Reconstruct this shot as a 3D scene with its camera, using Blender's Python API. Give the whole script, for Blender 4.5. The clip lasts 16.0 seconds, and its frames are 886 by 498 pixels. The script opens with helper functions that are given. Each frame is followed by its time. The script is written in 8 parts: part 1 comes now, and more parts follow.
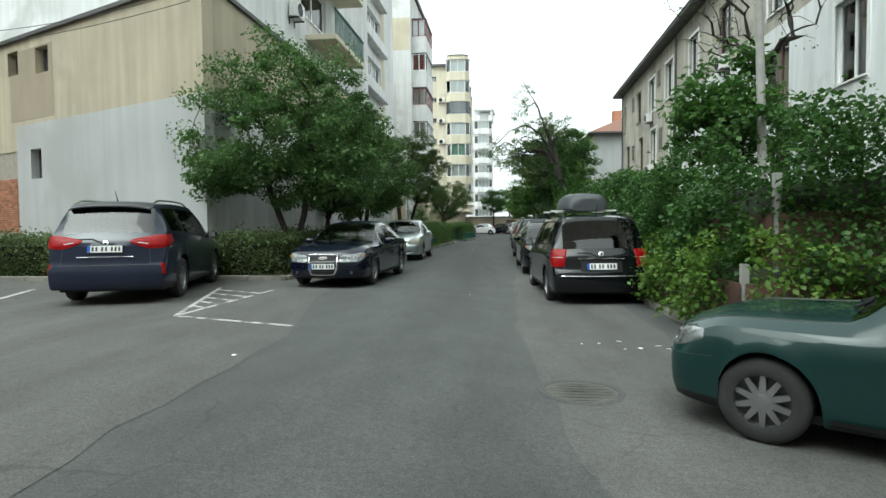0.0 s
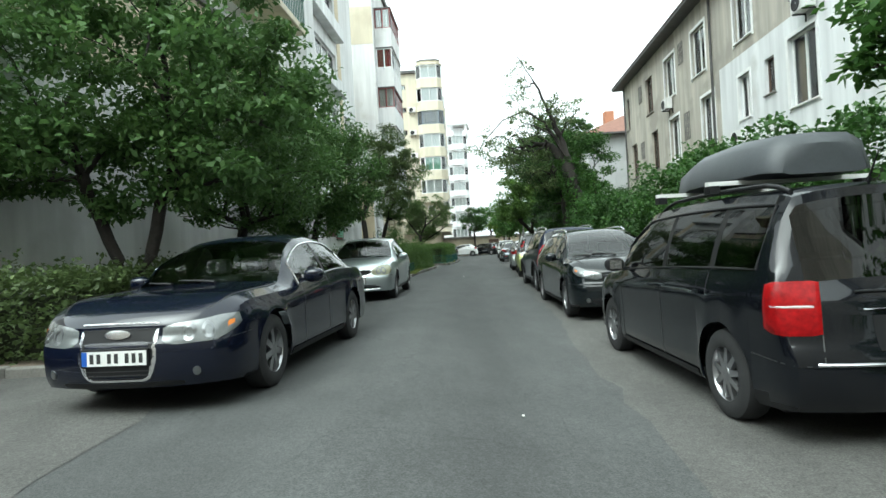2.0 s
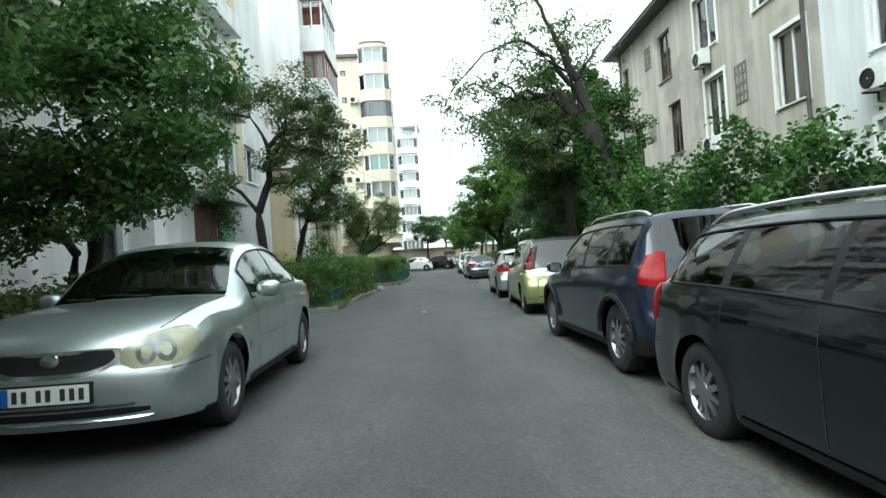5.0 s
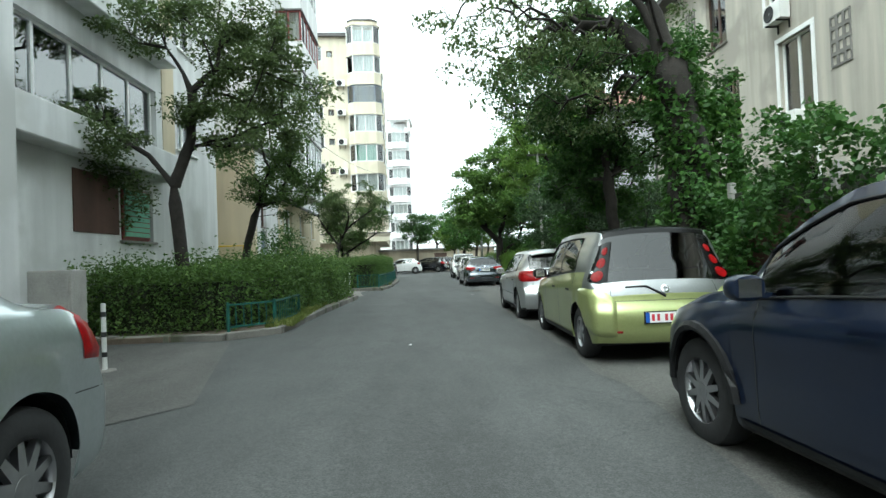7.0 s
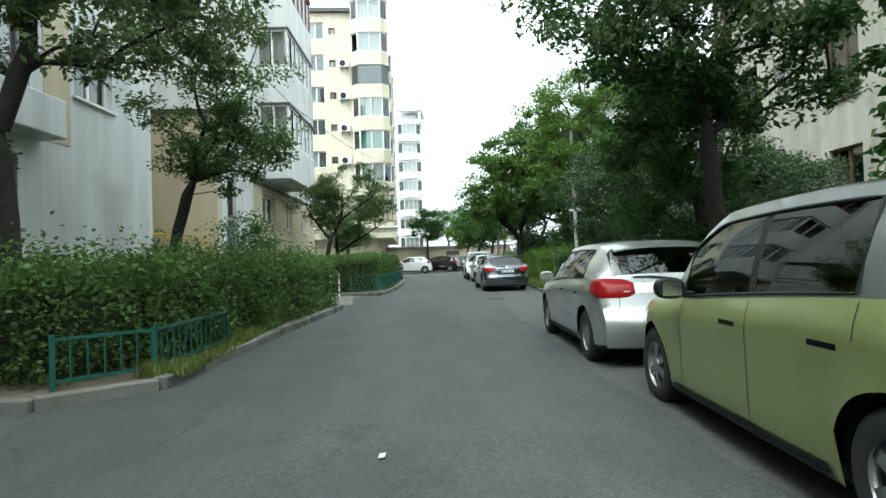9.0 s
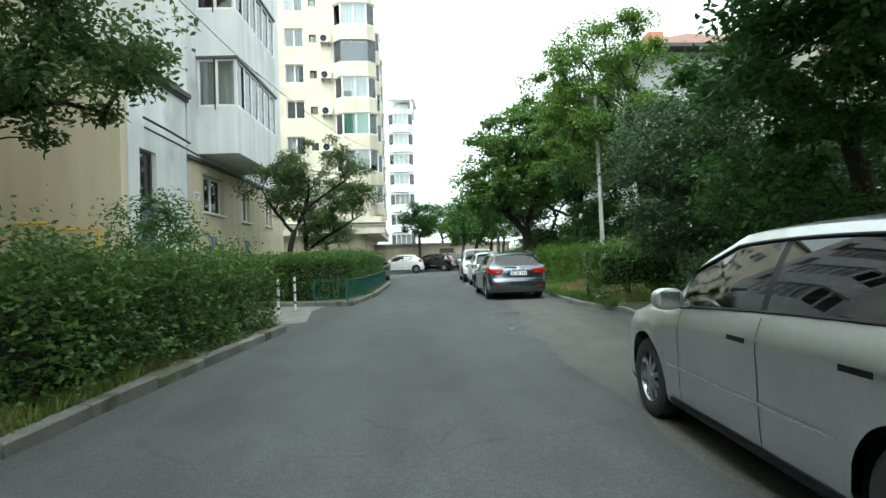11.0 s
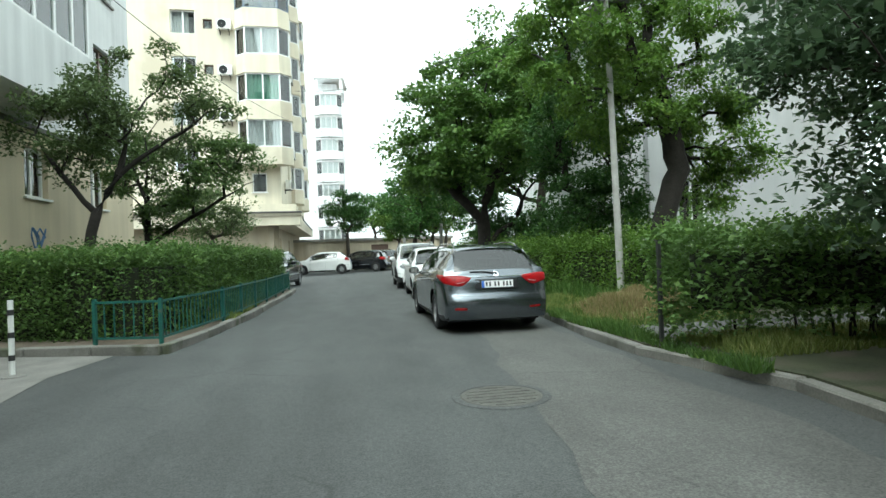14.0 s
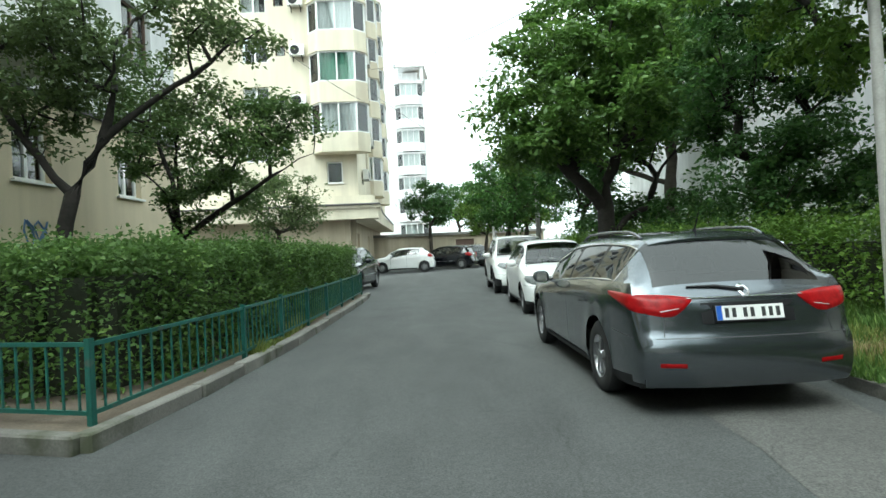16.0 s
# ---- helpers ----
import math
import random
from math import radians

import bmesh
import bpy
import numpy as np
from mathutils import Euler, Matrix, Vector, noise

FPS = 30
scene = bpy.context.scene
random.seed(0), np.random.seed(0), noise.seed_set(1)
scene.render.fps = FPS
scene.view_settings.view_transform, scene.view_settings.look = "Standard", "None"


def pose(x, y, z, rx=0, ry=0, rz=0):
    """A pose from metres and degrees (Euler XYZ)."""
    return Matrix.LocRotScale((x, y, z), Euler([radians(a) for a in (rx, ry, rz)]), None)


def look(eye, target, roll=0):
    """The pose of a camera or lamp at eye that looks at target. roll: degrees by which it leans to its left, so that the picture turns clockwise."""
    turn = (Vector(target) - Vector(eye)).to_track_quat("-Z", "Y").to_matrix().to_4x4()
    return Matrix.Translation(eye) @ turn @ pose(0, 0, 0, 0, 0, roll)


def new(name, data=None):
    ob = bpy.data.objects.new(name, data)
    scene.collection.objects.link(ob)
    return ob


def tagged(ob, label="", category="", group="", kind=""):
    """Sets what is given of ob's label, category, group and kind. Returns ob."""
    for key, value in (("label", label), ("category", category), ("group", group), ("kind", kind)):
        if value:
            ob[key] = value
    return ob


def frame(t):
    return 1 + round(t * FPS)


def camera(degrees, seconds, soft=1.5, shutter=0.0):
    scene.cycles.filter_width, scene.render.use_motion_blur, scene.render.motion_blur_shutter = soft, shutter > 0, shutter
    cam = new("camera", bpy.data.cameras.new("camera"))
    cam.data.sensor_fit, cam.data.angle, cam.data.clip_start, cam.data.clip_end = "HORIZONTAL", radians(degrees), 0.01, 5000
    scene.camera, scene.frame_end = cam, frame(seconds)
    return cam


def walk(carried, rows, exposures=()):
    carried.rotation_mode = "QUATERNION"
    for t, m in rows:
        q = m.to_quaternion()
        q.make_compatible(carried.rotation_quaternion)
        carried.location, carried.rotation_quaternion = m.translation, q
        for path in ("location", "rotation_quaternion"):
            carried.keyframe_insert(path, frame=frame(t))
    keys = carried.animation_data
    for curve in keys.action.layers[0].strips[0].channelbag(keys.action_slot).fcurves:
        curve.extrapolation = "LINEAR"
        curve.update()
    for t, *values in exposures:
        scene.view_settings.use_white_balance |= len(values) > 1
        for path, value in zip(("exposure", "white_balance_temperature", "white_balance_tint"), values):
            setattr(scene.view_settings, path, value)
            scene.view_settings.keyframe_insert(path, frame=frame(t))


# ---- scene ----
from mathutils.bvhtree import BVHTree

cam = camera(76.2, 16.0)
PATH = [
    (0, (3.023, 12.913, 1.283), (2.898, 14.907, 1.200), -0.59),
    (0.5, (2.778, 14.703, 1.222), (2.638, 16.696, 1.138), -0.65),
    (1, (2.580, 16.541, 1.196), (2.450, 18.535, 1.137), -1.53),
    (1.5, (2.425, 18.406, 1.175), (2.339, 20.404, 1.153), -2.50),
    (2, (2.393, 20.171, 1.151), (2.355, 22.171, 1.148), -3.21),
    (2.5, (2.382, 21.870, 1.132), (2.386, 23.870, 1.139), -4.01),
    (3, (2.398, 23.526, 1.126), (2.444, 25.525, 1.140), -4.35),
    (3.5, (2.342, 25.188, 1.146), (2.436, 27.185, 1.171), -4.17),
    (4, (2.300, 26.694, 1.187), (2.421, 28.690, 1.218), -4.36),
    (6.5, (2.495, 33.143, 1.187), (2.673, 35.135, 1.222), -2.75),
    (7, (2.521, 34.281, 1.178), (2.700, 36.272, 1.217), -2.25),
    (7.5, (2.542, 35.486, 1.179), (2.716, 37.478, 1.220), -1.88),
    (8, (2.629, 36.680, 1.186), (2.782, 38.674, 1.223), -1.51),
    (8.5, (2.769, 37.754, 1.172), (2.905, 39.749, 1.208), -1.80),
    (11, (3.277, 43.418, 1.190), (3.435, 45.412, 1.218), -1.83),
    (11.5, (3.348, 44.489, 1.171), (3.534, 46.480, 1.192), -1.37),
    (12, (3.435, 45.599, 1.162), (3.654, 47.586, 1.184), -1.40),
    (12.5, (3.569, 46.717, 1.157), (3.825, 48.700, 1.181), -1.39),
    (13, (3.737, 47.924, 1.155), (4.037, 49.901, 1.178), -1.37),
    (13.5, (3.939, 49.146, 1.163), (4.282, 51.116, 1.183), -1.52),
    (14, (4.169, 50.442, 1.166), (4.548, 52.405, 1.177), -2.07),
    (14.5, (4.348, 51.613, 1.175), (4.716, 53.579, 1.183), -2.65),
    (15, (4.397, 52.735, 1.175), (4.692, 54.714, 1.183), -2.75),
    (15.5, (4.350, 53.640, 1.186), (4.549, 55.630, 1.196), -2.60),
    (16, (4.210, 54.420, 1.198), (4.303, 56.418, 1.203), -2.62),
]
walk(cam, [(t, look(eye, target, roll)) for t, eye, target, roll in PATH], [(0.0, 1.02, 6100, -4.0), (2.0, 1.42, 6000, -5.0), (8.0, 1.55, 5900, -5.5), (16.0, 1.6, 5950, -7.0)])

# ---- light and sky ----
world = bpy.data.worlds.new("sky")
scene.world = world
world.use_nodes = True
wn = world.node_tree
wn.nodes.clear()
sky = wn.nodes.new("ShaderNodeTexSky")
sky.sky_type = "NISHITA"
sky.sun_disc = False
sky.sun_elevation, sky.sun_rotation = radians(58), radians(216)
sky.air_density, sky.dust_density, sky.ozone_density = 1.0, 6.0, 1.0
grey = wn.nodes.new("ShaderNodeHueSaturation")
grey.inputs["Saturation"].default_value = 0.06
back = wn.nodes.new("ShaderNodeBackground")
back.inputs["Strength"].default_value = 0.15
wout = wn.nodes.new("ShaderNodeOutputWorld")
wn.links.new(sky.outputs[0], grey.inputs["Color"])
cloud = wn.nodes.new("ShaderNodeMix")
cloud.data_type = "RGBA"
cloud.inputs[0].default_value = 0.5
cloud.inputs[7].default_value = (7.0, 7.1, 7.1, 1)
wn.links.new(grey.outputs[0], cloud.inputs[6])
wn.links.new(cloud.outputs[2], back.inputs["Color"])
wn.links.new(back.outputs[0], wout.inputs["Surface"])

sun_data = bpy.data.lights.new("sun", "SUN")
sun_data.energy, sun_data.angle, sun_data.color = 0.65, radians(50), (1.0, 0.96, 0.9)
sun = new("sun", sun_data)
sun.matrix_basis = look((-22, -6, 60), (0, 24, 0))


# ---- materials ----
def mat(name, colour, rough=0.7, metal=0.0, vary=0.15, scale=3.0, bump=0.0, fine=40.0, spec=0.5, coat=0.0, per_object=0.0, streak=0.0, second=None, second_at=0.55):
    """A procedural surface: base colour with broad and fine variation, relief, and an optional second colour in patches."""
    m = bpy.data.materials.new(name)
    m.use_nodes = True
    nt = m.node_tree
    b = nt.nodes["Principled BSDF"]
    b.inputs["Roughness"].default_value = rough
    b.inputs["Metallic"].default_value = metal
    b.inputs["Specular IOR Level"].default_value = spec
    b.inputs["Coat Weight"].default_value = coat
    b.inputs["Coat Roughness"].default_value = 0.04
    tc = nt.nodes.new("ShaderNodeTexCoord")
    geo = nt.nodes.new("ShaderNodeNewGeometry")
    big = nt.nodes.new("ShaderNodeTexNoise")
    big.inputs["Scale"].default_value, big.inputs["Detail"].default_value = scale, 6
    small = nt.nodes.new("ShaderNodeTexNoise")
    small.inputs["Scale"].default_value, small.inputs["Detail"].default_value = fine, 4
    for n in (big, small):
        nt.links.new(geo.outputs["Position"], n.inputs["Vector"])
    add = nt.nodes.new("ShaderNodeMath")
    add.operation = "MULTIPLY_ADD"
    add.inputs[1].default_value = 0.6
    nt.links.new(big.outputs["Fac"], add.inputs[0])
    half = nt.nodes.new("ShaderNodeMath")
    half.operation = "MULTIPLY"
    half.inputs[1].default_value = 0.4
    nt.links.new(small.outputs["Fac"], half.inputs[0])
    nt.links.new(half.outputs[0], add.inputs[2])
    fac = add.outputs[0]
    if streak:
        mp = nt.nodes.new("ShaderNodeMapping")
        mp.inputs["Scale"].default_value = (1.6, 1.6, 0.12)
        nt.links.new(geo.outputs["Position"], mp.inputs["Vector"])
        st = nt.nodes.new("ShaderNodeTexNoise")
        st.inputs["Scale"].default_value, st.inputs["Detail"].default_value = 1.6, 6
        nt.links.new(mp.outputs[0], st.inputs["Vector"])
        sm = nt.nodes.new("ShaderNodeMix")
        sm.inputs[0].default_value = streak
        nt.links.new(fac, sm.inputs[2])
        nt.links.new(st.outputs["Fac"], sm.inputs[3])
        fac = sm.outputs[0]
    ramp = nt.nodes.new("ShaderNodeValToRGB")
    lo = [max(0.0, c * (1 - vary)) for c in colour]
    hi = [min(1.0, c * (1 + vary)) for c in colour]
    ramp.color_ramp.elements[0].position, ramp.color_ramp.elements[1].position = 0.32, 0.68
    ramp.color_ramp.elements[0].color, ramp.color_ramp.elements[1].color = (*lo, 1), (*hi, 1)
    nt.links.new(fac, ramp.inputs[0])
    col = ramp.outputs[0]
    if second:
        sp = nt.nodes.new("ShaderNodeTexNoise")
        sp.inputs["Scale"].default_value, sp.inputs["Detail"].default_value = scale * 0.7, 8
        nt.links.new(geo.outputs["Position"], sp.inputs["Vector"])
        sr = nt.nodes.new("ShaderNodeValToRGB")
        sr.color_ramp.elements[0].position, sr.color_ramp.elements[1].position = second_at, second_at + 0.1
        nt.links.new(sp.outputs["Fac"], sr.inputs[0])
        mix = nt.nodes.new("ShaderNodeMix")
        mix.data_type = "RGBA"
        nt.links.new(sr.outputs[0], mix.inputs[0])
        nt.links.new(col, mix.inputs[6])
        mix.inputs[7].default_value = (*second, 1)
        col = mix.outputs[2]
    if per_object:
        info = nt.nodes.new("ShaderNodeObjectInfo")
        ma = nt.nodes.new("ShaderNodeMapRange")
        ma.inputs[3].default_value, ma.inputs[4].default_value = 1 - per_object, 1 + per_object
        nt.links.new(info.outputs["Random"], ma.inputs[0])
        mu = nt.nodes.new("ShaderNodeVectorMath")
        mu.operation = "SCALE"
        nt.links.new(col, mu.inputs[0])
        nt.links.new(ma.outputs[0], mu.inputs["Scale"])
        col = mu.outputs[0]
    nt.links.new(col, b.inputs["Base Color"])
    if bump:
        bp = nt.nodes.new("ShaderNodeBump")
        bp.inputs["Strength"].default_value, bp.inputs["Distance"].default_value = bump, 0.02
        nt.links.new(add.outputs[0], bp.inputs["Height"])
        nt.links.new(bp.outputs[0], b.inputs["Normal"])
    return m


def leaf_mat(name, colour, other, rough=0.5, trans=0.4):
    """Leaves: colour varies leaf by leaf and from branch to branch, and light passes through them."""
    m = bpy.data.materials.new(name)
    m.use_nodes = True
    nt = m.node_tree
    nt.nodes.clear()
    out = nt.nodes.new("ShaderNodeOutputMaterial")
    geo = nt.nodes.new("ShaderNodeNewGeometry")
    ramp = nt.nodes.new("ShaderNodeValToRGB")
    e = ramp.color_ramp.elements
    e[0].position, e[1].position = 0.0, 1.0
    e[0].color, e[1].color = (*[c * 0.6 for c in colour], 1), (*other, 1)
    mid = ramp.color_ramp.elements.new(0.6)
    mid.color = (*colour, 1)
    noi = nt.nodes.new("ShaderNodeTexNoise")
    noi.inputs["Scale"].default_value, noi.inputs["Detail"].default_value = 1.1, 3
    nt.links.new(geo.outputs["Position"], noi.inputs["Vector"])
    add = nt.nodes.new("ShaderNodeMix")
    add.inputs[0].default_value = 0.5
    nt.links.new(geo.outputs["Random Per Island"], add.inputs[2])
    nt.links.new(noi.outputs["Fac"], add.inputs[3])
    nt.links.new(add.outputs[0], ramp.inputs[0])
    b = nt.nodes.new("ShaderNodeBsdfPrincipled")
    b.inputs["Roughness"].default_value = rough
    b.inputs["Specular IOR Level"].default_value = 0.35
    t = nt.nodes.new("ShaderNodeBsdfTranslucent")
    ms = nt.nodes.new("ShaderNodeMixShader")
    ms.inputs[0].default_value = trans
    nt.links.new(ramp.outputs[0], b.inputs["Base Color"])
    nt.links.new(ramp.outputs[0], t.inputs["Color"])
    nt.links.new(b.outputs[0], ms.inputs[1])
    nt.links.new(t.outputs[0], ms.inputs[2])
    nt.links.new(ms.outputs[0], out.inputs["Surface"])
    return m


def glass_mat(name, tint, rough=0.02, ior=1.6):
    """A thin pane: tinted see-through sheet with a Fresnel gloss."""
    m = bpy.data.materials.new(name)
    m.use_nodes = True
    nt = m.node_tree
    nt.nodes.clear()
    out = nt.nodes.new("ShaderNodeOutputMaterial")
    tr = nt.nodes.new("ShaderNodeBsdfTransparent")
    tr.inputs["Color"].default_value = (*tint, 1)
    gl = nt.nodes.new("ShaderNodeBsdfGlossy")
    gl.inputs["Roughness"].default_value = rough
    fr = nt.nodes.new("ShaderNodeFresnel")
    fr.inputs["IOR"].default_value = ior
    ms = nt.nodes.new("ShaderNodeMixShader")
    nt.links.new(fr.outputs[0], ms.inputs[0])
    nt.links.new(tr.outputs[0], ms.inputs[1])
    nt.links.new(gl.outputs[0], ms.inputs[2])
    nt.links.new(ms.outputs[0], out.inputs["Surface"])
    return m


def asphalt_mat(name, colour, cracks=0.5):
    """Worn asphalt: broad patches, streaks along the road, stone speckle and a few cracks."""
    m = mat(name, colour, 0.88, vary=0.12, scale=0.5, bump=0.4, fine=130)
    nt = m.node_tree
    b = nt.nodes["Principled BSDF"]
    geo = nt.nodes.new("ShaderNodeNewGeometry")
    col = b.inputs["Base Color"].links[0].from_socket

    def noise_of(scale, stretch=(1, 1, 1), detail=5):
        mp = nt.nodes.new("ShaderNodeMapping")
        mp.inputs["Scale"].default_value = stretch
        nt.links.new(geo.outputs["Position"], mp.inputs["Vector"])
        n = nt.nodes.new("ShaderNodeTexNoise")
        n.inputs["Scale"].default_value, n.inputs["Detail"].default_value = scale, detail
        nt.links.new(mp.outputs[0], n.inputs["Vector"])
        return n.outputs["Fac"]

    def times(col, fac, lo, hi, a=0.35, c=0.65):
        ma = nt.nodes.new("ShaderNodeMapRange")
        ma.inputs[1].default_value, ma.inputs[2].default_value = a, c
        ma.inputs[3].default_value, ma.inputs[4].default_value = lo, hi
        nt.links.new(fac, ma.inputs[0])
        mu = nt.nodes.new("ShaderNodeVectorMath")
        mu.operation = "SCALE"
        nt.links.new(col, mu.inputs[0])
        nt.links.new(ma.outputs[0], mu.inputs["Scale"])
        return mu.outputs[0]

    col = times(col, noise_of(0.9, (1, 0.12, 1)), 0.82, 1.16)
    col = times(col, noise_of(2.6, (1, 0.5, 1), 8), 0.9, 1.1)
    col = times(col, noise_of(75.0, detail=2), 0.72, 1.3)
    col = times(col, noise_of(22.0, detail=3), 0.88, 1.12)
    warp = nt.nodes.new("ShaderNodeTexNoise")
    warp.inputs["Scale"].default_value, warp.inputs["Detail"].default_value = 2.2, 6
    nt.links.new(geo.outputs["Position"], warp.inputs["Vector"])
    mixv = nt.nodes.new("ShaderNodeMix")
    mixv.data_type = "VECTOR"
    mixv.inputs[0].default_value = 0.28
    nt.links.new(geo.outputs["Position"], mixv.inputs[4])
    nt.links.new(warp.outputs["Color"], mixv.inputs[5])
    vor = nt.nodes.new("ShaderNodeTexVoronoi")
    vor.feature = "DISTANCE_TO_EDGE"
    vor.inputs["Scale"].default_value = 0.75
    nt.links.new(mixv.outputs[1], vor.inputs["Vector"])
    lim = nt.nodes.new("ShaderNodeMath")
    lim.operation = "MULTIPLY_ADD"
    lim.inputs[1].default_value, lim.inputs[2].default_value = 0.05, -0.026
    nt.links.new(noise_of(0.5), lim.inputs[0])
    sub = nt.nodes.new("ShaderNodeMath")
    sub.operation = "SUBTRACT"
    nt.links.new(vor.outputs["Distance"], sub.inputs[0])
    nt.links.new(lim.outputs[0], sub.inputs[1])
    col = times(col, sub.outputs[0], 1 - cracks, 1.0, -0.003, 0.006)
    nt.links.new(col, b.inputs["Base Color"])
    return m


ASPHALT = asphalt_mat("asphalt", (0.060, 0.062, 0.061), 0.25)
ASPHALT_PALE = asphalt_mat("worn_asphalt", (0.080, 0.078, 0.073), 0.28)
CONCRETE = mat("concrete", (0.2, 0.19, 0.175), 0.9, vary=0.3, scale=2.5, bump=0.3, fine=60, per_object=0.15)
KERB = mat("weathered_kerb_concrete", (0.17, 0.162, 0.145), 0.95, vary=0.35, scale=2.2, bump=0.4, fine=50, per_object=0.22, second=(0.075, 0.08, 0.05), second_at=0.56)
SOIL = mat("soil", (0.12, 0.095, 0.07), 0.95, vary=0.35, scale=3, bump=0.8, fine=50)
VERGE = mat("verge_grass_floor", (0.05, 0.055, 0.028), 0.95, vary=0.45, scale=2.5, bump=0.9, fine=60, second=(0.075, 0.062, 0.045), second_at=0.5)
PLASTER_WHITE = mat("white_plaster", (0.66, 0.66, 0.66), 0.9, vary=0.22, scale=0.7, bump=0.25, fine=70, streak=0.6, second=(0.53, 0.53, 0.52), second_at=0.56)
PLASTER_OFF = mat("off_white_gable_plaster", (0.40, 0.405, 0.405), 0.9, vary=0.2, scale=0.45, bump=0.2, fine=60, streak=0.35, second=(0.35, 0.35, 0.34), second_at=0.58)
PLASTER_LIGHT = mat("pale_plaster", (0.70, 0.705, 0.71), 0.9, vary=0.2, scale=0.7, bump=0.25, fine=70, streak=0.7, second=(0.58, 0.575, 0.56), second_at=0.58)
PLASTER_BEIGE = mat("beige_plaster", (0.41, 0.355, 0.265), 0.9, vary=0.25, scale=0.5, bump=0.2, fine=60, streak=0.5, second=(0.34, 0.295, 0.22), second_at=0.56)
PLASTER_CREAM = mat("cream_plaster", (0.59, 0.54, 0.425), 0.9, vary=0.16, scale=0.5, bump=0.15, fine=60, streak=0.6, second=(0.49, 0.435, 0.335), second_at=0.56)
PLASTER_SAND = mat("sand_plaster", (0.58, 0.50, 0.36), 0.9, vary=0.16, scale=0.5, bump=0.2, fine=60, streak=0.55, second=(0.47, 0.41, 0.30), second_at=0.57)
PLASTER_GREY = mat("grey_render", (0.43, 0.40, 0.345), 0.92, vary=0.26, scale=0.8, bump=0.3, fine=60, streak=0.75, second=(0.33, 0.305, 0.265), second_at=0.54)
PLASTER_BROWN = mat("brown_plaster", (0.30, 0.25, 0.185), 0.92, vary=0.15, scale=0.8, bump=0.2, fine=60, streak=0.3)
BRICK = mat("brick", (0.33, 0.15, 0.09), 0.9, vary=0.25, scale=6, bump=0.3, fine=60, per_object=0.3)
MORTAR = mat("mortar", (0.3, 0.27, 0.23), 0.95, vary=0.2, scale=8, bump=0.3)
TILE_RED = mat("roof_tile", (0.19, 0.095, 0.07), 0.85, vary=0.25, scale=4, bump=0.3, fine=30)
ROOF_DARK = mat("dark_sheet_metal", (0.09, 0.085, 0.085), 0.6, metal=0.3, vary=0.25, scale=3, bump=0.1)
PVC = mat("white_window_frame", (0.78, 0.78, 0.77), 0.4, vary=0.05, scale=4)
WOOD_DARK = mat("dark_wood_frame", (0.10, 0.06, 0.045), 0.6, vary=0.3, scale=6, bump=0.2)
# Board brown is darkened in the colour for the shade of a recess.
WOOD_BROWN = mat("red_brown_boards_shaded", (0.085, 0.042, 0.03), 0.7, vary=0.35, scale=5, bump=0.3, streak=0.6)
RED_FRAME = mat("red_brown_frame", (0.22, 0.05, 0.045), 0.5, vary=0.2, scale=5)
STEEL_BLUE = mat("blue_grey_metal", (0.12, 0.15, 0.20), 0.5, vary=0.2, scale=3)
GREEN_PAINT = mat("green_painted_metal", (0.015, 0.095, 0.075), 0.5, vary=0.25, scale=6, bump=0.1, second=(0.10, 0.09, 0.07), second_at=0.63)
YELLOW = mat("yellow_gas_pipe", (0.65, 0.45, 0.03), 0.5, vary=0.1)
WHITE_METAL = mat("white_enamel", (0.7, 0.7, 0.68), 0.45, vary=0.08, scale=3)
# Near-black colour stands in for the shade in rooms and holes.
HOLLOW_SHADE = mat("painted_hollow_shade", (0.03, 0.03, 0.032), 0.9, vary=0.4, scale=1)
CURTAIN = mat("white_curtain", (0.74, 0.74, 0.73), 0.9, vary=0.12, scale=6)
CURTAIN_GREEN = mat("green_blind", (0.24, 0.5, 0.36), 0.8, vary=0.1, scale=4)
CURTAIN_RED = mat("red_curtain", (0.35, 0.05, 0.05), 0.9, vary=0.2, scale=5)
PAINT_LINE = mat("road_paint", (0.42, 0.41, 0.39), 0.85, vary=0.2, scale=5, bump=0.1, fine=60, second=(0.13, 0.13, 0.12), second_at=0.5)
IRON = mat("cast_iron", (0.10, 0.095, 0.085), 0.7, metal=0.4, vary=0.3, scale=10, bump=0.4)
BARK = mat("bark", (0.045, 0.036, 0.028), 0.95, vary=0.4, scale=7, bump=1.0, fine=30)
POLE = mat("weathered_concrete_pole", (0.33, 0.32, 0.30), 0.9, vary=0.2, scale=4, bump=0.2)
CABLE = mat("black_cable", (0.02, 0.02, 0.02), 0.6, vary=0.1)
PALE_SHEET = mat("pale_litter", (0.75, 0.75, 0.72), 0.7, vary=0.1)
RUST = mat("rusty_fence_panel", (0.09, 0.048, 0.035), 0.9, vary=0.4, scale=3, bump=0.4, fine=30)
LEAF_DEEP = leaf_mat("deep_green_leaf", (0.05, 0.115, 0.026), (0.145, 0.245, 0.06))
LEAF_CHERRY = leaf_mat("cherry_leaf", (0.085, 0.165, 0.045), (0.21, 0.32, 0.10))
LEAF_CREEPER = leaf_mat("creeper_leaf", (0.05, 0.12, 0.025), (0.125, 0.225, 0.045))
LEAF_MID = leaf_mat("mid_green_leaf", (0.06, 0.14, 0.028), (0.15, 0.26, 0.05))
LEAF_BRIGHT = leaf_mat("bright_green_leaf", (0.11, 0.20, 0.03), (0.24, 0.33, 0.06))
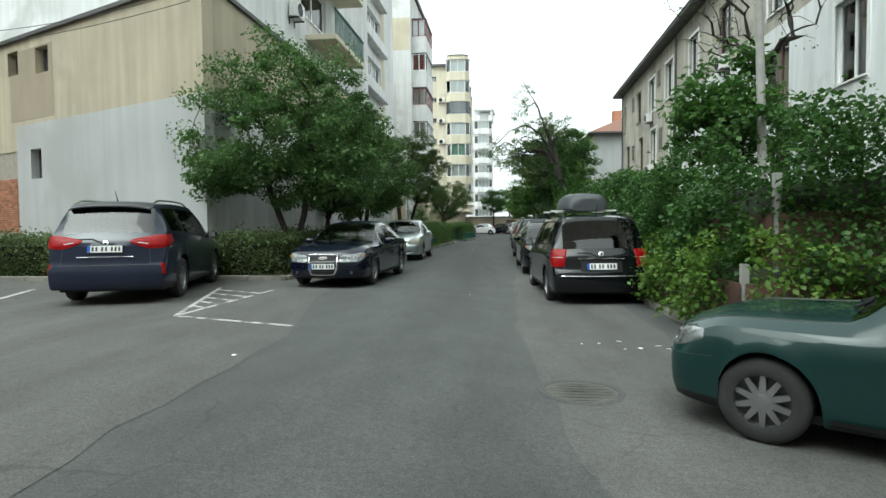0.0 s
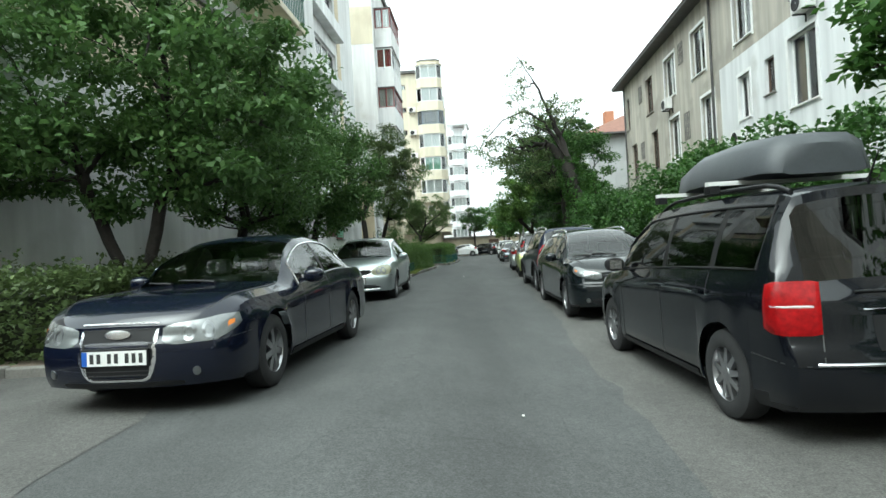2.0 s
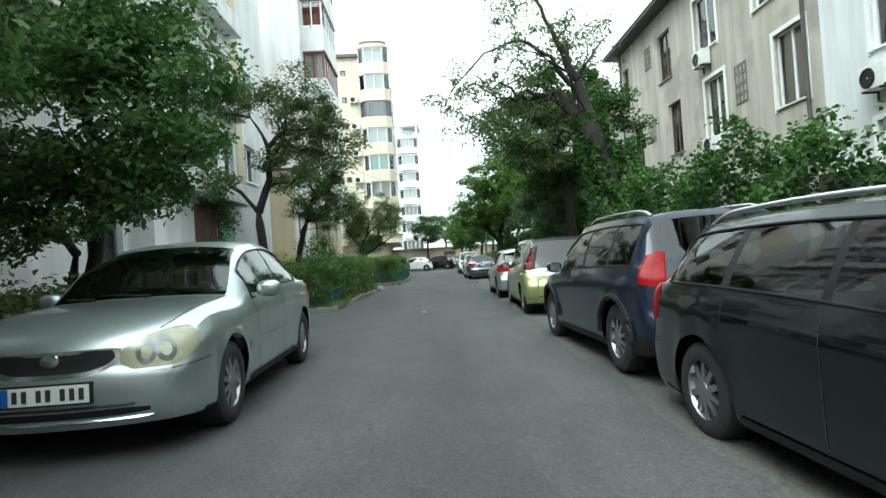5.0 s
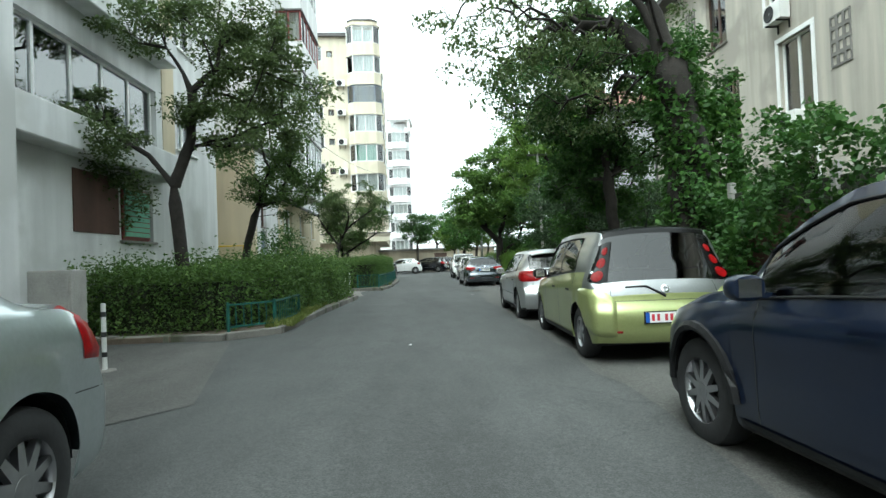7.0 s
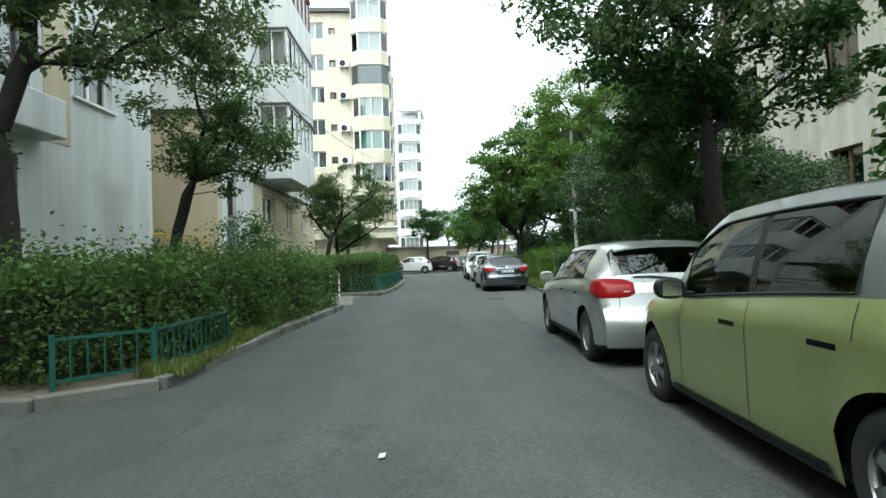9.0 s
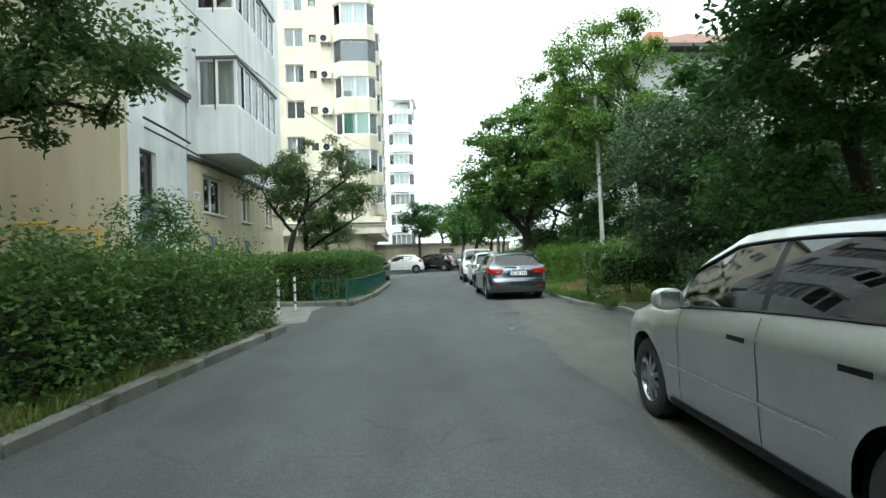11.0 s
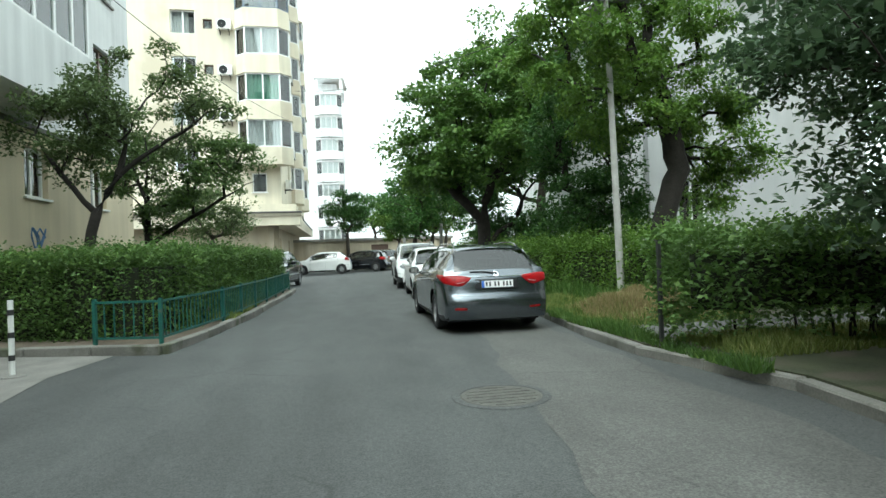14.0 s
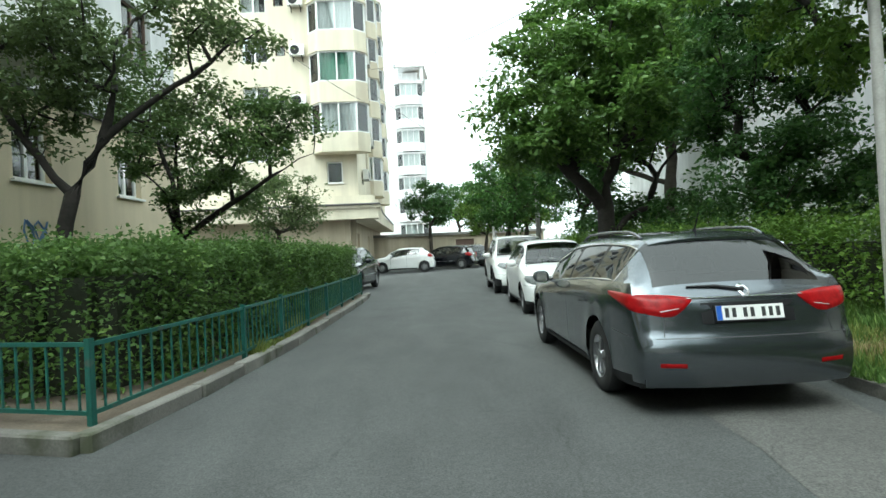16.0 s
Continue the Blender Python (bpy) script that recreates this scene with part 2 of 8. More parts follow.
LEAF_OLIVE = leaf_mat("olive_leaf", (0.10, 0.145, 0.05), (0.23, 0.30, 0.115))
LEAF_FRUIT = leaf_mat("fruit_tree_leaf", (0.09, 0.15, 0.042), (0.21, 0.30, 0.085))
LEAF_WALNUT = leaf_mat("walnut_leaf", (0.088, 0.165, 0.032), (0.235, 0.345, 0.07))
LEAF_HEDGE = leaf_mat("hedge_leaf", (0.105, 0.185, 0.045), (0.27, 0.39, 0.10))
LEAF_DARK = leaf_mat("dark_leaf", (0.062, 0.105, 0.048), (0.15, 0.215, 0.10))
GRASS = leaf_mat("grass_blade", (0.17, 0.21, 0.05), (0.46, 0.42, 0.20))
BARK_DARK = mat("dark_bark", (0.024, 0.02, 0.017), 0.95, vary=0.4, scale=7, bump=1.0, fine=30)
# Dark colour stands in for the shade inside hedges and creeper.
FOLIAGE_SHADE = mat("painted_foliage_shade", (0.03, 0.036, 0.02), 0.95, vary=0.4, scale=6, bump=0.6)
GLASS = glass_mat("window_glass", (0.88, 0.92, 0.92), 0.02, 2.0)
GLASS_DOUBLE = glass_mat("double_glazing", (0.74, 0.82, 0.86), 0.02, 2.8)
CAR_GLASS = glass_mat("car_glass", (0.50, 0.56, 0.55), 0.02, 1.9)
CAR_GLASS_DARK = glass_mat("tinted_car_glass", (0.09, 0.10, 0.11), 0.02, 1.85)
TYRE = mat("tyre_rubber", (0.022, 0.022, 0.023), 0.85, vary=0.2, scale=8, bump=0.2)
RIM = mat("alloy_rim", (0.38, 0.38, 0.39), 0.3, metal=0.9, vary=0.1, scale=8)
TRIM = mat("black_plastic", (0.011, 0.011, 0.012), 0.5, vary=0.2, scale=6, spec=0.3)
GLOSS_BLACK = mat("gloss_black_plastic", (0.004, 0.004, 0.004), 0.2, vary=0.2, scale=6, spec=0.25)
CHROME = mat("chrome", (0.85, 0.85, 0.87), 0.22, metal=1.0, vary=0.05)
LAMP_CLEAR = mat("clear_headlight", (0.20, 0.21, 0.21), 0.18, metal=0.4, vary=0.15, scale=14, coat=0.6)
LAMP_WARM = mat("yellowed_headlight", (0.36, 0.36, 0.25), 0.25, metal=0.1, vary=0.12, scale=14, coat=0.8)
LAMP_BOWL = mat("lamp_bowl", (0.20, 0.205, 0.21), 0.3, metal=0.8, vary=0.1, scale=14, coat=0.6)
DARK_METAL = mat("dark_grey_metal", (0.06, 0.06, 0.062), 0.45, metal=0.5, vary=0.15, scale=10)
LAMP_GREY = mat("pale_lamp_strip", (0.42, 0.36, 0.35), 0.2, vary=0.2, scale=20, coat=0.6)
LAMP_RED = mat("red_tail_light", (0.24, 0.004, 0.006), 0.3, vary=0.35, scale=24, coat=0.12, spec=0.12)
LAMP_AMBER = mat("amber_lamp", (0.7, 0.2, 0.02), 0.2, vary=0.1, coat=0.6)
PLATE = mat("plate_white", (0.75, 0.75, 0.73), 0.45, vary=0.05)
PLATE_BLUE = mat("plate_blue", (0.02, 0.10, 0.45), 0.45, vary=0.05)
PLATE_INK = mat("plate_black", (0.03, 0.03, 0.03), 0.5, vary=0.05)
PLATE_RED = mat("plate_red", (0.5, 0.03, 0.05), 0.5, vary=0.05)
SEAT = mat("car_seat_fabric", (0.06, 0.06, 0.065), 0.9, vary=0.2, scale=10)
GRAFFITI = mat("graffiti_paint", (0.12, 0.2, 0.38), 0.7, vary=0.2, scale=8)


def car_paint(name, colour, metal=0.0, rough=0.4):
    return mat(name, colour, rough, metal=metal, vary=0.1, scale=2, coat=0.9 if metal else 0.85, spec=0.15)


# ---- mesh helpers ----
def part(name, bm, material, parent=None, label="", base=None, smooth=None):
    """Link a bmesh as one mesh object. base: the thing's place, taken off world coordinates."""
    me = bpy.data.meshes.new(name)
    bm.to_mesh(me)
    bm.free()
    return part_mesh(name, me, material, parent, label, base, smooth)


def part_mesh(name, me, material, parent=None, label="", base=None, smooth=None):
    me.materials.append(material)
    if base is not None:
        me.transform(Matrix.Translation(-Vector(base)))
    if smooth is not None:
        for p in me.polygons:
            p.use_smooth = True
        me.set_sharp_from_angle(angle=radians(smooth))
    ob = new(name, me)
    if parent is not None:
        ob.parent = parent
    elif base is not None:
        ob.location = base
    if label:
        ob["label"] = label
    return ob


def thing(name, m, label, category, group="", kind=""):
    ob = new(name)
    ob.empty_display_size = 0.3
    ob.matrix_basis = m
    return tagged(ob, label, category, group, kind)


def box(bm, x0, y0, z0, x1, y1, z1, m=None):
    v = [Vector((x, y, z)) for z in (z0, z1) for y in (y0, y1) for x in (x0, x1)]
    if m is not None:
        v = [m @ p for p in v]
    v = [bm.verts.new(p) for p in v]
    for f in ((0, 2, 3, 1), (4, 5, 7, 6), (0, 1, 5, 4), (2, 6, 7, 3), (0, 4, 6, 2), (1, 3, 7, 5)):
        bm.faces.new([v[i] for i in f])
    return v


def bevelled(bm, width=0.02, segments=2):
    bmesh.ops.bevel(bm, geom=list(bm.edges), offset=width, segments=segments, affect="EDGES", profile=0.6)


def tube(bm, pts, radii, sides=8, cap=True):
    """A tapered tube along a line of points."""
    rings = []
    pts = [Vector(p) for p in pts]
    for i, p in enumerate(pts):
        d = (pts[min(i + 1, len(pts) - 1)] - pts[max(i - 1, 0)]).normalized()
        a = d.cross(Vector((0, 0, 1)) if abs(d.z) < 0.9 else Vector((1, 0, 0))).normalized()
        b = d.cross(a)
        r = radii[i] if hasattr(radii, "__len__") else radii
        rings.append([bm.verts.new(p + (a * math.cos(2 * math.pi * k / sides) + b * math.sin(2 * math.pi * k / sides)) * r) for k in range(sides)])
    for r0, r1 in zip(rings, rings[1:]):
        for k in range(sides):
            bm.faces.new((r0[k], r0[(k + 1) % sides], r1[(k + 1) % sides], r1[k]))
    if cap:
        bm.faces.new(rings[0])
        bm.faces.new(rings[-1][::-1])


def lathe(bm, profile, sides=20, axis="x"):
    """Turn a profile of (along, radius) points round an axis."""
    rings = []
    for a, r in profile:
        ring = []
        for k in range(sides):
            c, s = math.cos(2 * math.pi * k / sides) * r, math.sin(2 * math.pi * k / sides) * r
            ring.append(bm.verts.new({"x": (a, c, s), "y": (c, a, s), "z": (c, s, a)}[axis]))
        rings.append(ring)
    for r0, r1 in zip(rings, rings[1:]):
        for k in range(sides):
            bm.faces.new((r0[k], r1[k], r1[(k + 1) % sides], r0[(k + 1) % sides]))
    return rings


def prism(bm, outline, z0, z1):
    """An upright slab from a ground outline, anticlockwise."""
    lo = [bm.verts.new((x, y, z0)) for x, y in outline]
    hi = [bm.verts.new((x, y, z1)) for x, y in outline]
    bm.faces.new(hi)
    bm.faces.new(lo[::-1])
    n = len(outline)
    for i in range(n):
        bm.faces.new((lo[i], lo[(i + 1) % n], hi[(i + 1) % n], hi[i]))


def leaf_mesh(name, pts, size, rng, droop=0.25, slim=0.55):
    """Many small folded leaves, one at each point."""
    n = len(pts)
    d = rng.normal(size=(n, 3))
    d[:, 2] = d[:, 2] * 0.55 - droop
    d /= np.linalg.norm(d, axis=1)[:, None]
    up = rng.normal(size=(n, 3)) * 0.7 + (0, 0, 1)
    side = np.cross(d, up)
    side /= np.linalg.norm(side, axis=1)[:, None] + 1e-9
    nor = np.cross(side, d)
    s = size * rng.uniform(0.6, 1.25, n)[:, None]
    v = np.empty((n, 4, 3))
    v[:, 0] = pts
    v[:, 1] = pts + d * s * 0.5 + side * s * slim * 0.5 + nor * s * 0.12
    v[:, 2] = pts + d * s
    v[:, 3] = pts + d * s * 0.5 - side * s * slim * 0.5 + nor * s * 0.12
    me = bpy.data.meshes.new(name)
    me.vertices.add(4 * n)
    me.vertices.foreach_set("co", v.ravel())
    me.loops.add(4 * n)
    me.loops.foreach_set("vertex_index", np.arange(4 * n))
    me.polygons.add(n)
    me.polygons.foreach_set("loop_start", np.arange(0, 4 * n, 4))
    me.polygons.foreach_set("loop_total", np.full(n, 4))
    me.update()
    return me


# ---- cars ----
class Curve:
    """A smooth line through points that never overshoots them."""

    def __init__(self, points):
        x, y = (np.array(c, float) for c in zip(*points))
        h, d = np.diff(x), np.diff(y) / np.diff(x)
        m = np.zeros(len(x))
        for i in range(1, len(x) - 1):
            if d[i - 1] * d[i] > 0:
                w1, w2 = 2 * h[i] + h[i - 1], h[i] + 2 * h[i - 1]
                m[i] = (w1 + w2) / (w1 / d[i - 1] + w2 / d[i])
        m[0], m[-1] = d[0], d[-1]
        self.x, self.y, self.m = x, y, m

    def __call__(self, at):
        x, y, m = self.x, self.y, self.m
        at = min(max(at, x[0]), x[-1])
        i = min(max(int(np.searchsorted(x, at)) - 1, 0), len(x) - 2)
        h = x[i + 1] - x[i]
        t = (at - x[i]) / h
        return float((2 * t ** 3 - 3 * t * t + 1) * y[i] + (t ** 3 - 2 * t * t + t) * h * m[i] + (3 * t * t - 2 * t ** 3) * y[i + 1] + (t ** 3 - t * t) * h * m[i + 1])


SIDE = Curve([(0, 0.925), (0.06, 0.965), (0.2, 0.985), (0.42, 0.992), (0.6, 0.994), (0.76, 1.0), (0.82, 0.996), (0.9, 0.978), (1.0, 0.945)])
NOSE = Curve([(0.1, 0.16), (0.22, 0.045), (0.32, 0.008), (0.45, 0.0), (0.54, 0.008), (0.6, 0.045), (0.75, 0.075), (0.9, 0.15), (1.3, 0.3)])
TAIL = Curve([(0.1, 0.2), (0.25, 0.05), (0.36, 0.008), (0.5, 0.0), (0.58, 0.012), (0.64, 0.05), (0.8, 0.07), (1.05, 0.09), (1.3, 0.15)])


class Shape:
    """The loft of a car body: widths and heights by the distance s behind the nose."""

    def __init__(self, p):
        self.p = p
        L, W, H = p["L"], p["W"], p["H"]
        hood, belt, tail = p["hood"], p["belt"], p["tail"]
        ws, r1, r2, rg = p["ws"], p["r1"], p["r2"], p["rg"]
        nose = p.get("nose", hood - 0.22)
        top = [(0, nose - 0.07), (0.04, nose - 0.01), (0.14, nose + 0.05), (0.45, nose + 0.13), (ws - 0.06, hood - 0.005), (ws, hood), (ws + (r1 - ws) * 0.5, hood + (H - hood) * 0.57), (r1 - 0.06, H - 0.085), (r1 + 0.12, H - 0.03), ((r1 + r2) / 2, H), (r2 - 0.14, H - 0.028), (r2, H - 0.055)]
        if p.get("boot"):
            top += [(rg, tail), (rg + 0.06, tail - 0.008), (L - 0.13, tail - 0.015), (L - 0.03, tail - 0.06), (L, tail - 0.13)]
        else:
            top += [(r2 + (rg - r2) * 0.5, (H - 0.055 + tail) / 2 + 0.02), (rg, tail), (L - 0.02, tail - 0.07), (L, tail - 0.15)]
        self.top = Curve(top)
        rise = p.get("rise", 0.06)
        self.belt = Curve([(0, nose - 0.14), (0.16, nose - 0.02), (0.5, nose + 0.06), (ws, belt - 0.06), (ws + 0.5, belt - 0.02), (r2, belt + rise), (min(rg, L - 0.12), belt + rise), (L, min(tail - 0.18, belt))])
        e = p.get("blunt", 0.0)
        self.plan = Curve([(0, 0.80 + e), (0.05, 0.865 + e * 0.8), (0.14, 0.92 + e * 0.5), (0.32, 0.965), (0.65, 0.99), (1.1, 1.0), (L - 1.0, 1.0), (L - 0.5, 0.985), (L - 0.2, 0.96), (L - 0.06, 0.935), (L, 0.905)])
        rw = p.get("roof_w", 0.66)
        self.cap = Curve([(0, 0.70), (0.2, 0.78), (0.5, 0.81), (ws, 0.83), (r1, rw + 0.01), ((r1 + r2) / 2, rw), (r2, rw - 0.01), (rg, 0.76 if not p.get("boot") else 0.8), (L, 0.8)])
        self.sill = p.get("clear", 0.19)

    def low(self, s):
        p = self.p
        z = self.sill + 0.05 * max(0, (s - p["L"] + 0.6) / 0.6) + 0.03 * max(0, (0.5 - s) / 0.5)
        for c in (p["fo"], p["fo"] + p["wb"]):
            r = p["wr"] + 0.05
            if abs(s - c) < r:
                z = max(z, p["wr"] + math.sqrt(max(r * r - (s - c) ** 2, 0)))
        return z

    def width(self, s, z):
        zb = self.belt(s)
        return self.p["W"] / 2 * self.plan(s) * SIDE((z - self.sill) / max(zb - self.sill, 0.05))

    def section(self, s):
        zl, zb, zt = self.low(s), self.belt(s), self.top(s)
        zb = min(zb, zt - 0.03)
        zl = min(zl, zb - 0.03)
        flare = max([0.0] + [0.022 * max(0.0, 1 - abs(abs(s - c) / (self.p["wr"] + 0.05) - 0.55) / 0.65) for c in (self.p["fo"], self.p["fo"] + self.p["wb"])])
        pts = []
        for f in LOWER:
            z = zl + (zb - zl) * f
            pts.append((self.width(s, z) + flare * max(0.0, 1 - f * 1.6), z))
        w0 = pts[-1][0]
        wt = min(self.p["W"] / 2 * self.plan(s) * self.cap(s), w0 - 0.01)
        tall = min(1.0, max(0.0, (zt - zb - 0.1) / 0.3))
        crown = 0.025 + 0.03 * tall
        ze = zt - crown
        for f in UPPER:
            pts.append((w0 + (wt - w0) * f + 0.022 * tall * math.sin(math.pi * f), zb + (ze - zb) * f))
        for f in ROOF:
            pts.append((wt * f, ze + crown * (1 - f ** 2.4) ** 0.75))
        return pts


LOWER = (0, 0.05, 0.12, 0.22, 0.34, 0.47, 0.6, 0.7, 0.78, 0.85, 0.93, 1.0)
UPPER = (0.05, 0.3, 0.6, 0.86, 1.0)
ROOF = (0.97, 0.9, 0.75, 0.55, 0.28, 0.0)
GLASS_LOW = len(LOWER)
EDGE = len(LOWER) + len(UPPER) - 1


def bend(p, verts):
    """Round the ends of a car: corners drawn back, nose and tail shaped by height."""
    L, W = p["L"], p["W"]
    for v in verts:
        y, u, z = v.co.y, min(1.1, abs(v.co.x) / (W / 2)), v.co.z
        r = min(1.0, max(0.0, (-y - (L / 2 - 0.6)) / 0.6)) ** 2
        f = min(1.0, max(0.0, (y - (L / 2 - 0.9)) / 0.9)) ** 2
        v.co.y += r * (p.get("round_r", 0.13) * u ** 2.8 + TAIL(z) + p.get("lean", 0.14) * max(0.0, z - 0.64))
        v.co.y -= f * (p.get("round_f", 0.24) * u ** 2.4 + NOSE(z))


def make_wheel(car, x, y, r, w=0.2, rim=RIM, spokes=10):
    side = 1 if x > 0 else -1
    bm = bmesh.new()
    lathe(bm, [(-w / 2 + 0.01, r * 0.6), (-w / 2, r * 0.68), (-w / 2 + 0.004, r * 0.88), (-w / 2 + 0.022, r * 0.97), (-0.05, r), (0.05, r), (w / 2 - 0.022, r * 0.97), (w / 2 - 0.004, r * 0.88), (w / 2, r * 0.68), (w / 2 - 0.01, r * 0.6)], 32)
    bmesh.ops.translate(bm, verts=bm.verts, vec=(x, y, r))
    wheel = part("wheel", bm, TYRE, car, "black tyre on a metal rim", smooth=40)
    o = side * (w / 2 - 0.012)
    bm = bmesh.new()
    lathe(bm, [(o, r * 0.69), (o + side * 0.004, r * 0.66), (o - side * 0.012, r * 0.62), (o - side * 0.06, r * 0.59)], 32)
    for k in range(spokes):
        m = Matrix.Rotation(2 * math.pi * k / spokes, 4, "X")
        v = []
        for z, hw, d in ((r * 0.13, 0.026, 0.0), (r * 0.63, 0.016 if spokes > 7 else 0.032, 0.012)):
            for xx in (o - side * (0.035 + d), o - side * (0.003 + d)):
                for yy in (-hw, hw):
                    v.append(bm.verts.new(m @ Vector((xx, yy, z))))
        for q in ((0, 1, 3, 2), (4, 6, 7, 5), (0, 4, 5, 1), (2, 3, 7, 6), (0, 2, 6, 4), (1, 5, 7, 3)):
            bm.faces.new([v[i] for i in q])
    lathe(bm, [(o - side * 0.03, r * 0.2), (o - side * 0.002, r * 0.17), (o + side * 0.004, r * 0.08), (o, 0.001)], 16)
    bmesh.ops.recalc_face_normals(bm, faces=bm.faces)
    bmesh.ops.translate(bm, verts=bm.verts, vec=(x, y, r))
    part("rim", bm, rim, wheel, smooth=35)
    bm = bmesh.new()
    lathe(bm, [(o - side * 0.055, r * 0.6), (o - side * 0.06, r * 0.4), (o - side * 0.06, 0.001)], 24)
    bmesh.ops.translate(bm, verts=bm.verts, vec=(x, y, r))
    part("brake_disc", bm, DARK_METAL, wheel)


def car(label, m, paint, p, kind_name="parked_car", category="car", plate_ink=PLATE_INK, tint_rear=False):
    """A parked car. Its local y axis points to the nose; the base is the ground under its middle."""
    sh = Shape(p)
    L, W = p["L"], p["W"]
    root = thing(kind_name, m, label, category, "parked cars")
    ws, r1, r2, rg, fo, wb, wr = (p[k] for k in ("ws", "r1", "r2", "rg", "fo", "wb", "wr"))
    Y = lambda s: L / 2 - s
    win = p["windows"]

    def put(name, bm, material, parent, label="", smooth=None):
        bend(p, bm.verts)
        return part(name, bm, material, parent, label, smooth=smooth)

    stations = set(np.linspace(0, L, 44).round(3).tolist()) | {0.012, 0.03, 0.06, 0.1, 0.15, 0.21, L - 0.012, L - 0.03, L - 0.06, L - 0.1, L - 0.15}
    for c in (fo, fo + wb):
        stations |= {round(c + (wr + 0.05) * math.sin(a), 3) for a in np.linspace(-math.pi / 2, math.pi / 2, 19)}
        stations |= {round(c - wr - 0.06, 3), round(c + wr + 0.06, 3)}
    glass_end = rg - p.get("rear_m", 0.05)
    keep = {round(v, 3) for ab in win for v in ab} | {round(v, 3) for v in (ws + 0.03, r1 - 0.03, r2 + 0.04, glass_end)}
    stations = {s for s in stations if 0 <= s <= L and all(abs(s - k) > 0.03 for k in keep)} | keep
    st = []
    for s in sorted(stations):
        if not st or s - st[-1] > 0.006:
            st.append(s)
    secs = [sh.section(s) for s in st]
    n = len(secs[0])
    rear_j = EDGE + 1 if p.get("boot") or not p.get("wide_rear", True) else EDGE - 1

    def group_of(sm, j, z):
        if GLASS_LOW <= j < EDGE - 1:
            for i, (a, b) in enumerate(win):
                if a < sm < b:
                    return ("side_window", i)
            for i, (q, w2) in enumerate(zip(win, win[1:])):
                if q[1] <= sm <= w2[0]:
                    return ("pillar", i)
        if j >= EDGE + 1 and ws + 0.03 < sm < r1 - 0.03:
            return ("windscreen", 0)
        if j >= rear_j and r2 + 0.04 < sm < glass_end:
            return ("rear_window", 0)
        if p.get("roof_mat") and j >= EDGE + 1 and r1 - 0.03 < sm <= r2 + 0.04:
            return ("roof_panel", 0)
        if p.get("frame_mat") and (j >= GLASS_LOW - 1 and sm > ws + 0.1 or sm > p["frame_from"] and z > 0.72):
            return ("roof_frame", 0)
        if z < sh.sill + p.get("valance", 0.09) and (sm < fo - wr or sm > fo + wb + wr):
            return ("lower_edge", 0 if sm < L / 2 else 1)
        return ("body", 0)

    groups = {}
    for i in range(len(st) - 1):
        sm = (st[i] + st[i + 1]) / 2
        for j in range(n - 1):
            z = (secs[i][j][1] + secs[i][j + 1][1]) / 2
            for sgn in (1, -1):
                g = group_of(sm, j, z)
                key = g + ((sgn,) if g[0] in ("side_window", "pillar", "lower_edge") else (0,))
                quad = [(i, j), (i + 1, j), (i + 1, j + 1), (i, j + 1)]
                if sgn < 0:
                    quad.reverse()
                groups.setdefault(key, []).append([(a, b, sgn) for a, b in quad])
    hull = bmesh.new()
    for key, faces in groups.items():
        bm = bmesh.new()
        vs = {}

        def vert(a, b, sg):
            k = (a, b, 1 if b == n - 1 else sg)
            if k not in vs:
                x, z = secs[a][b]
                vs[k] = bm.verts.new((k[2] * x, Y(st[a]), z))
            return vs[k]

        for f in faces:
            q = []
            for k in f:
                v = vert(*k)
                if v not in q:
                    q.append(v)
            if len(q) > 2:
                bm.faces.new(q)
        if key[0] == "body":
            for a in (0, len(st) - 1):
                grid = []
                cols = np.linspace(-1, 1, 19)
                for b in range(n - 1):
                    x, z = secs[a][b]
                    grid.append([vert(a, b, -1)] + [bm.verts.new((x * f, Y(st[a]), z)) for f in cols[1:-1]] + [vert(a, b, 1)])
                for ga, gb in zip(grid, grid[1:]):
                    for k in range(len(cols) - 1):
                        bm.faces.new((ga[k], ga[k + 1], gb[k + 1], gb[k]))
                tip = vert(a, n - 1, 1)
                for k in range(len(cols) - 1):
                    bm.faces.new((grid[-1][k], grid[-1][k + 1], tip))
        bmesh.ops.recalc_face_normals(bm, faces=bm.faces)
        bend(p, bm.verts)
        seen = {v: hull.verts.new(v.co) for v in bm.verts}
        for f in bm.faces:
            hull.faces.new([seen[v] for v in f.verts])
        if key[0] == "body":
            part("body", bm, paint, root, smooth=32)
        elif key[0] == "lower_edge":
            part("lower_edge", bm, p.get("edge_mat", TRIM), root, "black plastic lower edge", smooth=32)
        elif key[0] == "pillar":
            part("pillar_cover", bm, TRIM, root, "black door pillar covers", smooth=32)
        elif key[0] == "roof_panel":
            part("roof_panel", bm, p["roof_mat"], root, "black roof panel", smooth=32)
        elif key[0] == "roof_frame":
            part("roof_frame", bm, p["frame_mat"], root, "silver roof frame", smooth=32)
        else:
            dark = tint_rear and (key[0] == "rear_window" or key[0] == "side_window" and key[1] > 0)
            part(key[0], bm, CAR_GLASS_DARK if dark else CAR_GLASS, root, "dark tinted car glass" if dark else "clear car glass", smooth=60)
    skin_tree = BVHTree.FromBMesh(hull)
    hull.free()

    # things fixed to the skin: u runs along the skin from the middle of nose or tail round the corner to the flank
    rc = 0.42

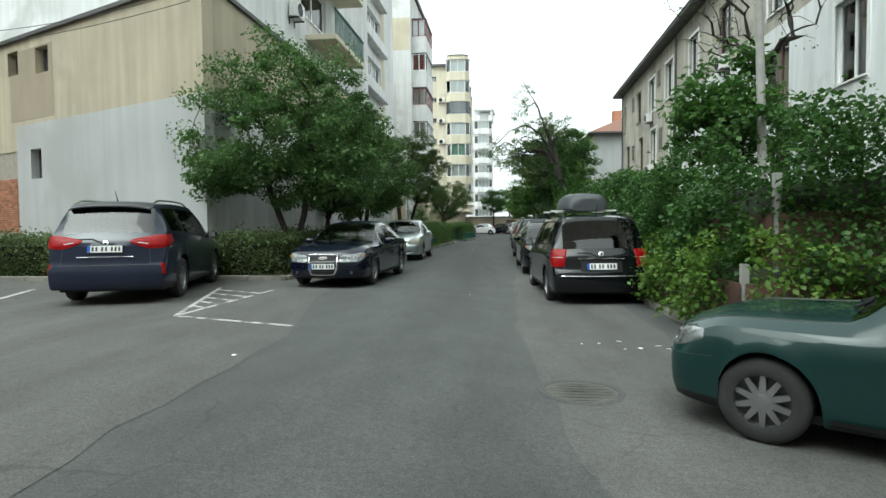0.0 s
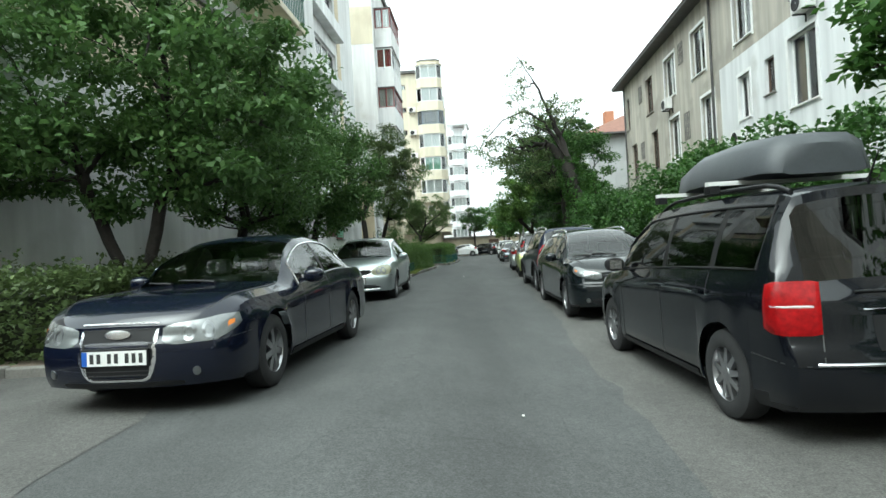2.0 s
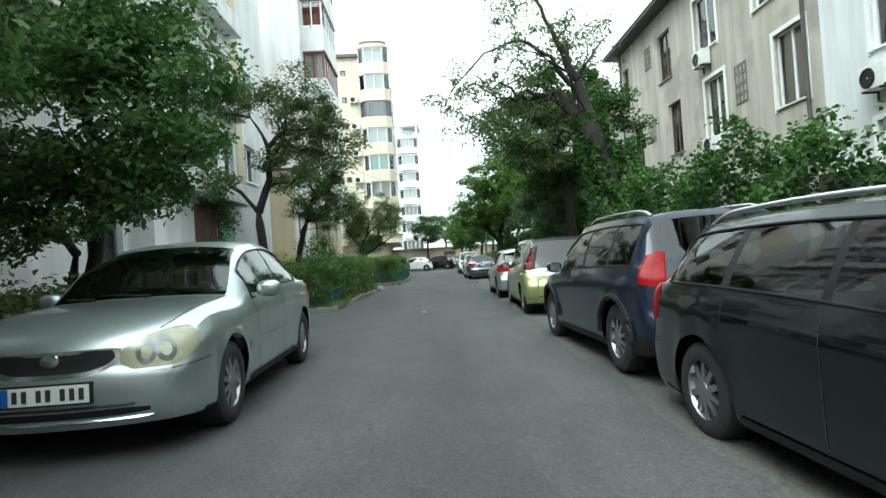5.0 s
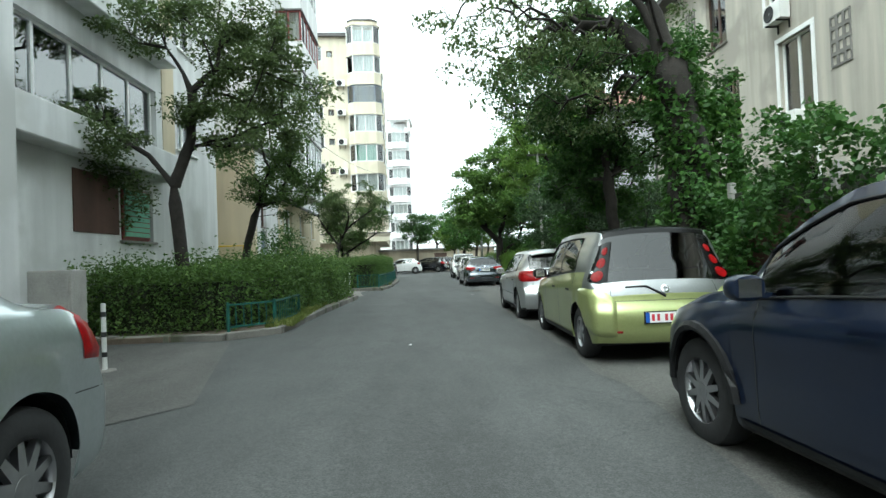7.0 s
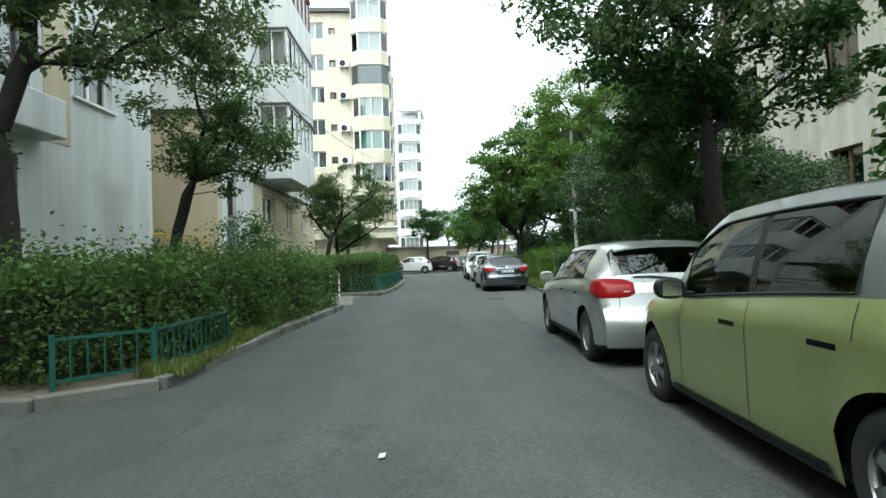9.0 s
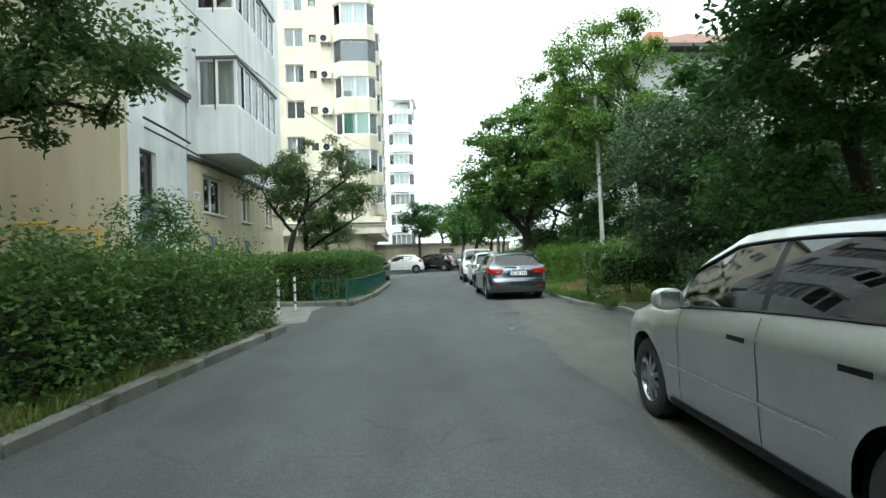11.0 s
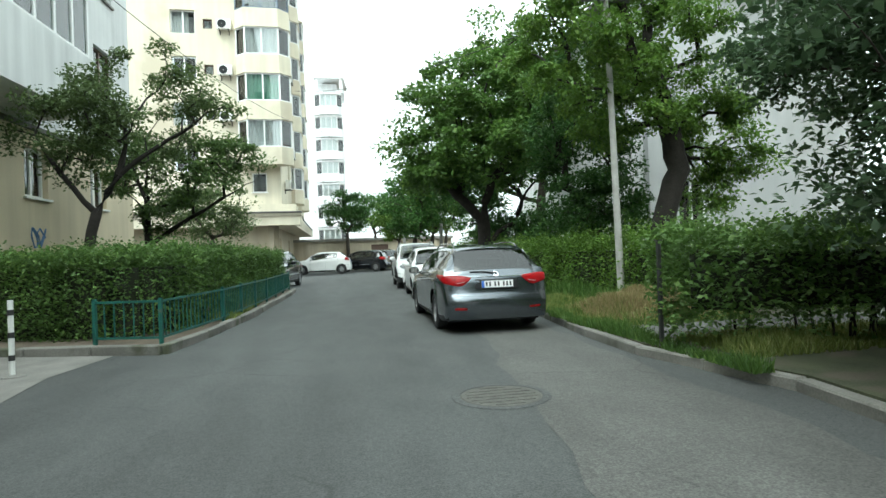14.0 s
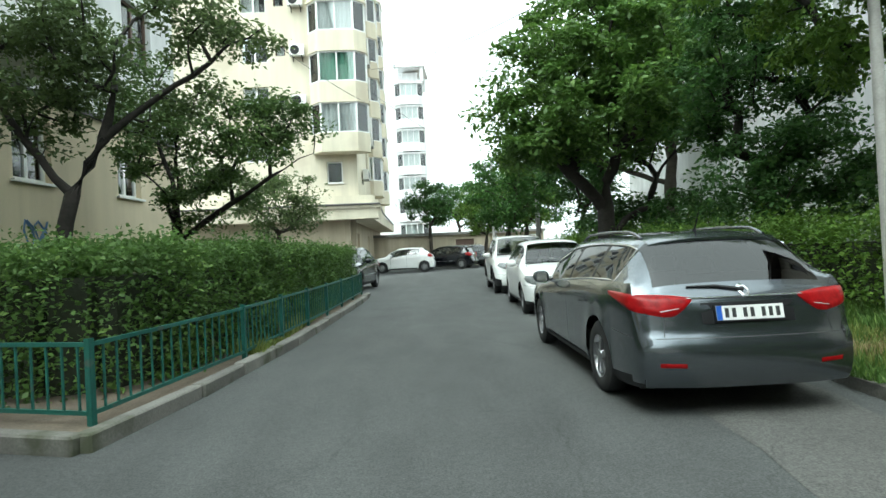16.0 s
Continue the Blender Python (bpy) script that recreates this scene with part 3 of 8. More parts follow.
    def on_skin(u, z, front, off):
        k = 1 if front else -1
        sg = 1 if u >= 0 else -1
        a, xc = abs(u), W / 2 - rc
        if a <= xc:
            o, d = Vector((a, L / 2, z)), Vector((0, 1, 0))
        elif a <= xc + rc * math.pi / 2:
            t = (a - xc) / rc
            d = Vector((math.sin(t), math.cos(t), 0))
            o = Vector((xc, L / 2 - rc, z)) + d * rc
        else:
            o, d = Vector((W / 2, L / 2 - rc - (a - xc - rc * math.pi / 2), z)), Vector((1, 0, 0))
        o, d = Vector((sg * o.x, k * o.y, z)), Vector((sg * d.x, k * d.y, 0))
        hit = skin_tree.ray_cast(o + d * 0.6, -d, 1.6)[0]
        return (hit if hit is not None else o - d * 0.1) + d * off

    def sheet(name, rows, front, material, parent, label="", off=0.008, nu=14, nv=4, mirror=0, edge=0.3):
        """A raised sheet on the skin; rows of (u, low z, high z). mirror -1 lays it on the other side."""
        lo, hi = Curve([(r[0], r[1]) for r in rows]), Curve([(r[0], r[2]) for r in rows])
        sg = -1 if mirror else 1
        bm = bmesh.new()
        g = []
        for i in range(nu + 1):
            u = rows[0][0] + (rows[-1][0] - rows[0][0]) * i / nu
            a, b = lo(u), hi(u)
            col = []
            for k in range(nv + 1):
                brink = i in (0, nu) or k in (0, nv)
                col.append(bm.verts.new(on_skin(sg * u, a + (b - a) * k / nv, front, off * (edge if brink else 1))))
            g.append(col)
        for i in range(nu):
            for k in range(nv):
                bm.faces.new((g[i][k], g[i + 1][k], g[i + 1][k + 1], g[i][k + 1]))
        border = [g[i][0] for i in range(nu + 1)] + [g[nu][k] for k in range(1, nv + 1)] + [g[i][nv] for i in range(nu - 1, -1, -1)] + [g[0][k] for k in range(nv - 1, 0, -1)]
        deep = [bm.verts.new(v.co - Vector((0, (1 if front else -1) * 0.012, 0))) for v in border]
        for i in range(len(border)):
            j = (i + 1) % len(border)
            bm.faces.new((border[i], border[j], deep[j], deep[i]))
        bmesh.ops.recalc_face_normals(bm, faces=bm.faces)
        return part(name, bm, material, parent, label, smooth=45)

    def disc(name, u, z, ru, rz, front, material, parent, label="", off=0.012, hole=0.0):
        """A round or oval button or ring on the skin."""
        bm = bmesh.new()
        rings = []
        for f, o in ((1.0, -0.004), (0.97, off), (max(hole, 0.5), off * 1.2), (max(hole * 0.97, 0.02), -0.004 if hole else off * 1.2)):
            rings.append([bm.verts.new(on_skin(u + ru * f * math.cos(a), z + rz * f * math.sin(a), front, o)) for a in np.linspace(0, 2 * math.pi, 21)[:-1]])
        for r0, r1_ in zip(rings, rings[1:]):
            for k in range(20):
                bm.faces.new((r0[k], r0[(k + 1) % 20], r1_[(k + 1) % 20], r1_[k]))
        if not hole:
            bm.faces.new(rings[-1])
        bmesh.ops.recalc_face_normals(bm, faces=bm.faces)
        return part(name, bm, material, parent, label, smooth=40)

    def plate(z, front):
        """A plate 0.52 m wide: white sheet, blue band and dark bars."""
        k = 1 if front else -1
        ys = [on_skin(u, z + h, front, 0).y * k for u in (-0.2, 0, 0.2) for h in (-0.05, 0.05)]
        y = max(ys) + 0.006
        lean = math.atan2(ys[3] - ys[2], 0.1)
        mm = Matrix.Translation((0, k * y, z)) @ Matrix.Rotation(-k * lean, 4, "X")

        def flat_box(name, x0, x1, h, d, material, parent, label=""):
            bm = bmesh.new()
            a, b = sorted((x0 * -k, x1 * -k))
            box(bm, a, min(0, k * d), -h, b, max(0, k * d), h, mm)
            return part(name, bm, material, parent, label)

        bm = bmesh.new()
        box(bm, -0.272, min(-k * 0.03, k * 0.003), -0.066, 0.272, max(-k * 0.03, k * 0.003), 0.066, mm)
        part("plate_holder", bm, TRIM, root, "black plate holder")
        pl = flat_box("number_plate", -0.26, 0.26, 0.055, 0.008, PLATE, root, "white plate with a blue band")
        flat_box("blue_band", -0.26, -0.218, 0.054, 0.010, PLATE_BLUE, pl)
        x = -0.195
        for i in range(7):
            if i in (2, 4):
                x += 0.03
            flat_box("plate_bar", x, x + 0.03, 0.036, 0.0105, plate_ink, pl)
            x += 0.056

    # floor, dashboard and seats
    bm = bmesh.new()
    box(bm, -W * 0.42, Y(L - 0.3), sh.sill - 0.01, W * 0.42, Y(0.35), sh.sill + 0.05)
    put("underbody", bm, TRIM, root)
    bm = bmesh.new()
    box(bm, -W * 0.4, Y(ws + 0.35), p["belt"] - 0.3, W * 0.4, Y(ws - 0.1), p["belt"] - 0.1)
    bevelled(bm, 0.05)
    put("dashboard", bm, TRIM, root)
    for s in ((ws + r1) / 2 + 0.75, (ws + r1) / 2 + 1.6):
        for x in (-0.37, 0.37):
            bm = bmesh.new()
            lean = pose(x, Y(s), sh.sill + 0.3, -12)
            box(bm, -0.24, -0.07, 0.0, 0.24, 0.07, p["belt"] - sh.sill - 0.22, lean)
            box(bm, -0.14, -0.05, p["belt"] - sh.sill - 0.20, 0.14, 0.05, p["belt"] - sh.sill - 0.02, lean)
            box(bm, -0.24, -0.05, -0.1, 0.24, 0.5, 0.06, pose(x, Y(s), sh.sill + 0.3))
            bevelled(bm, 0.03, 1)
            put("seat", bm, SEAT, root)
    # wheels and dark arches
    for s in (fo, fo + wb):
        for sg in (1, -1):
            xw = sg * (W / 2 * sh.plan(s) - 0.115)
            make_wheel(root, xw, Y(s), wr, 0.205, p.get("rim", RIM), p.get("spokes", 10))
            bm = bmesh.new()
            lathe(bm, [(sg * (W / 2 - 0.42), 0.02), (sg * (W / 2 - 0.42), wr + 0.06), (sg * (W / 2 - 0.06), wr + 0.055)], 24)
            bmesh.ops.translate(bm, verts=bm.verts, vec=(0, Y(s), wr))
            bmesh.ops.delete(bm, geom=[v for v in bm.verts if v.co.z < sh.sill + 0.02], context="VERTS")
            put("wheel_arch", bm, TRIM, root)

    def skin(s0, s1, z0, z1, sg, off=0.006, ns=4, nz=4):
        """A patch that follows the side of the body."""
        bm = bmesh.new()
        g = []
        for i in range(ns + 1):
            s = s0 + (s1 - s0) * i / ns
            g.append([bm.verts.new((sg * (sh.width(s, z0 + (z1 - z0) * k / nz) + off), Y(s), z0 + (z1 - z0) * k / nz)) for k in range(nz + 1)])
        for i in range(ns):
            for k in range(nz):
                q = (g[i][k], g[i + 1][k], g[i + 1][k + 1], g[i][k + 1])
                bm.faces.new(q if sg > 0 else q[::-1])
        return bm

    # nose: grille, lamps, intake, badge
    nose = p.get("nose", p["hood"] - 0.22)
    both = lambda rows: [(-u, a, b) for u, a, b in rows[:0:-1]] + rows
    grille_rows = both(p.get("grille", [(0, nose - 0.2, nose - 0.07), (0.34, nose - 0.19, nose - 0.07), (0.4, nose - 0.15, nose - 0.08)]))
    t = p.get("frame_t", 0.014)
    grille = sheet("grille", grille_rows, True, TRIM, root, "black grille", 0.006, 22, 4)
    if t:
        wide = [(u + math.copysign(t, u) * (abs(u) > 0.15), a - t, b + t) for u, a, b in grille_rows]
        sheet("grille_frame", wide, True, CHROME, grille, "chrome surround", 0.004, 22, 4, edge=0.9)
    g_lo, g_hi = Curve([(r[0], r[1]) for r in grille_rows]), Curve([(r[0], r[2]) for r in grille_rows])
    g0, g1, gw = min(r[1] for r in grille_rows), max(r[2] for r in grille_rows), grille_rows[-1][0]
    bars = max(3, round((g1 - g0) / 0.035))
    for i in range(1, bars):
        z = g0 + (g1 - g0) * i / bars
        us = [u for u in np.linspace(-gw, gw, 41) if g_lo(u) + 0.006 < z < g_hi(u) - 0.006]
        if len(us) > 3:
            sheet("grille_bar", [(us[0], z - 0.004, z + 0.004), (0, z - 0.004, z + 0.004), (us[-1], z - 0.004, z + 0.004)], True, DARK_METAL, grille, "", 0.011, 10, 1)
    bz, bu, bh = p.get("badge_f", (g1 - 0.06, 0.05, 0.05))
    disc("badge", 0, bz, bu, bh, True, CHROME, root, "chrome badge", 0.016, 0.6 if bu == bh else 0.0)
    sheet("lower_intake", both(p.get("intake", [(0, 0.26, 0.33), (0.4, 0.26, 0.33), (0.52, 0.28, 0.32)])), True, TRIM, root, "black plastic lower intake", 0.004, 18, 2)
    head = p.get("head", [(0.42, nose - 0.15, nose - 0.07), (0.55, nose - 0.16, nose - 0.03), (0.85, nose - 0.12, nose + 0.01), (1.05, nose - 0.05, nose + 0.02)])
    tail_rows = p.get("tail_lamp", [(0.6, 0.74, 0.94), (0.8, 0.73, 0.95), (1.1, 0.75, 0.95)])
    hm0, hm1 = head[0][0], head[-1][0]
    h_lo, h_hi = Curve([(r[0], r[1]) for r in head]), Curve([(r[0], r[2]) for r in head])
    for sg in (0, 1):
        lamp = sheet("headlight", head, True, p.get("lamp_mat", LAMP_CLEAR), root, "clear glass headlight", 0.010, 16, 5, sg)
        for f, share in ((0.3, 0.42), (0.55, 0.4)):
            u = hm0 + (hm1 - hm0) * f
            r = (h_hi(u) - h_lo(u)) * share
            disc("reflector_bowl", -u if sg else u, (h_hi(u) + h_lo(u)) / 2, r, r, True, LAMP_BOWL, lamp, "", 0.011, 0.55)
        if p.get("amber"):
            a, b = hm0 + (hm1 - hm0) * 0.78, hm0 + (hm1 - hm0) * 0.93
            sheet("indicator", [(a, h_lo(a) + 0.012, h_hi(a) - 0.012), (b, h_lo(b) + 0.008, h_hi(b) - 0.012)], True, LAMP_AMBER, lamp, "", 0.013, 4, 2, sg)
        if p.get("fog"):
            u, z, r = p["fog"]
            disc("fog_light", -u if sg else u, z, r * 0.8, r * 0.8, True, LAMP_BOWL, root, "round fog light", 0.008)
        # tail lamps
        if p.get("columns"):
            panel = sheet("lamp_panel", p["columns"], False, GLOSS_BLACK, root, "glossy black lamp panel", 0.006, 8, 10, sg)
            for u, z, r in p["round_lamps"]:
                disc("round_lamp", -u if sg else u, z, r, r, False, LAMP_RED, panel, "round red lamp", 0.016)
        else:
            tail_light = sheet("tail_light", tail_rows, False, LAMP_RED, root, "red tail light", 0.016, 18, 6, sg)
            for rows, material in p.get("tail_inner", ()):
                sheet("lamp_window", rows, False, material, tail_light, "pale lamp window" if material is LAMP_GREY else "dark red lamp field", 0.020, 8, 2, sg)
        if p.get("wings"):
            sheet("bumper_wing", p["wings"], False, paint, root, "bulging bumper corner", 0.028, 24, 12, sg, 0.03)
        for rows in p.get("reflector", ()):
            sheet("reflector", rows, False, LAMP_RED, root, "red rear reflector", 0.008, 6, 2, sg)
        # seams of the bumper caps
        for z, front, reach in ((p.get("bump_f", 0.55), True, fo - wr - 0.1), (p.get("bump_r", 0.58), False, L - fo - wb - wr - 0.1)):
            end = W / 2 - rc + rc * math.pi / 2 + max(0.05, reach - rc)
            u0 = gw + 0.05 if front else 0.0
            sheet("bumper_seam", [(u0, z - 0.003, z + 0.003), (end * 0.6, z - 0.003, z + 0.003), (end, z + 0.02, z + 0.026)], front, PLATE_INK, root, "", 0.0015, 20, 1, sg)
        sx, z_low, z_high = W * 0.38, p.get("bump_r", 0.58) + 0.01, p["tail"] - 0.03
        sheet("tailgate_seam", [(sx - 0.004, z_low, z_high), (sx + 0.004, z_low, z_high)], False, PLATE_INK, root, "", 0.0015, 1, 10, sg)
    for u, z, h, front, material, name in p.get("strips", ()):
        sheet(name, [(-u, z - h, z + h), (0, z - h, z + h), (u, z - h, z + h)], front, material, root, "bright strip", 0.014, 26, 2)
    if p.get("grip"):
        sheet("plate_recess", [(-0.36, *p["grip"]), (0, *p["grip"]), (0.36, *p["grip"])], False, TRIM, root, "dark recess over the plate", 0.003, 10, 2)
    bz = p.get("badge_r", p["tail"] - 0.11)
    disc("badge", 0, bz, 0.045, 0.045, False, CHROME, root, "round chrome badge", 0.012, 0.6)
    plate(p.get("plate_f", 0.42), True)
    plate(p.get("plate_r", 0.75), False)

    for sg in (1, -1):
        # mirror
        bm = bmesh.new()
        ms = ws + 0.42
        mx = sh.width(ms, p["belt"] - 0.03)
        bmesh.ops.create_icosphere(bm, subdivisions=3, radius=1.0)
        for v in bm.verts:
            q = [math.copysign(abs(c) ** 0.8, c) for c in v.co]
            v.co = (mx + 0.13 + q[0] * 0.105, max(-0.05, q[1] * 0.085), q[2] * 0.075)
        box(bm, mx - 0.04, -0.03, -0.06, mx + 0.07, 0.02, -0.03)
        bmesh.ops.transform(bm, verts=bm.verts, matrix=Matrix.Translation((0, Y(ms), p["belt"] + 0.05)) @ Matrix.Diagonal((sg, 1, 1, 1)))
        bmesh.ops.recalc_face_normals(bm, faces=bm.faces)
        mir = put("door_mirror", bm, p.get("mirror", paint), root, smooth=40)
        bm = bmesh.new()
        a, b = sorted((sg * (mx + 0.065), sg * (mx + 0.195)))
        box(bm, a, Y(ms) - 0.056, p["belt"] + 0.0, b, Y(ms) - 0.051, p["belt"] + 0.1)
        put("mirror_glass", bm, CHROME, mir)
        # door seams, handles, sill and rub strip
        doors = p.get("doors", [ws + 0.35, (win[0][1] + win[1][0]) / 2, min(win[1][1] + 0.02, fo + wb - 0.1)])
        for s in doors:
            put("door_seam", skin(s - 0.004, s + 0.004, max(sh.sill + 0.08, sh.low(s) + 0.02), sh.belt(s) - 0.015, sg, 0.002, 1, 8), PLATE_INK, root)
        for s in doors[1:]:
            zc = p["belt"] - 0.13
            bm = skin(s - 0.24, s - 0.05, zc, zc + 0.028, sg, 0.03, 3, 1)
            bmesh.ops.solidify(bm, geom=list(bm.faces), thickness=0.03)
            put("door_handle", bm, p.get("handle", paint), root)
        put("side_sill", skin(fo + wr + 0.1, fo + wb - wr - 0.1, sh.sill + 0.005, sh.sill + 0.075, sg, 0.01, 8, 2), TRIM, root)
        if p.get("strip", False):
            put("rub_strip", skin(fo + wr + 0.12, fo + wb - wr - 0.12, 0.5, p.get("strip_top", 0.55), sg, 0.012, 8, 1), p.get("strip_mat", TRIM), root)
        # line round the side windows
        bm = bmesh.new()
        pts = []
        for s in np.linspace(win[0][0], win[-1][1], 16):
            sec = sh.section(s)
            pts.append((sg * (sec[GLASS_LOW][0] + 0.006), Y(s), sec[GLASS_LOW][1] - 0.005))
        for s in np.linspace(win[-1][1], win[0][0], 20):
            sec = sh.section(s)
            pts.append((sg * (sec[EDGE - 1][0] + 0.006), Y(s), sec[EDGE - 1][1] + 0.004))
        tube(bm, pts + pts[:1], 0.011 if p.get("chrome_line") else 0.009, 6)
        put("window_trim", bm, CHROME if p.get("chrome_line") else TRIM, root, "bright chrome window line" if p.get("chrome_line") else "black window seal")
        if p.get("rails", False):
            bm = bmesh.new()
            pts = []
            for f in np.linspace(0, 1, 16):
                s = r1 + 0.2 + f * (r2 - r1 - 0.3)
                sec = sh.section(s)
                lift = 0.05 * min(1, math.sin(math.pi * f) * 3)
                pts.append((sg * (sec[EDGE][0] - 0.04), Y(s), sec[EDGE][1] + 0.015 + lift))
            tube(bm, pts, 0.017, 8)
            put("roof_rail", bm, p.get("rail_mat", CHROME), root, "roof rail", smooth=50)
        if p.get("clad", False):
            for s in (fo, fo + wb):
                bm = bmesh.new()
                ring = []
                for a in np.linspace(0.05, math.pi - 0.05, 15):
                    ss = s - math.cos(a) * (wr + 0.085)
                    z = wr + math.sin(a) * (wr + 0.085)
                    ring.append((sg * (sh.width(ss, z) + 0.012), Y(ss), z))
                tube(bm, ring, 0.035, 6)
                put("arch_trim", bm, TRIM, root, "black arch trim")
        # seam along the bonnet edge
        bm = bmesh.new()
        pts = []
        for s in np.linspace(0.12, ws, 12):
            sec = sh.section(s)
            pts.append((sg * sec[EDGE][0] * 0.985, Y(s), sec[EDGE][1] + 0.003))
        tube(bm, pts, 0.005, 4)
        put("bonnet_seam", bm, PLATE_INK, root)
    # wipers, aerial, spoiler
    def over(x, s, lift):
        """A spot above the car's skin, found from above."""
        hit = skin_tree.ray_cast(Vector((x, Y(s), 3.0)), Vector((0, 0, -1)), 3.0)[0]
        return (hit if hit is not None else Vector((x, Y(s), sh.top(s)))) + Vector((0, 0, lift))

    if not p.get("boot"):
        bm = bmesh.new()
        tube(bm, [over(0.0, glass_end + 0.01, 0.012), over(-0.2, glass_end - 0.03, 0.014), over(-0.42, glass_end - 0.045, 0.014)], [0.018, 0.012, 0.008], 6)
        part("rear_wiper", bm, TRIM, root)
    for x in (-0.1, 0.35):
        bm = bmesh.new()
        tube(bm, [over(x, ws, 0.014), over(x + 0.2, ws + 0.05, 0.016), over(min(x + 0.42, W * 0.36), ws + 0.07, 0.014)], [0.014, 0.010, 0.007], 6)
        part("wiper", bm, TRIM, root)
    if p.get("antenna", True):
        bm = bmesh.new()
        a = over(0, r2 - 0.25, -0.01)
        tube(bm, [a, a + Vector((0, -0.03, 0.05)), a + Vector((0, -0.12, 0.2))], [0.02, 0.008, 0.003], 6)
        part("antenna", bm, TRIM, root)
    if p.get("spoiler", False):
        bm = bmesh.new()
        hw = sh.section(r2)[EDGE][0] * 0.96
        rows_up, rows_dn = [], []
        for x in np.linspace(-hw, hw, 13):
            a = over(x, r2 - 0.12, 0.004)
            b = over(x, r2 + 0.02, 0.010)
            tip = b + Vector((0, -p.get("spoiler_out", 0.14) * (1 - 0.25 * (x / hw) ** 4), -0.03))
            rows_up.append([bm.verts.new(a), bm.verts.new(b), bm.verts.new(tip)])
            rows_dn.append([bm.verts.new(a - Vector((0, 0, 0.02))), bm.verts.new(b - Vector((0, 0, 0.05))), bm.verts.new(tip - Vector((0, 0, 0.022)))])
        for rows, flip in ((rows_up, 1), (rows_dn, -1)):
            for c0, c1 in zip(rows, rows[1:]):
                for k in range(2):
                    bm.faces.new((c0[k], c0[k + 1], c1[k + 1], c1[k])[::flip])
        for c0, c1, d0, d1 in zip(rows_up, rows_up[1:], rows_dn, rows_dn[1:]):
            bm.faces.new((c0[2], d0[2], d1[2], c1[2]))
        for up, dn in ((rows_up[0], rows_dn[0]), (rows_up[-1], rows_dn[-1])):
            for k in range(2):
                bm.faces.new((up[k], up[k + 1], dn[k + 1], dn[k]))
        bmesh.ops.recalc_face_normals(bm, faces=bm.faces)
        part("spoiler", bm, p.get("spoiler_mat", paint), root, "roof spoiler", smooth=35)
    return root


def spec(L, W, H, wb, fo, ws, r1, r2, rg, hood, belt, tail, wr, windows, **more):
    return dict(L=L, W=W, H=H, wb=wb, fo=fo, ws=ws, r1=r1, r2=r2, rg=rg, hood=hood, belt=belt, tail=tail, wr=wr, windows=windows, **more)


# ---- ground, road, kerbs ----
def ease(v):
    v = min(1.0, max(0.0, v))
    return v * v * (3 - 2 * v)


def fall(x, y):
    """The road's cross-fall: how far the ground drops towards the parked cars beside the fence."""
    return 0.26 * ease((x - 1.4) / 2.6) * (1 - ease((x - 7.8) / 1.5)) * ease((y - 8) / 8) * (1 - ease((y - 26) / 20))


def settle(bm):
    """Cut a ground sheet finely where the road falls, and lower it there."""
    bm.normal_update()
    bmesh.ops.triangulate(bm, faces=bm.faces, ngon_method="EAR_CLIP")
    cuts = [((0, y, 0), (0, 1, 0)) for y in np.arange(8, 46.5, 1.5)] + [((x, 0, 0), (1, 0, 0)) for x in np.arange(1.4, 9.5, 0.26)]
    for co, no in cuts:
        bmesh.ops.bisect_plane(bm, geom=bm.verts[:] + bm.edges[:] + bm.faces[:], plane_co=co, plane_no=no)
    for v in bm.verts:
        v.co.z -= fall(v.co.x, v.co.y)


def flat(name, outline, z, material, label, category, kind="structure"):
    bm = bmesh.new()
    bm.faces.new([bm.verts.new((x, y, z)) for x, y in outline])
    settle(bm)
    ob = part(name, bm, material)
    return tagged(ob, label, category, kind=kind)


bm = bmesh.new()
box(bm, -900, -900, -0.8, 900, 900, -0.02)
settle(bm)
tagged(part("ground", bm, SOIL), "bare brown soil ground reaching the horizon", "ground", kind="structure")
flat("road", [(-30, -20), (30, -20), (30, 19.5), (8.5, 19.5), (9.5, 110), (-25, 110), (-25, 79), (-2, 79), (-6, 25)], 0.0, ASPHALT, "dark grey worn asphalt road between the blocks", "road")
def wavy(pts, seed, step=0.5, wobble=0.07):
    """An outline with a slightly ragged edge."""
    rng = random.Random(seed)
    out = []
    for a, b in zip(pts, pts[1:] + pts[:1]):
        a, b = Vector(a), Vector(b)
        n = max(1, int((b - a).length / step))
        nrm = Vector((-(b - a).y, (b - a).x)).normalized()
        for i in range(n):
            out.append(tuple(a.lerp(b, i / n) + nrm * rng.uniform(-wobble, wobble)))
    return out


flat("pavement_1", [(-30, -5), (0.6, -5)] + wavy([(0.6, -4), (0.75, 19.4), (0.45, 21.2), (0.1, 23.2), (-0.35, 27)], 3)[:59] + [(-0.35, 27)] + [(-25, 27)], 0.004, ASPHALT_PALE, "pale worn asphalt of the parking bays", "pavement")
flat("pavement_2", wavy([(4.45, -5), (30, -5), (30, 20), (5.6, 20.5), (7.3, 60), (8.1, 75), (6.9, 75), (6.1, 58), (5.2, 52), (4.15, 30), (3.55, 21.5)], 4), 0.004, ASPHALT_PALE, "pale worn asphalt strip under the parked cars", "pavement")
flat("pavement_3", [(-7, 54.0), (0.4, 54.0), (1.45, 54.6), (1.2, 57.0), (1.4, 58.28), (0.2, 58.68), (-2.9, 59.85), (-7, 60.3)], 0.006, CONCRETE, "pale concrete forecourt between two hedges", "pavement")
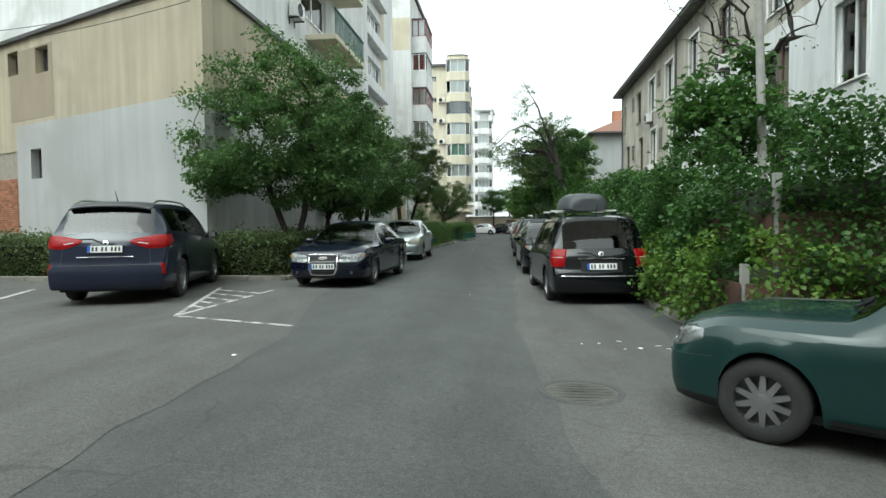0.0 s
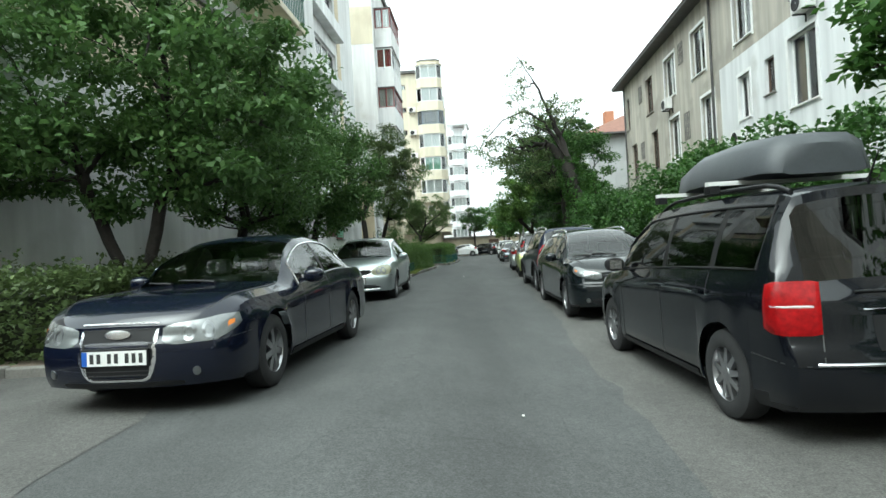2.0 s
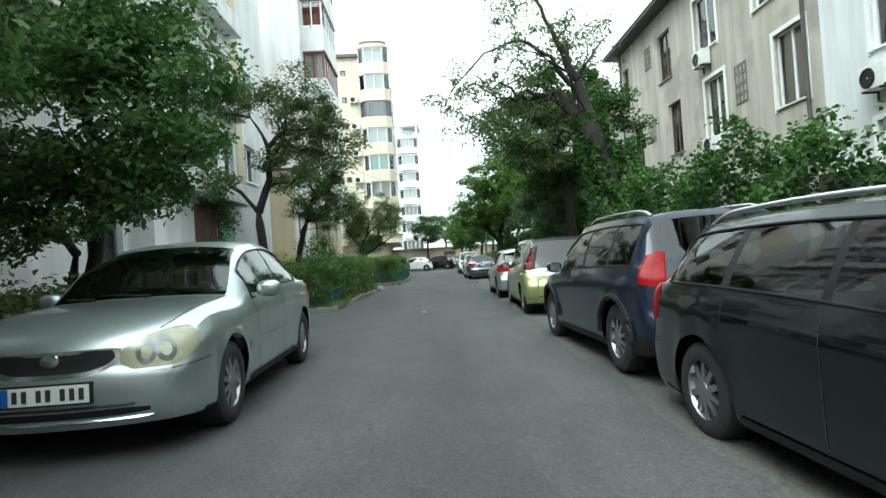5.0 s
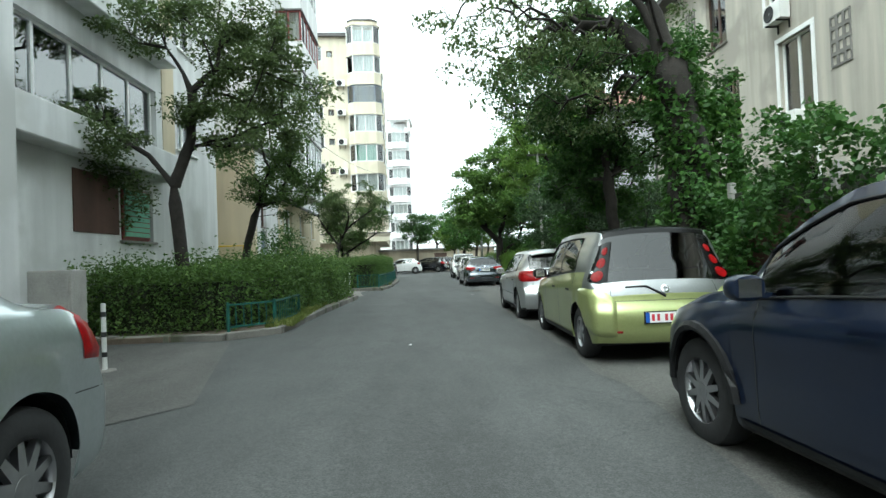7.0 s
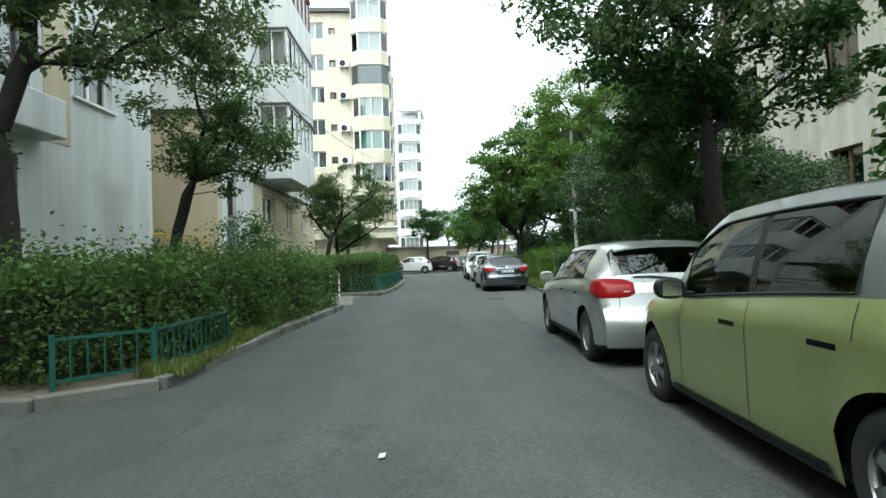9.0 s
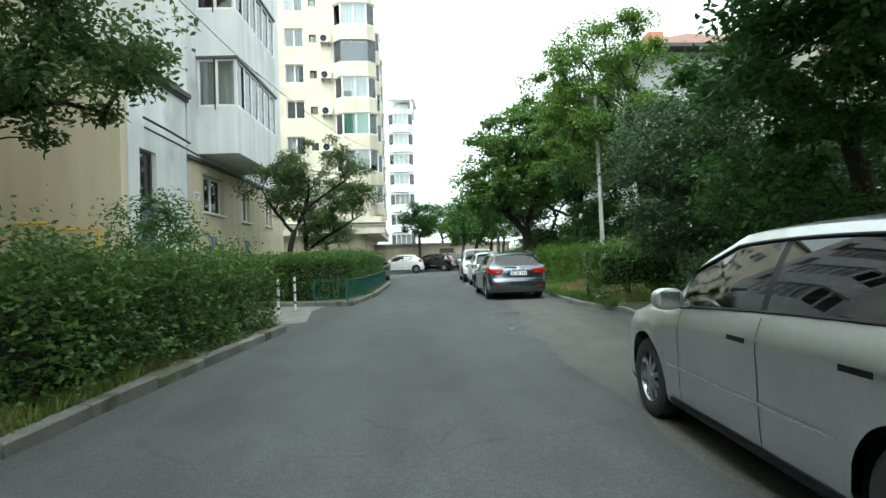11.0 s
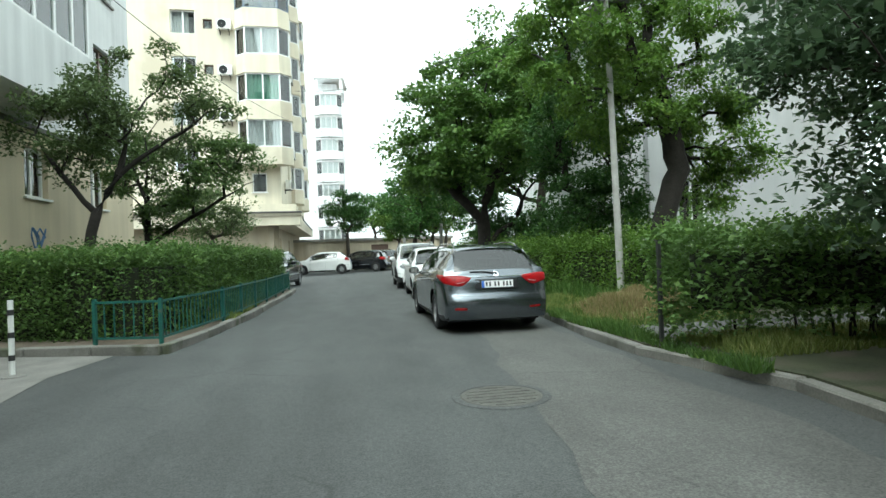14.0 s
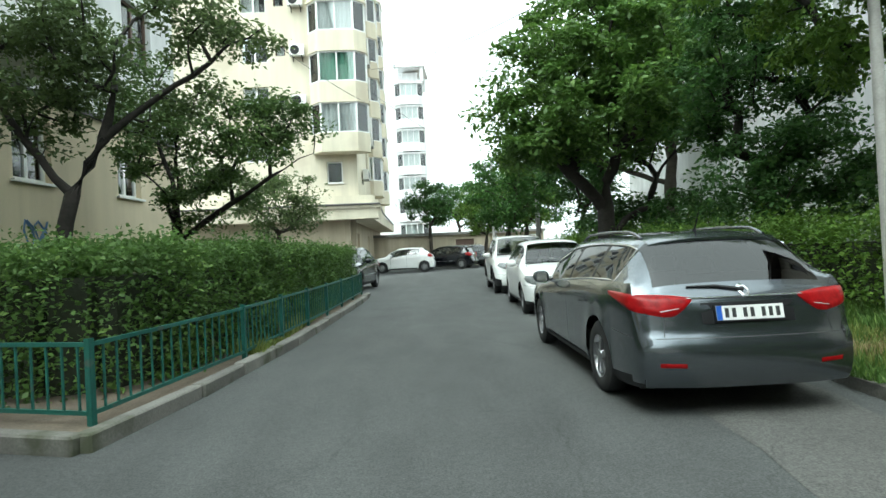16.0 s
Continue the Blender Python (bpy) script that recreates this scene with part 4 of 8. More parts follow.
flat("pavement_4", [(-8, 38.4), (-0.2, 38.4), (0.75, 39.4), (-0.1, 43.6), (-8, 44.2)], 0.006, ASPHALT_PALE, "worn pale asphalt passage to the building", "pavement")



def slab(name, outline, height, material, label):
    bm = bmesh.new()
    prism(bm, outline, -0.1, height)
    settle(bm)
    return tagged(part(name, bm, material), label, "verge", kind="structure")


VERGE_A = [(-26, 26.4), (-1.55, 26.35), (-1.3, 27.2), (-1.05, 33.0), (-0.75, 38.3), (-8, 38.3), (-8, 60), (-26, 60)]
VERGE_B = [(-6, 44.3), (-0.3, 43.9), (0.45, 44.5), (0.70, 48.1), (1.22, 53.2), (1.0, 53.8), (-6, 53.9)]
VERGE_C = [(-7, 60.4), (-2.9, 59.95), (0.2, 58.75), (1.93, 58.2), (2.15, 59.5), (2.42, 62.2), (2.7, 68.3), (2.75, 70.2), (-7, 70.6)]
VERGE_D = [(6.2, 20.3), (40, 20.3), (40, 95), (8.7, 95), (8.6, 75), (8.0, 62), (7.65, 59), (7.45, 57.3), (7.4, 56.0), (7.75, 54.2), (7.1, 50), (6.85, 44), (6.55, 32)]
slab("verge_1", VERGE_A, 0.09, SOIL, "raised soil bed along the building")
slab("verge_2", VERGE_B, 0.09, SOIL, "raised soil bed under the clipped hedge")
slab("verge_3", VERGE_C, 0.09, SOIL, "raised soil bed under the hedge and fence")
slab("verge_4", VERGE_D, 0.11, VERGE, "raised rough grass verge behind the kerb")

flat("pavement_5", [(7.45, 56.15), (9.0, 56.35), (13.0, 56.2), (13.0, 57.1), (9.0, 57.2), (7.5, 57.15)], 0.116, ASPHALT_PALE, "grey worn asphalt path between hedge and verge", "pavement")


def kerb_line(name, pts, label, group, top=0.12, wide=0.13, shift=0.0):
    """Kerb stones one by one along a line, a little uneven."""
    rng = random.Random(len(pts) * 7 + int(pts[0][1]))
    root = tagged(new(name), label, "kerb", kind="structure")
    pts = [Vector((*p, 0)) for p in pts]
    for a, b in zip(pts, pts[1:]):
        n = max(1, round((b - a).length / 0.95))
        d = (b - a) / n
        yaw = math.degrees(math.atan2(d.y, d.x))
        for i in range(n):
            bm = bmesh.new()
            ln = d.length / 2 - 0.006
            box(bm, -ln, -wide / 2, -0.12, ln, wide / 2, top)
            bevelled(bm, 0.015, 1)
            ob = part("kerb_stone", bm, KERB, root)
            c = a + d * (i + 0.5)
            ob.matrix_basis = pose(c.x, c.y, rng.uniform(-0.012, 0.006), rng.uniform(-1.5, 1.5), rng.uniform(-1, 1), yaw + rng.uniform(-0.7, 0.7))


# ---- walls with openings, windows ----
def frame_of(p0, p1):
    """Local frame of a wall: x along it to the right as seen from outside, y inward, z up."""
    d = (Vector((*p1, 0)) - Vector((*p0, 0))).normalized()
    m = Matrix.Identity(4)
    inward = Vector((0, 0, 1)).cross(d)
    for i in range(3):
        m[i][0], m[i][1], m[i][3] = d[i], inward[i], (p0[0], p0[1], 0)[i]
    return m


def wall(bm, m, x0, x1, z0, z1, openings=(), t=0.3):
    """A wall with thickness; each opening (xa, xb, za, zb) goes through it."""
    xs = sorted({x0, x1, *[v for o in openings for v in o[:2] if x0 < v < x1]})
    zs = sorted({z0, z1, *[v for o in openings for v in o[2:4] if z0 < v < z1]})
    cache = {}

    def v(x, y, z):
        k = (round(x, 4), round(y, 4), round(z, 4))
        if k not in cache:
            cache[k] = bm.verts.new(m @ Vector((x, y, z)))
        return cache[k]

    for xa, xb in zip(xs, xs[1:]):
        for za, zb in zip(zs, zs[1:]):
            xm, zm = (xa + xb) / 2, (za + zb) / 2
            if any(o[0] < xm < o[1] and o[2] < zm < o[3] for o in openings):
                continue
            bm.faces.new((v(xa, 0, za), v(xb, 0, za), v(xb, 0, zb), v(xa, 0, zb)))
            bm.faces.new((v(xa, t, za), v(xa, t, zb), v(xb, t, zb), v(xb, t, za)))
    for o in [(x0, x1, z0, z1)] + list(openings):
        xa, xb, za, zb = max(o[0], x0), min(o[1], x1), max(o[2], z0), min(o[3], z1)
        if xa >= xb or za >= zb:
            continue
        for q in (((xa, 0, za), (xa, t, za), (xa, t, zb), (xa, 0, zb)), ((xb, 0, za), (xb, 0, zb), (xb, t, zb), (xb, t, za)), ((xa, 0, za), (xb, 0, za), (xb, t, za), (xa, t, za)), ((xa, 0, zb), (xa, t, zb), (xb, t, zb), (xb, 0, zb))):
            bm.faces.new([v(*c) for c in q])


def window(parent, base, m, xa, xb, za, zb, frame=PVC, lights=2, sill=True, deep=0.12, curtain=None, transom=0.0, glass=None, half=0.0):
    """A framed window in its opening: frame bars, panes, sill, a panel painted near-black as the room's shade, and a
    curtain in some.
    """
    f = 0.06
    if curtain is None and (int(xa * 7) + int(za * 3)) % 5 < 3:
        curtain, half = CURTAIN, (0.0, 0.5, 0.7)[int(za * 5) % 3]
    bm = bmesh.new()
    w1 = (xb - xa) / lights
    rows = [(za + f, zb - f)] if not transom else [(za + f, za + (zb - za) * transom - 0.03), (za + (zb - za) * transom + 0.03, zb - f)]
    holes = [(xa + w1 * i + (f if i == 0 else f * 0.6), xa + w1 * (i + 1) - (f if i == lights - 1 else f * 0.6), z0, z1) for i in range(lights) for z0, z1 in rows]
    wall(bm, m @ Matrix.Translation((0, deep, 0)), xa, xb, za, zb, holes, 0.07)
    win = part("window", bm, frame, parent, base=base)
    for i in range(lights):
        a = xa + (xb - xa) * i / lights
        b = xa + (xb - xa) * (i + 1) / lights
        bm = bmesh.new()
        box(bm, a + 0.03, deep + 0.03, za + 0.03, b - 0.03, deep + 0.038, zb - 0.03, m)
        part("pane", bm, glass or GLASS, win, base=base).visible_shadow = False
    if sill:
        bm = bmesh.new()
        box(bm, xa - 0.06, -0.07, za - 0.05, xb + 0.06, deep, za - 0.004, m)
        part("sill", bm, CONCRETE if frame is not PVC else PVC, win, base=base)
    # panel painted near-black in place of an unlit room
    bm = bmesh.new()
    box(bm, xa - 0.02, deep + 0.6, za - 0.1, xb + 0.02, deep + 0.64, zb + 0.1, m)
    part("room_wall", bm, HOLLOW_SHADE, win, base=base)
    if curtain:
        bm = bmesh.new()
        n = max(6, int((xb - xa) / 0.06))
        x_end = xa + (xb - xa) * (half or 1.0)
        prev = None
        for i in range(n + 1):
            x = xa + (x_end - xa) * i / n
            y = deep + 0.14 + 0.025 * math.sin(i * 1.9)
            cur = (bm.verts.new(m @ Vector((x, y, za))), bm.verts.new(m @ Vector((x, y, zb))))
            if prev:
                bm.faces.new((prev[0], cur[0], cur[1], prev[1]))
            prev = cur
        part("curtain", bm, curtain, win, base=base)
    return win


def conditioner(m, x, z, group="air conditioners on the facade", w=0.8, h=0.55):
    """An outdoor air-conditioner unit on brackets, at x and z on a wall frame m."""
    o = m @ Vector((x, -0.05, z))
    root = thing("air_conditioner", Matrix.Translation(o) @ m.to_3x3().to_4x4(), "white outdoor air conditioner box on wall brackets", "air conditioner", group)
    bm = bmesh.new()
    box(bm, -w / 2, -0.32, 0, w / 2, -0.02, h)
    bevelled(bm, 0.02)
    part("casing", bm, WHITE_METAL, root)
    bm = bmesh.new()
    lathe(bm, [(-0.335, h * 0.42), (-0.345, h * 0.40), (-0.345, h * 0.34), (-0.33, h * 0.33), (-0.325, 0.02)], 22, "y")
    bmesh.ops.translate(bm, verts=bm.verts, vec=(-w * 0.12, 0, h / 2))
    part("fan_grille", bm, TRIM, root)
    for s in (-1, 1):
        bm = bmesh.new()
        box(bm, s * w * 0.32 - 0.02, -0.34, -0.04, s * w * 0.32 + 0.02, 0.06, 0)
        box(bm, s * w * 0.32 - 0.02, 0.02, -0.24, s * w * 0.32 + 0.02, 0.06, -0.04)
        part("bracket", bm, TRIM, root)
    return root


def lattice(parent, base, m, xa, xb, za, zb, cols=3, rows=4):
    """A pierced ventilation block set in the wall."""
    bm = bmesh.new()
    ops = []
    for i in range(cols):
        for k in range(rows):
            w, h = (xb - xa) / cols, (zb - za) / rows
            ops.append((xa + w * (i + 0.2), xa + w * (i + 0.8), za + h * (k + 0.15), za + h * (k + 0.85)))
    wall(bm, m @ Matrix.Translation((0, -0.03, 0)), xa, xb, za, zb, ops, 0.12)
    part("vent_block", bm, CONCRETE, parent, base=base)


def block(name, label, base, category="apartment building"):
    return thing(name, Matrix.Translation(base), label, category)


# ---- buildings on the left of the road ----
# First block: blank gable towards the parking bays, street side with loggias.
GA, GB = (-21.0, 35.6), (-4.1, 27.4)
gm = frame_of(GA, GB)
GL = (Vector(GB) - Vector(GA)).length
base = Vector((-8, 34, 0))
b1 = block("apartment_block", "white and beige plastered block with a blank gable and brick base", base)
small = [(GL - 8.9, GL - 8.2, 3.0, 4.0), (GL - 8.35, GL - 7.55, 6.45, 7.3), (GL - 10.2, GL - 9.5, 6.6, 7.4)]
bm = bmesh.new()
wall(bm, gm, GL - 9.8, GL, 0, 4.85, small)
part("white_gable_wall", bm, PLASTER_OFF, b1, "white plastered lower wall", base)
bm = bmesh.new()
wall(bm, gm, 0, GL, 4.85, 7.7, small, 0.34)
part("beige_gable_wall", bm, PLASTER_BEIGE, b1, "beige plastered upper wall", base)
bm = bmesh.new()
wall(bm, gm @ Matrix.Translation((0, -0.006, 0)), GL - 10.1, GL - 7.3, 5.0, 7.35, small, 0.01)
part("plaster_patch", bm, PLASTER_BROWN, b1, "brown plaster patch round the small windows", base)
bm = bmesh.new()
wall(bm, gm, 0, GL - 9.8, 4.0, 4.85)
part("gable_band", bm, PLASTER_BEIGE, b1, "", base)
bm = bmesh.new()
wall(bm, gm @ Matrix.Translation((0, 0.03, 0)), 0, GL - 9.8, 0, 4.0)
mort = part("brick_wall", bm, MORTAR, b1, "red-brown brick infill", base)
# near-black panels: the openings' inner shade is painted on them
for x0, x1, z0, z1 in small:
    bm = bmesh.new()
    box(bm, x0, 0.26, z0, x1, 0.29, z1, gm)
    part("opening_back", bm, HOLLOW_SHADE, b1, "", base)
bm = bmesh.new()
box(bm, -0.1, -0.12, 7.7, GL + 0.14, 0.4, 7.82, gm)
part("coping", bm, ROOF_DARK, b1, "dark sheet metal coping", base)

AL, BL = (-4.1, 27.4), (-2.74, 52.0)
fm = frame_of(AL, BL)
FL = (Vector(BL) - Vector(AL)).length
fx = lambda y: (y - AL[1]) / (BL[1] - AL[1]) * FL
ops = [(fx(29.2), fx(30.4), 5.9, 7.0), (fx(43.1), fx(48.2), 3.95, 5.45), (fx(43.1), fx(48.2), 6.7, 8.2), (fx(46.5), fx(47.9), 1.85, 3.0), (fx(40.2), fx(41.4), 1.0, 3.4), (fx(49.3), fx(50.5), 4.3, 5.6), (fx(49.3), fx(50.5), 7.0, 8.3)]
for z in (9.5, 12.3, 15.1):
    ops += [(fx(34.6), fx(37.6), z, z + 1.5), (fx(43.1), fx(48.2), z - 0.05, z + 1.45), (fx(30.0), fx(31.4), z, z + 1.4)]
bm = bmesh.new()
wall(bm, fm, 0.34, FL, 0, 18.5, ops)
part("street_wall", bm, PLASTER_WHITE, b1, "white plastered street wall", base)
bm = bmesh.new()
box(bm, 0.2, -0.12, 7.7, fx(43.6), 0.1, 7.82, fm)
part("coping", bm, ROOF_DARK, b1, "", base)
bm = bmesh.new()
box(bm, 0.36, -0.01, 4.85, fx(43.0), 0.0, 7.68, fm)
part("beige_band", bm, PLASTER_BEIGE, b1, "beige plaster band", base)
window(b1, base, fm, *ops[0], frame=WOOD_DARK, lights=1)
# full pale curtain behind bluish glass, added in place of the sky's reflection
window(b1, base, fm, *ops[1], lights=5, curtain=CURTAIN, glass=GLASS_DOUBLE)
window(b1, base, fm, *ops[2], lights=5, curtain=CURTAIN, half=0.7, glass=GLASS_DOUBLE)
window(b1, base, fm, *ops[3], frame=RED_FRAME, lights=2, curtain=CURTAIN_GREEN)
bm = bmesh.new()
box(bm, fx(46.62), 0.02, 1.88, fx(47.78), 0.05, 2.97, fm)
shutter = part("shutter", bm, RED_FRAME, b1, "red-framed shutter with pale green slats", base)
for k in range(9):
    bm = bmesh.new()
    box(bm, fx(46.68), -0.012, 1.94 + k * 0.113, fx(47.72), 0.018, 2.03 + k * 0.113, fm)
    part("slat", bm, CURTAIN_GREEN, shutter, "", base)
window(b1, base, fm, *ops[4], frame=STEEL_BLUE, lights=1, sill=False)
for o in ops[5:]:
    window(b1, base, fm, *o, lights=5 if o[1] - o[0] > 3.5 else 2, curtain=CURTAIN, half=0.6)
# projecting pier and loggia slabs
bm = bmesh.new()
box(bm, fx(41.6), -0.55, 0, fx(42.75), 0, 18.5, fm)
part("pier", bm, PLASTER_WHITE, b1, "", base)
for z in (3.3, 6.05, 8.85, 11.65, 14.45):
    bm = bmesh.new()
    box(bm, fx(42.8), -0.45, z, fx(48.4), 0, z + 0.62, fm)
    bevelled(bm, 0.02, 1)
    part("loggia_parapet", bm, PLASTER_LIGHT, b1, "", base)
bm = bmesh.new()
box(bm, fx(48.5), -0.02, 3.35, fx(49.15), 0.0, 18.4, fm)
part("plaster_strip", bm, PLASTER_SAND, b1, "tan plaster strip between the windows", base)
# balcony with rails over the trees
for z in (5.1, 8.6, 11.4):
    bm = bmesh.new()
    box(bm, fx(35.0), -1.25, z, fx(39.3), 0, z + 0.22, fm)
    bevelled(bm, 0.02, 1)
    bal = part("balcony", bm, PLASTER_CREAM, b1, "cream balcony slab", base)
    for x in np.linspace(fx(35.05), fx(39.25), 26):
        bm = bmesh.new()
        box(bm, x - 0.012, -1.22, z + 0.22, x + 0.012, -1.19, z + 1.15, fm)
        part("baluster", bm, GREEN_PAINT, bal, "", base)
    bm = bmesh.new()
    box(bm, fx(35.0), -1.25, z + 1.15, fx(39.3), -1.16, z + 1.2, fm)
    part("balcony_rail", bm, GREEN_PAINT, bal, "dark green rail", base)
# upper block, set back, and its roof
bm = bmesh.new()
um = gm @ Matrix.Translation((0, 1.1, 0))
uo = [(GL - 5.2, GL - 3.4, 9.3, 11.0)]
wall(bm, um, 0, GL - 0.5, 7.7, 18.5, uo)
part("upper_gable_wall", bm, PLASTER_WHITE, b1, "", base)
window(b1, base, um, *uo[0], lights=2, curtain=CURTAIN)
bm = bmesh.new()
prism(bm, [(-21.0, 35.9), (-4.3, 27.9), (-2.9, 52.2), (-20.4, 52.5)], 18.5, 18.8)
part("roof", bm, ROOF_DARK, b1, "", base)
bm = bmesh.new()
prism(bm, [(-20.6, 36.0), (-5.0, 28.5), (-3.3, 51.8), (-20.3, 52.0)], 7.4, 7.6)
part("floor_slab", bm, CONCRETE, b1, "", base)
conditioner(fm, fx(33.6), 8.9)
# recess behind the first block
bm = bmesh.new()
rm = frame_of((-6.9, 52.0), (-6.7, 59.6))
ro = [(1.2, 2.6, z, z + 1.5) for z in (3.8, 6.6, 9.4, 12.2, 15.0)]
wall(bm, rm, -0.2, 7.6, 0, 18.5, ro)
part("recess_wall", bm, PLASTER_SAND, b1, "beige wall in the recess", base)
for o in ro:
    window(b1, base, rm, *o, lights=2)
bm = bmesh.new()
em = frame_of((-2.74, 52.0), (-6.9, 52.0))
wall(bm, em, 0.31, 4.1, 0, 18.5)
part("end_wall", bm, PLASTER_BEIGE, b1, "", base)
bm = bmesh.new()
tube(bm, [(-3.1, 52.1, 0), (-3.1, 52.1, 18)], 0.05, 8)
part("downpipe", bm, ROOF_DARK, b1, "", base)

# Second block: low annex, tall end face and a column of glazed balconies.
base = Vector((-4, 64, 0))
b2 = block("apartment_block", "white block with stacked glazed balconies over a beige ground floor", base)
A2, B2 = (-2.36, 59.3), (-1.85, 69.3)
m2 = frame_of(A2, B2)
L2 = (Vector(B2) - Vector(A2)).length
s2 = lambda y: y - A2[1]
gw = [(s2(60.3), s2(61.95), 2.72, 3.82), (s2(63.7), s2(64.6), 2.66, 3.74), (s2(66.6), s2(67.5), 2.66, 3.74)]
uw = []
for z in (5.75, 8.55, 11.35, 14.15, 16.95):
    uw += [(s2(67.0), s2(68.2), z, z + 1.35), (s2(60.6), s2(63.6), z, z + 1.5)]
bm = bmesh.new()
wall(bm, m2, 0, L2, 0, 4.15, gw)
part("ground_floor_wall", bm, PLASTER_SAND, b2, "beige stained plaster", base)
bm = bmesh.new()
wall(bm, m2, 0, L2, 4.15, 20.5, uw, 0.32)
part("street_wall", bm, PLASTER_WHITE, b2, "white plaster", base)
bm = bmesh.new()
box(bm, -0.1, -0.08, 4.1, L2 + 0.05, 0, 4.2, m2)
part("ledge", bm, ROOF_DARK, b2, "thin dark ledge", base)
for i, o in enumerate(gw):
    window(b2, base, m2, *o, lights=2, curtain=CURTAIN if i == 0 else None, half=0.5)
for o in uw[::2]:
    window(b2, base, m2, *o, frame=WOOD_DARK, lights=2)
f2 = frame_of((-6.6, 59.3), A2)
bm = bmesh.new()
wall(bm, f2, 0, 4.24, 0, 20.5)
part("end_face", bm, PLASTER_LIGHT, b2, "blank pale end wall", base)
bm = bmesh.new()
wall(bm, f2 @ Matrix.Translation((0, -0.01, 0)), 0.02, 4.2, 15.6, 18.2, t=0.008)
part("end_face_band", bm, PLASTER_CREAM, b2, "cream plaster field", base)
r2m = frame_of(B2, (-9, 69.8))
bm = bmesh.new()
wall(bm, r2m, 0.0, 7, 0, 20.5)
part("rear_face", bm, PLASTER_LIGHT, b2, "", base)
bm = bmesh.new()
prism(bm, [(-9, 59.1), (-2.2, 59.1), (-1.6, 69.6), (-9, 70)], 20.5, 20.8)
part("roof", bm, ROOF_DARK, b2, "", base)
# glazed balconies: a parapet with chamfered slab, glazing on three sides
for i, z in enumerate((4.35, 7.15, 9.95, 12.75, 15.55)):
    x0, x1, dp = s2(60.0), s2(64.2), 1.15
    bm = bmesh.new()
    t = 0.12
    box(bm, x0, -dp, z, x1, 0, z + 0.14, m2)
    box(bm, x0, -dp, z + 0.14, x1, -dp + t, z + 1.35, m2)
    box(bm, x0, -dp + t, z + 0.14, x0 + t, 0, z + 1.35, m2)
    box(bm, x1 - t, -dp + t, z + 0.14, x1, 0, z + 1.35, m2)
    bal = part("balcony", bm, PLASTER_WHITE, b2, "white solid balcony parapet", base)
    fr = RED_FRAME if i in (2, 4) else PVC
    cu = CURTAIN_RED if i == 3 else (CURTAIN if i % 2 == 0 else None)
    fmm = m2 @ Matrix.Translation((0, -dp + 0.02, 0))
    window(bal, base, fmm, x0 + 0.02, x1 - 0.02, z + 1.35, z + 2.72, frame=fr, lights=6, sill=False, deep=0.0, curtain=cu, half=0.7)
    sm = m2 @ Matrix.Translation((x0 + 0.02, 0, 0)) @ Matrix.Rotation(radians(-90), 4, "Z")
    window(bal, base, sm, 0.02, dp - 0.04, z + 1.35, z + 2.72, frame=fr, lights=2, sill=False, deep=0.0, curtain=cu)
    bm = bmesh.new()
    box(bm, x0 - 0.03, -dp - 0.04, z + 2.72, x1 + 0.03, 0, z + 2.8, m2)
    part("balcony_top", bm, ROOF_DARK, bal, "", base)
conditioner(m2, s2(64.9), 7.2)
conditioner(m2, s2(65.6), 10.4)
# annex
bm = bmesh.new()
am = frame_of((-2.55, 55.9), (-2.37, 59.2))
ao = [(0.75, 1.6, 0.1, 2.6), (0.8, 1.6, 2.75, 3.9)]
wall(bm, am, 0.3, 3.3, 0, 5.7, ao)
part("annex_wall", bm, PLASTER_WHITE, b2, "white annex wall", base)
window(b2, base, am, *ao[1], frame=WOOD_DARK, lights=1)
bm = bmesh.new()
box(bm, 0.75, 0.1, 0.1, 1.6, 0.16, 2.6, am)
part("door", bm, STEEL_BLUE, b2, "blue-grey metal door", base)
am2 = frame_of((-6.4, 55.9), (-2.55, 55.9))
bm = bmesh.new()
wall(bm, am2, 0, 3.85, 0, 5.7)
part("annex_end", bm, PLASTER_SAND, b2, "beige annex end wall", base)
bm = bmesh.new()
prism(bm, [(-6.5, 55.8), (-2.42, 55.8), (-2.22, 59.25), (-6.5, 59.25)], 5.7, 5.82)
part("annex_roof", bm, ROOF_DARK, b2, "", base)
bm = bmesh.new()
box(bm, 0.0, -0.06, 5.62, 3.4, 0.02, 5.74, am)
part("annex_coping", bm, ROOF_DARK, b2, "dark sheet metal coping", base)
bm = bmesh.new()
box(bm, 0.28, -0.02, 3.0, 0.68, 0.0, 3.24, m2)
plaque = part("plaque", bm, WHITE_METAL, b2, "small white enamel plaque", base)
for z, x1 in ((3.16, 0.62), (3.10, 0.58), (3.04, 0.5)):
    bm = bmesh.new()
    box(bm, 0.33, -0.024, z, x1, -0.02, z + 0.025, m2)
    part("plaque_bar", bm, PLATE_INK, plaque, "", base)
# flat panel; the vent hole's shade is put into its colour
bm = bmesh.new()
box(bm, 1.4, -0.004, 1.18, 2.03, 0.0, 1.37, m2)
vent = part("cellar_vent", bm, HOLLOW_SHADE, b2, "dark cellar vent", base)
for k in range(6):
    bm = bmesh.new()
    box(bm, 1.45 + k * 0.1, -0.012, 1.18, 1.465 + k * 0.1, -0.004, 1.37, m2)
    part("vent_bar", bm, DARK_METAL, vent, "", base)
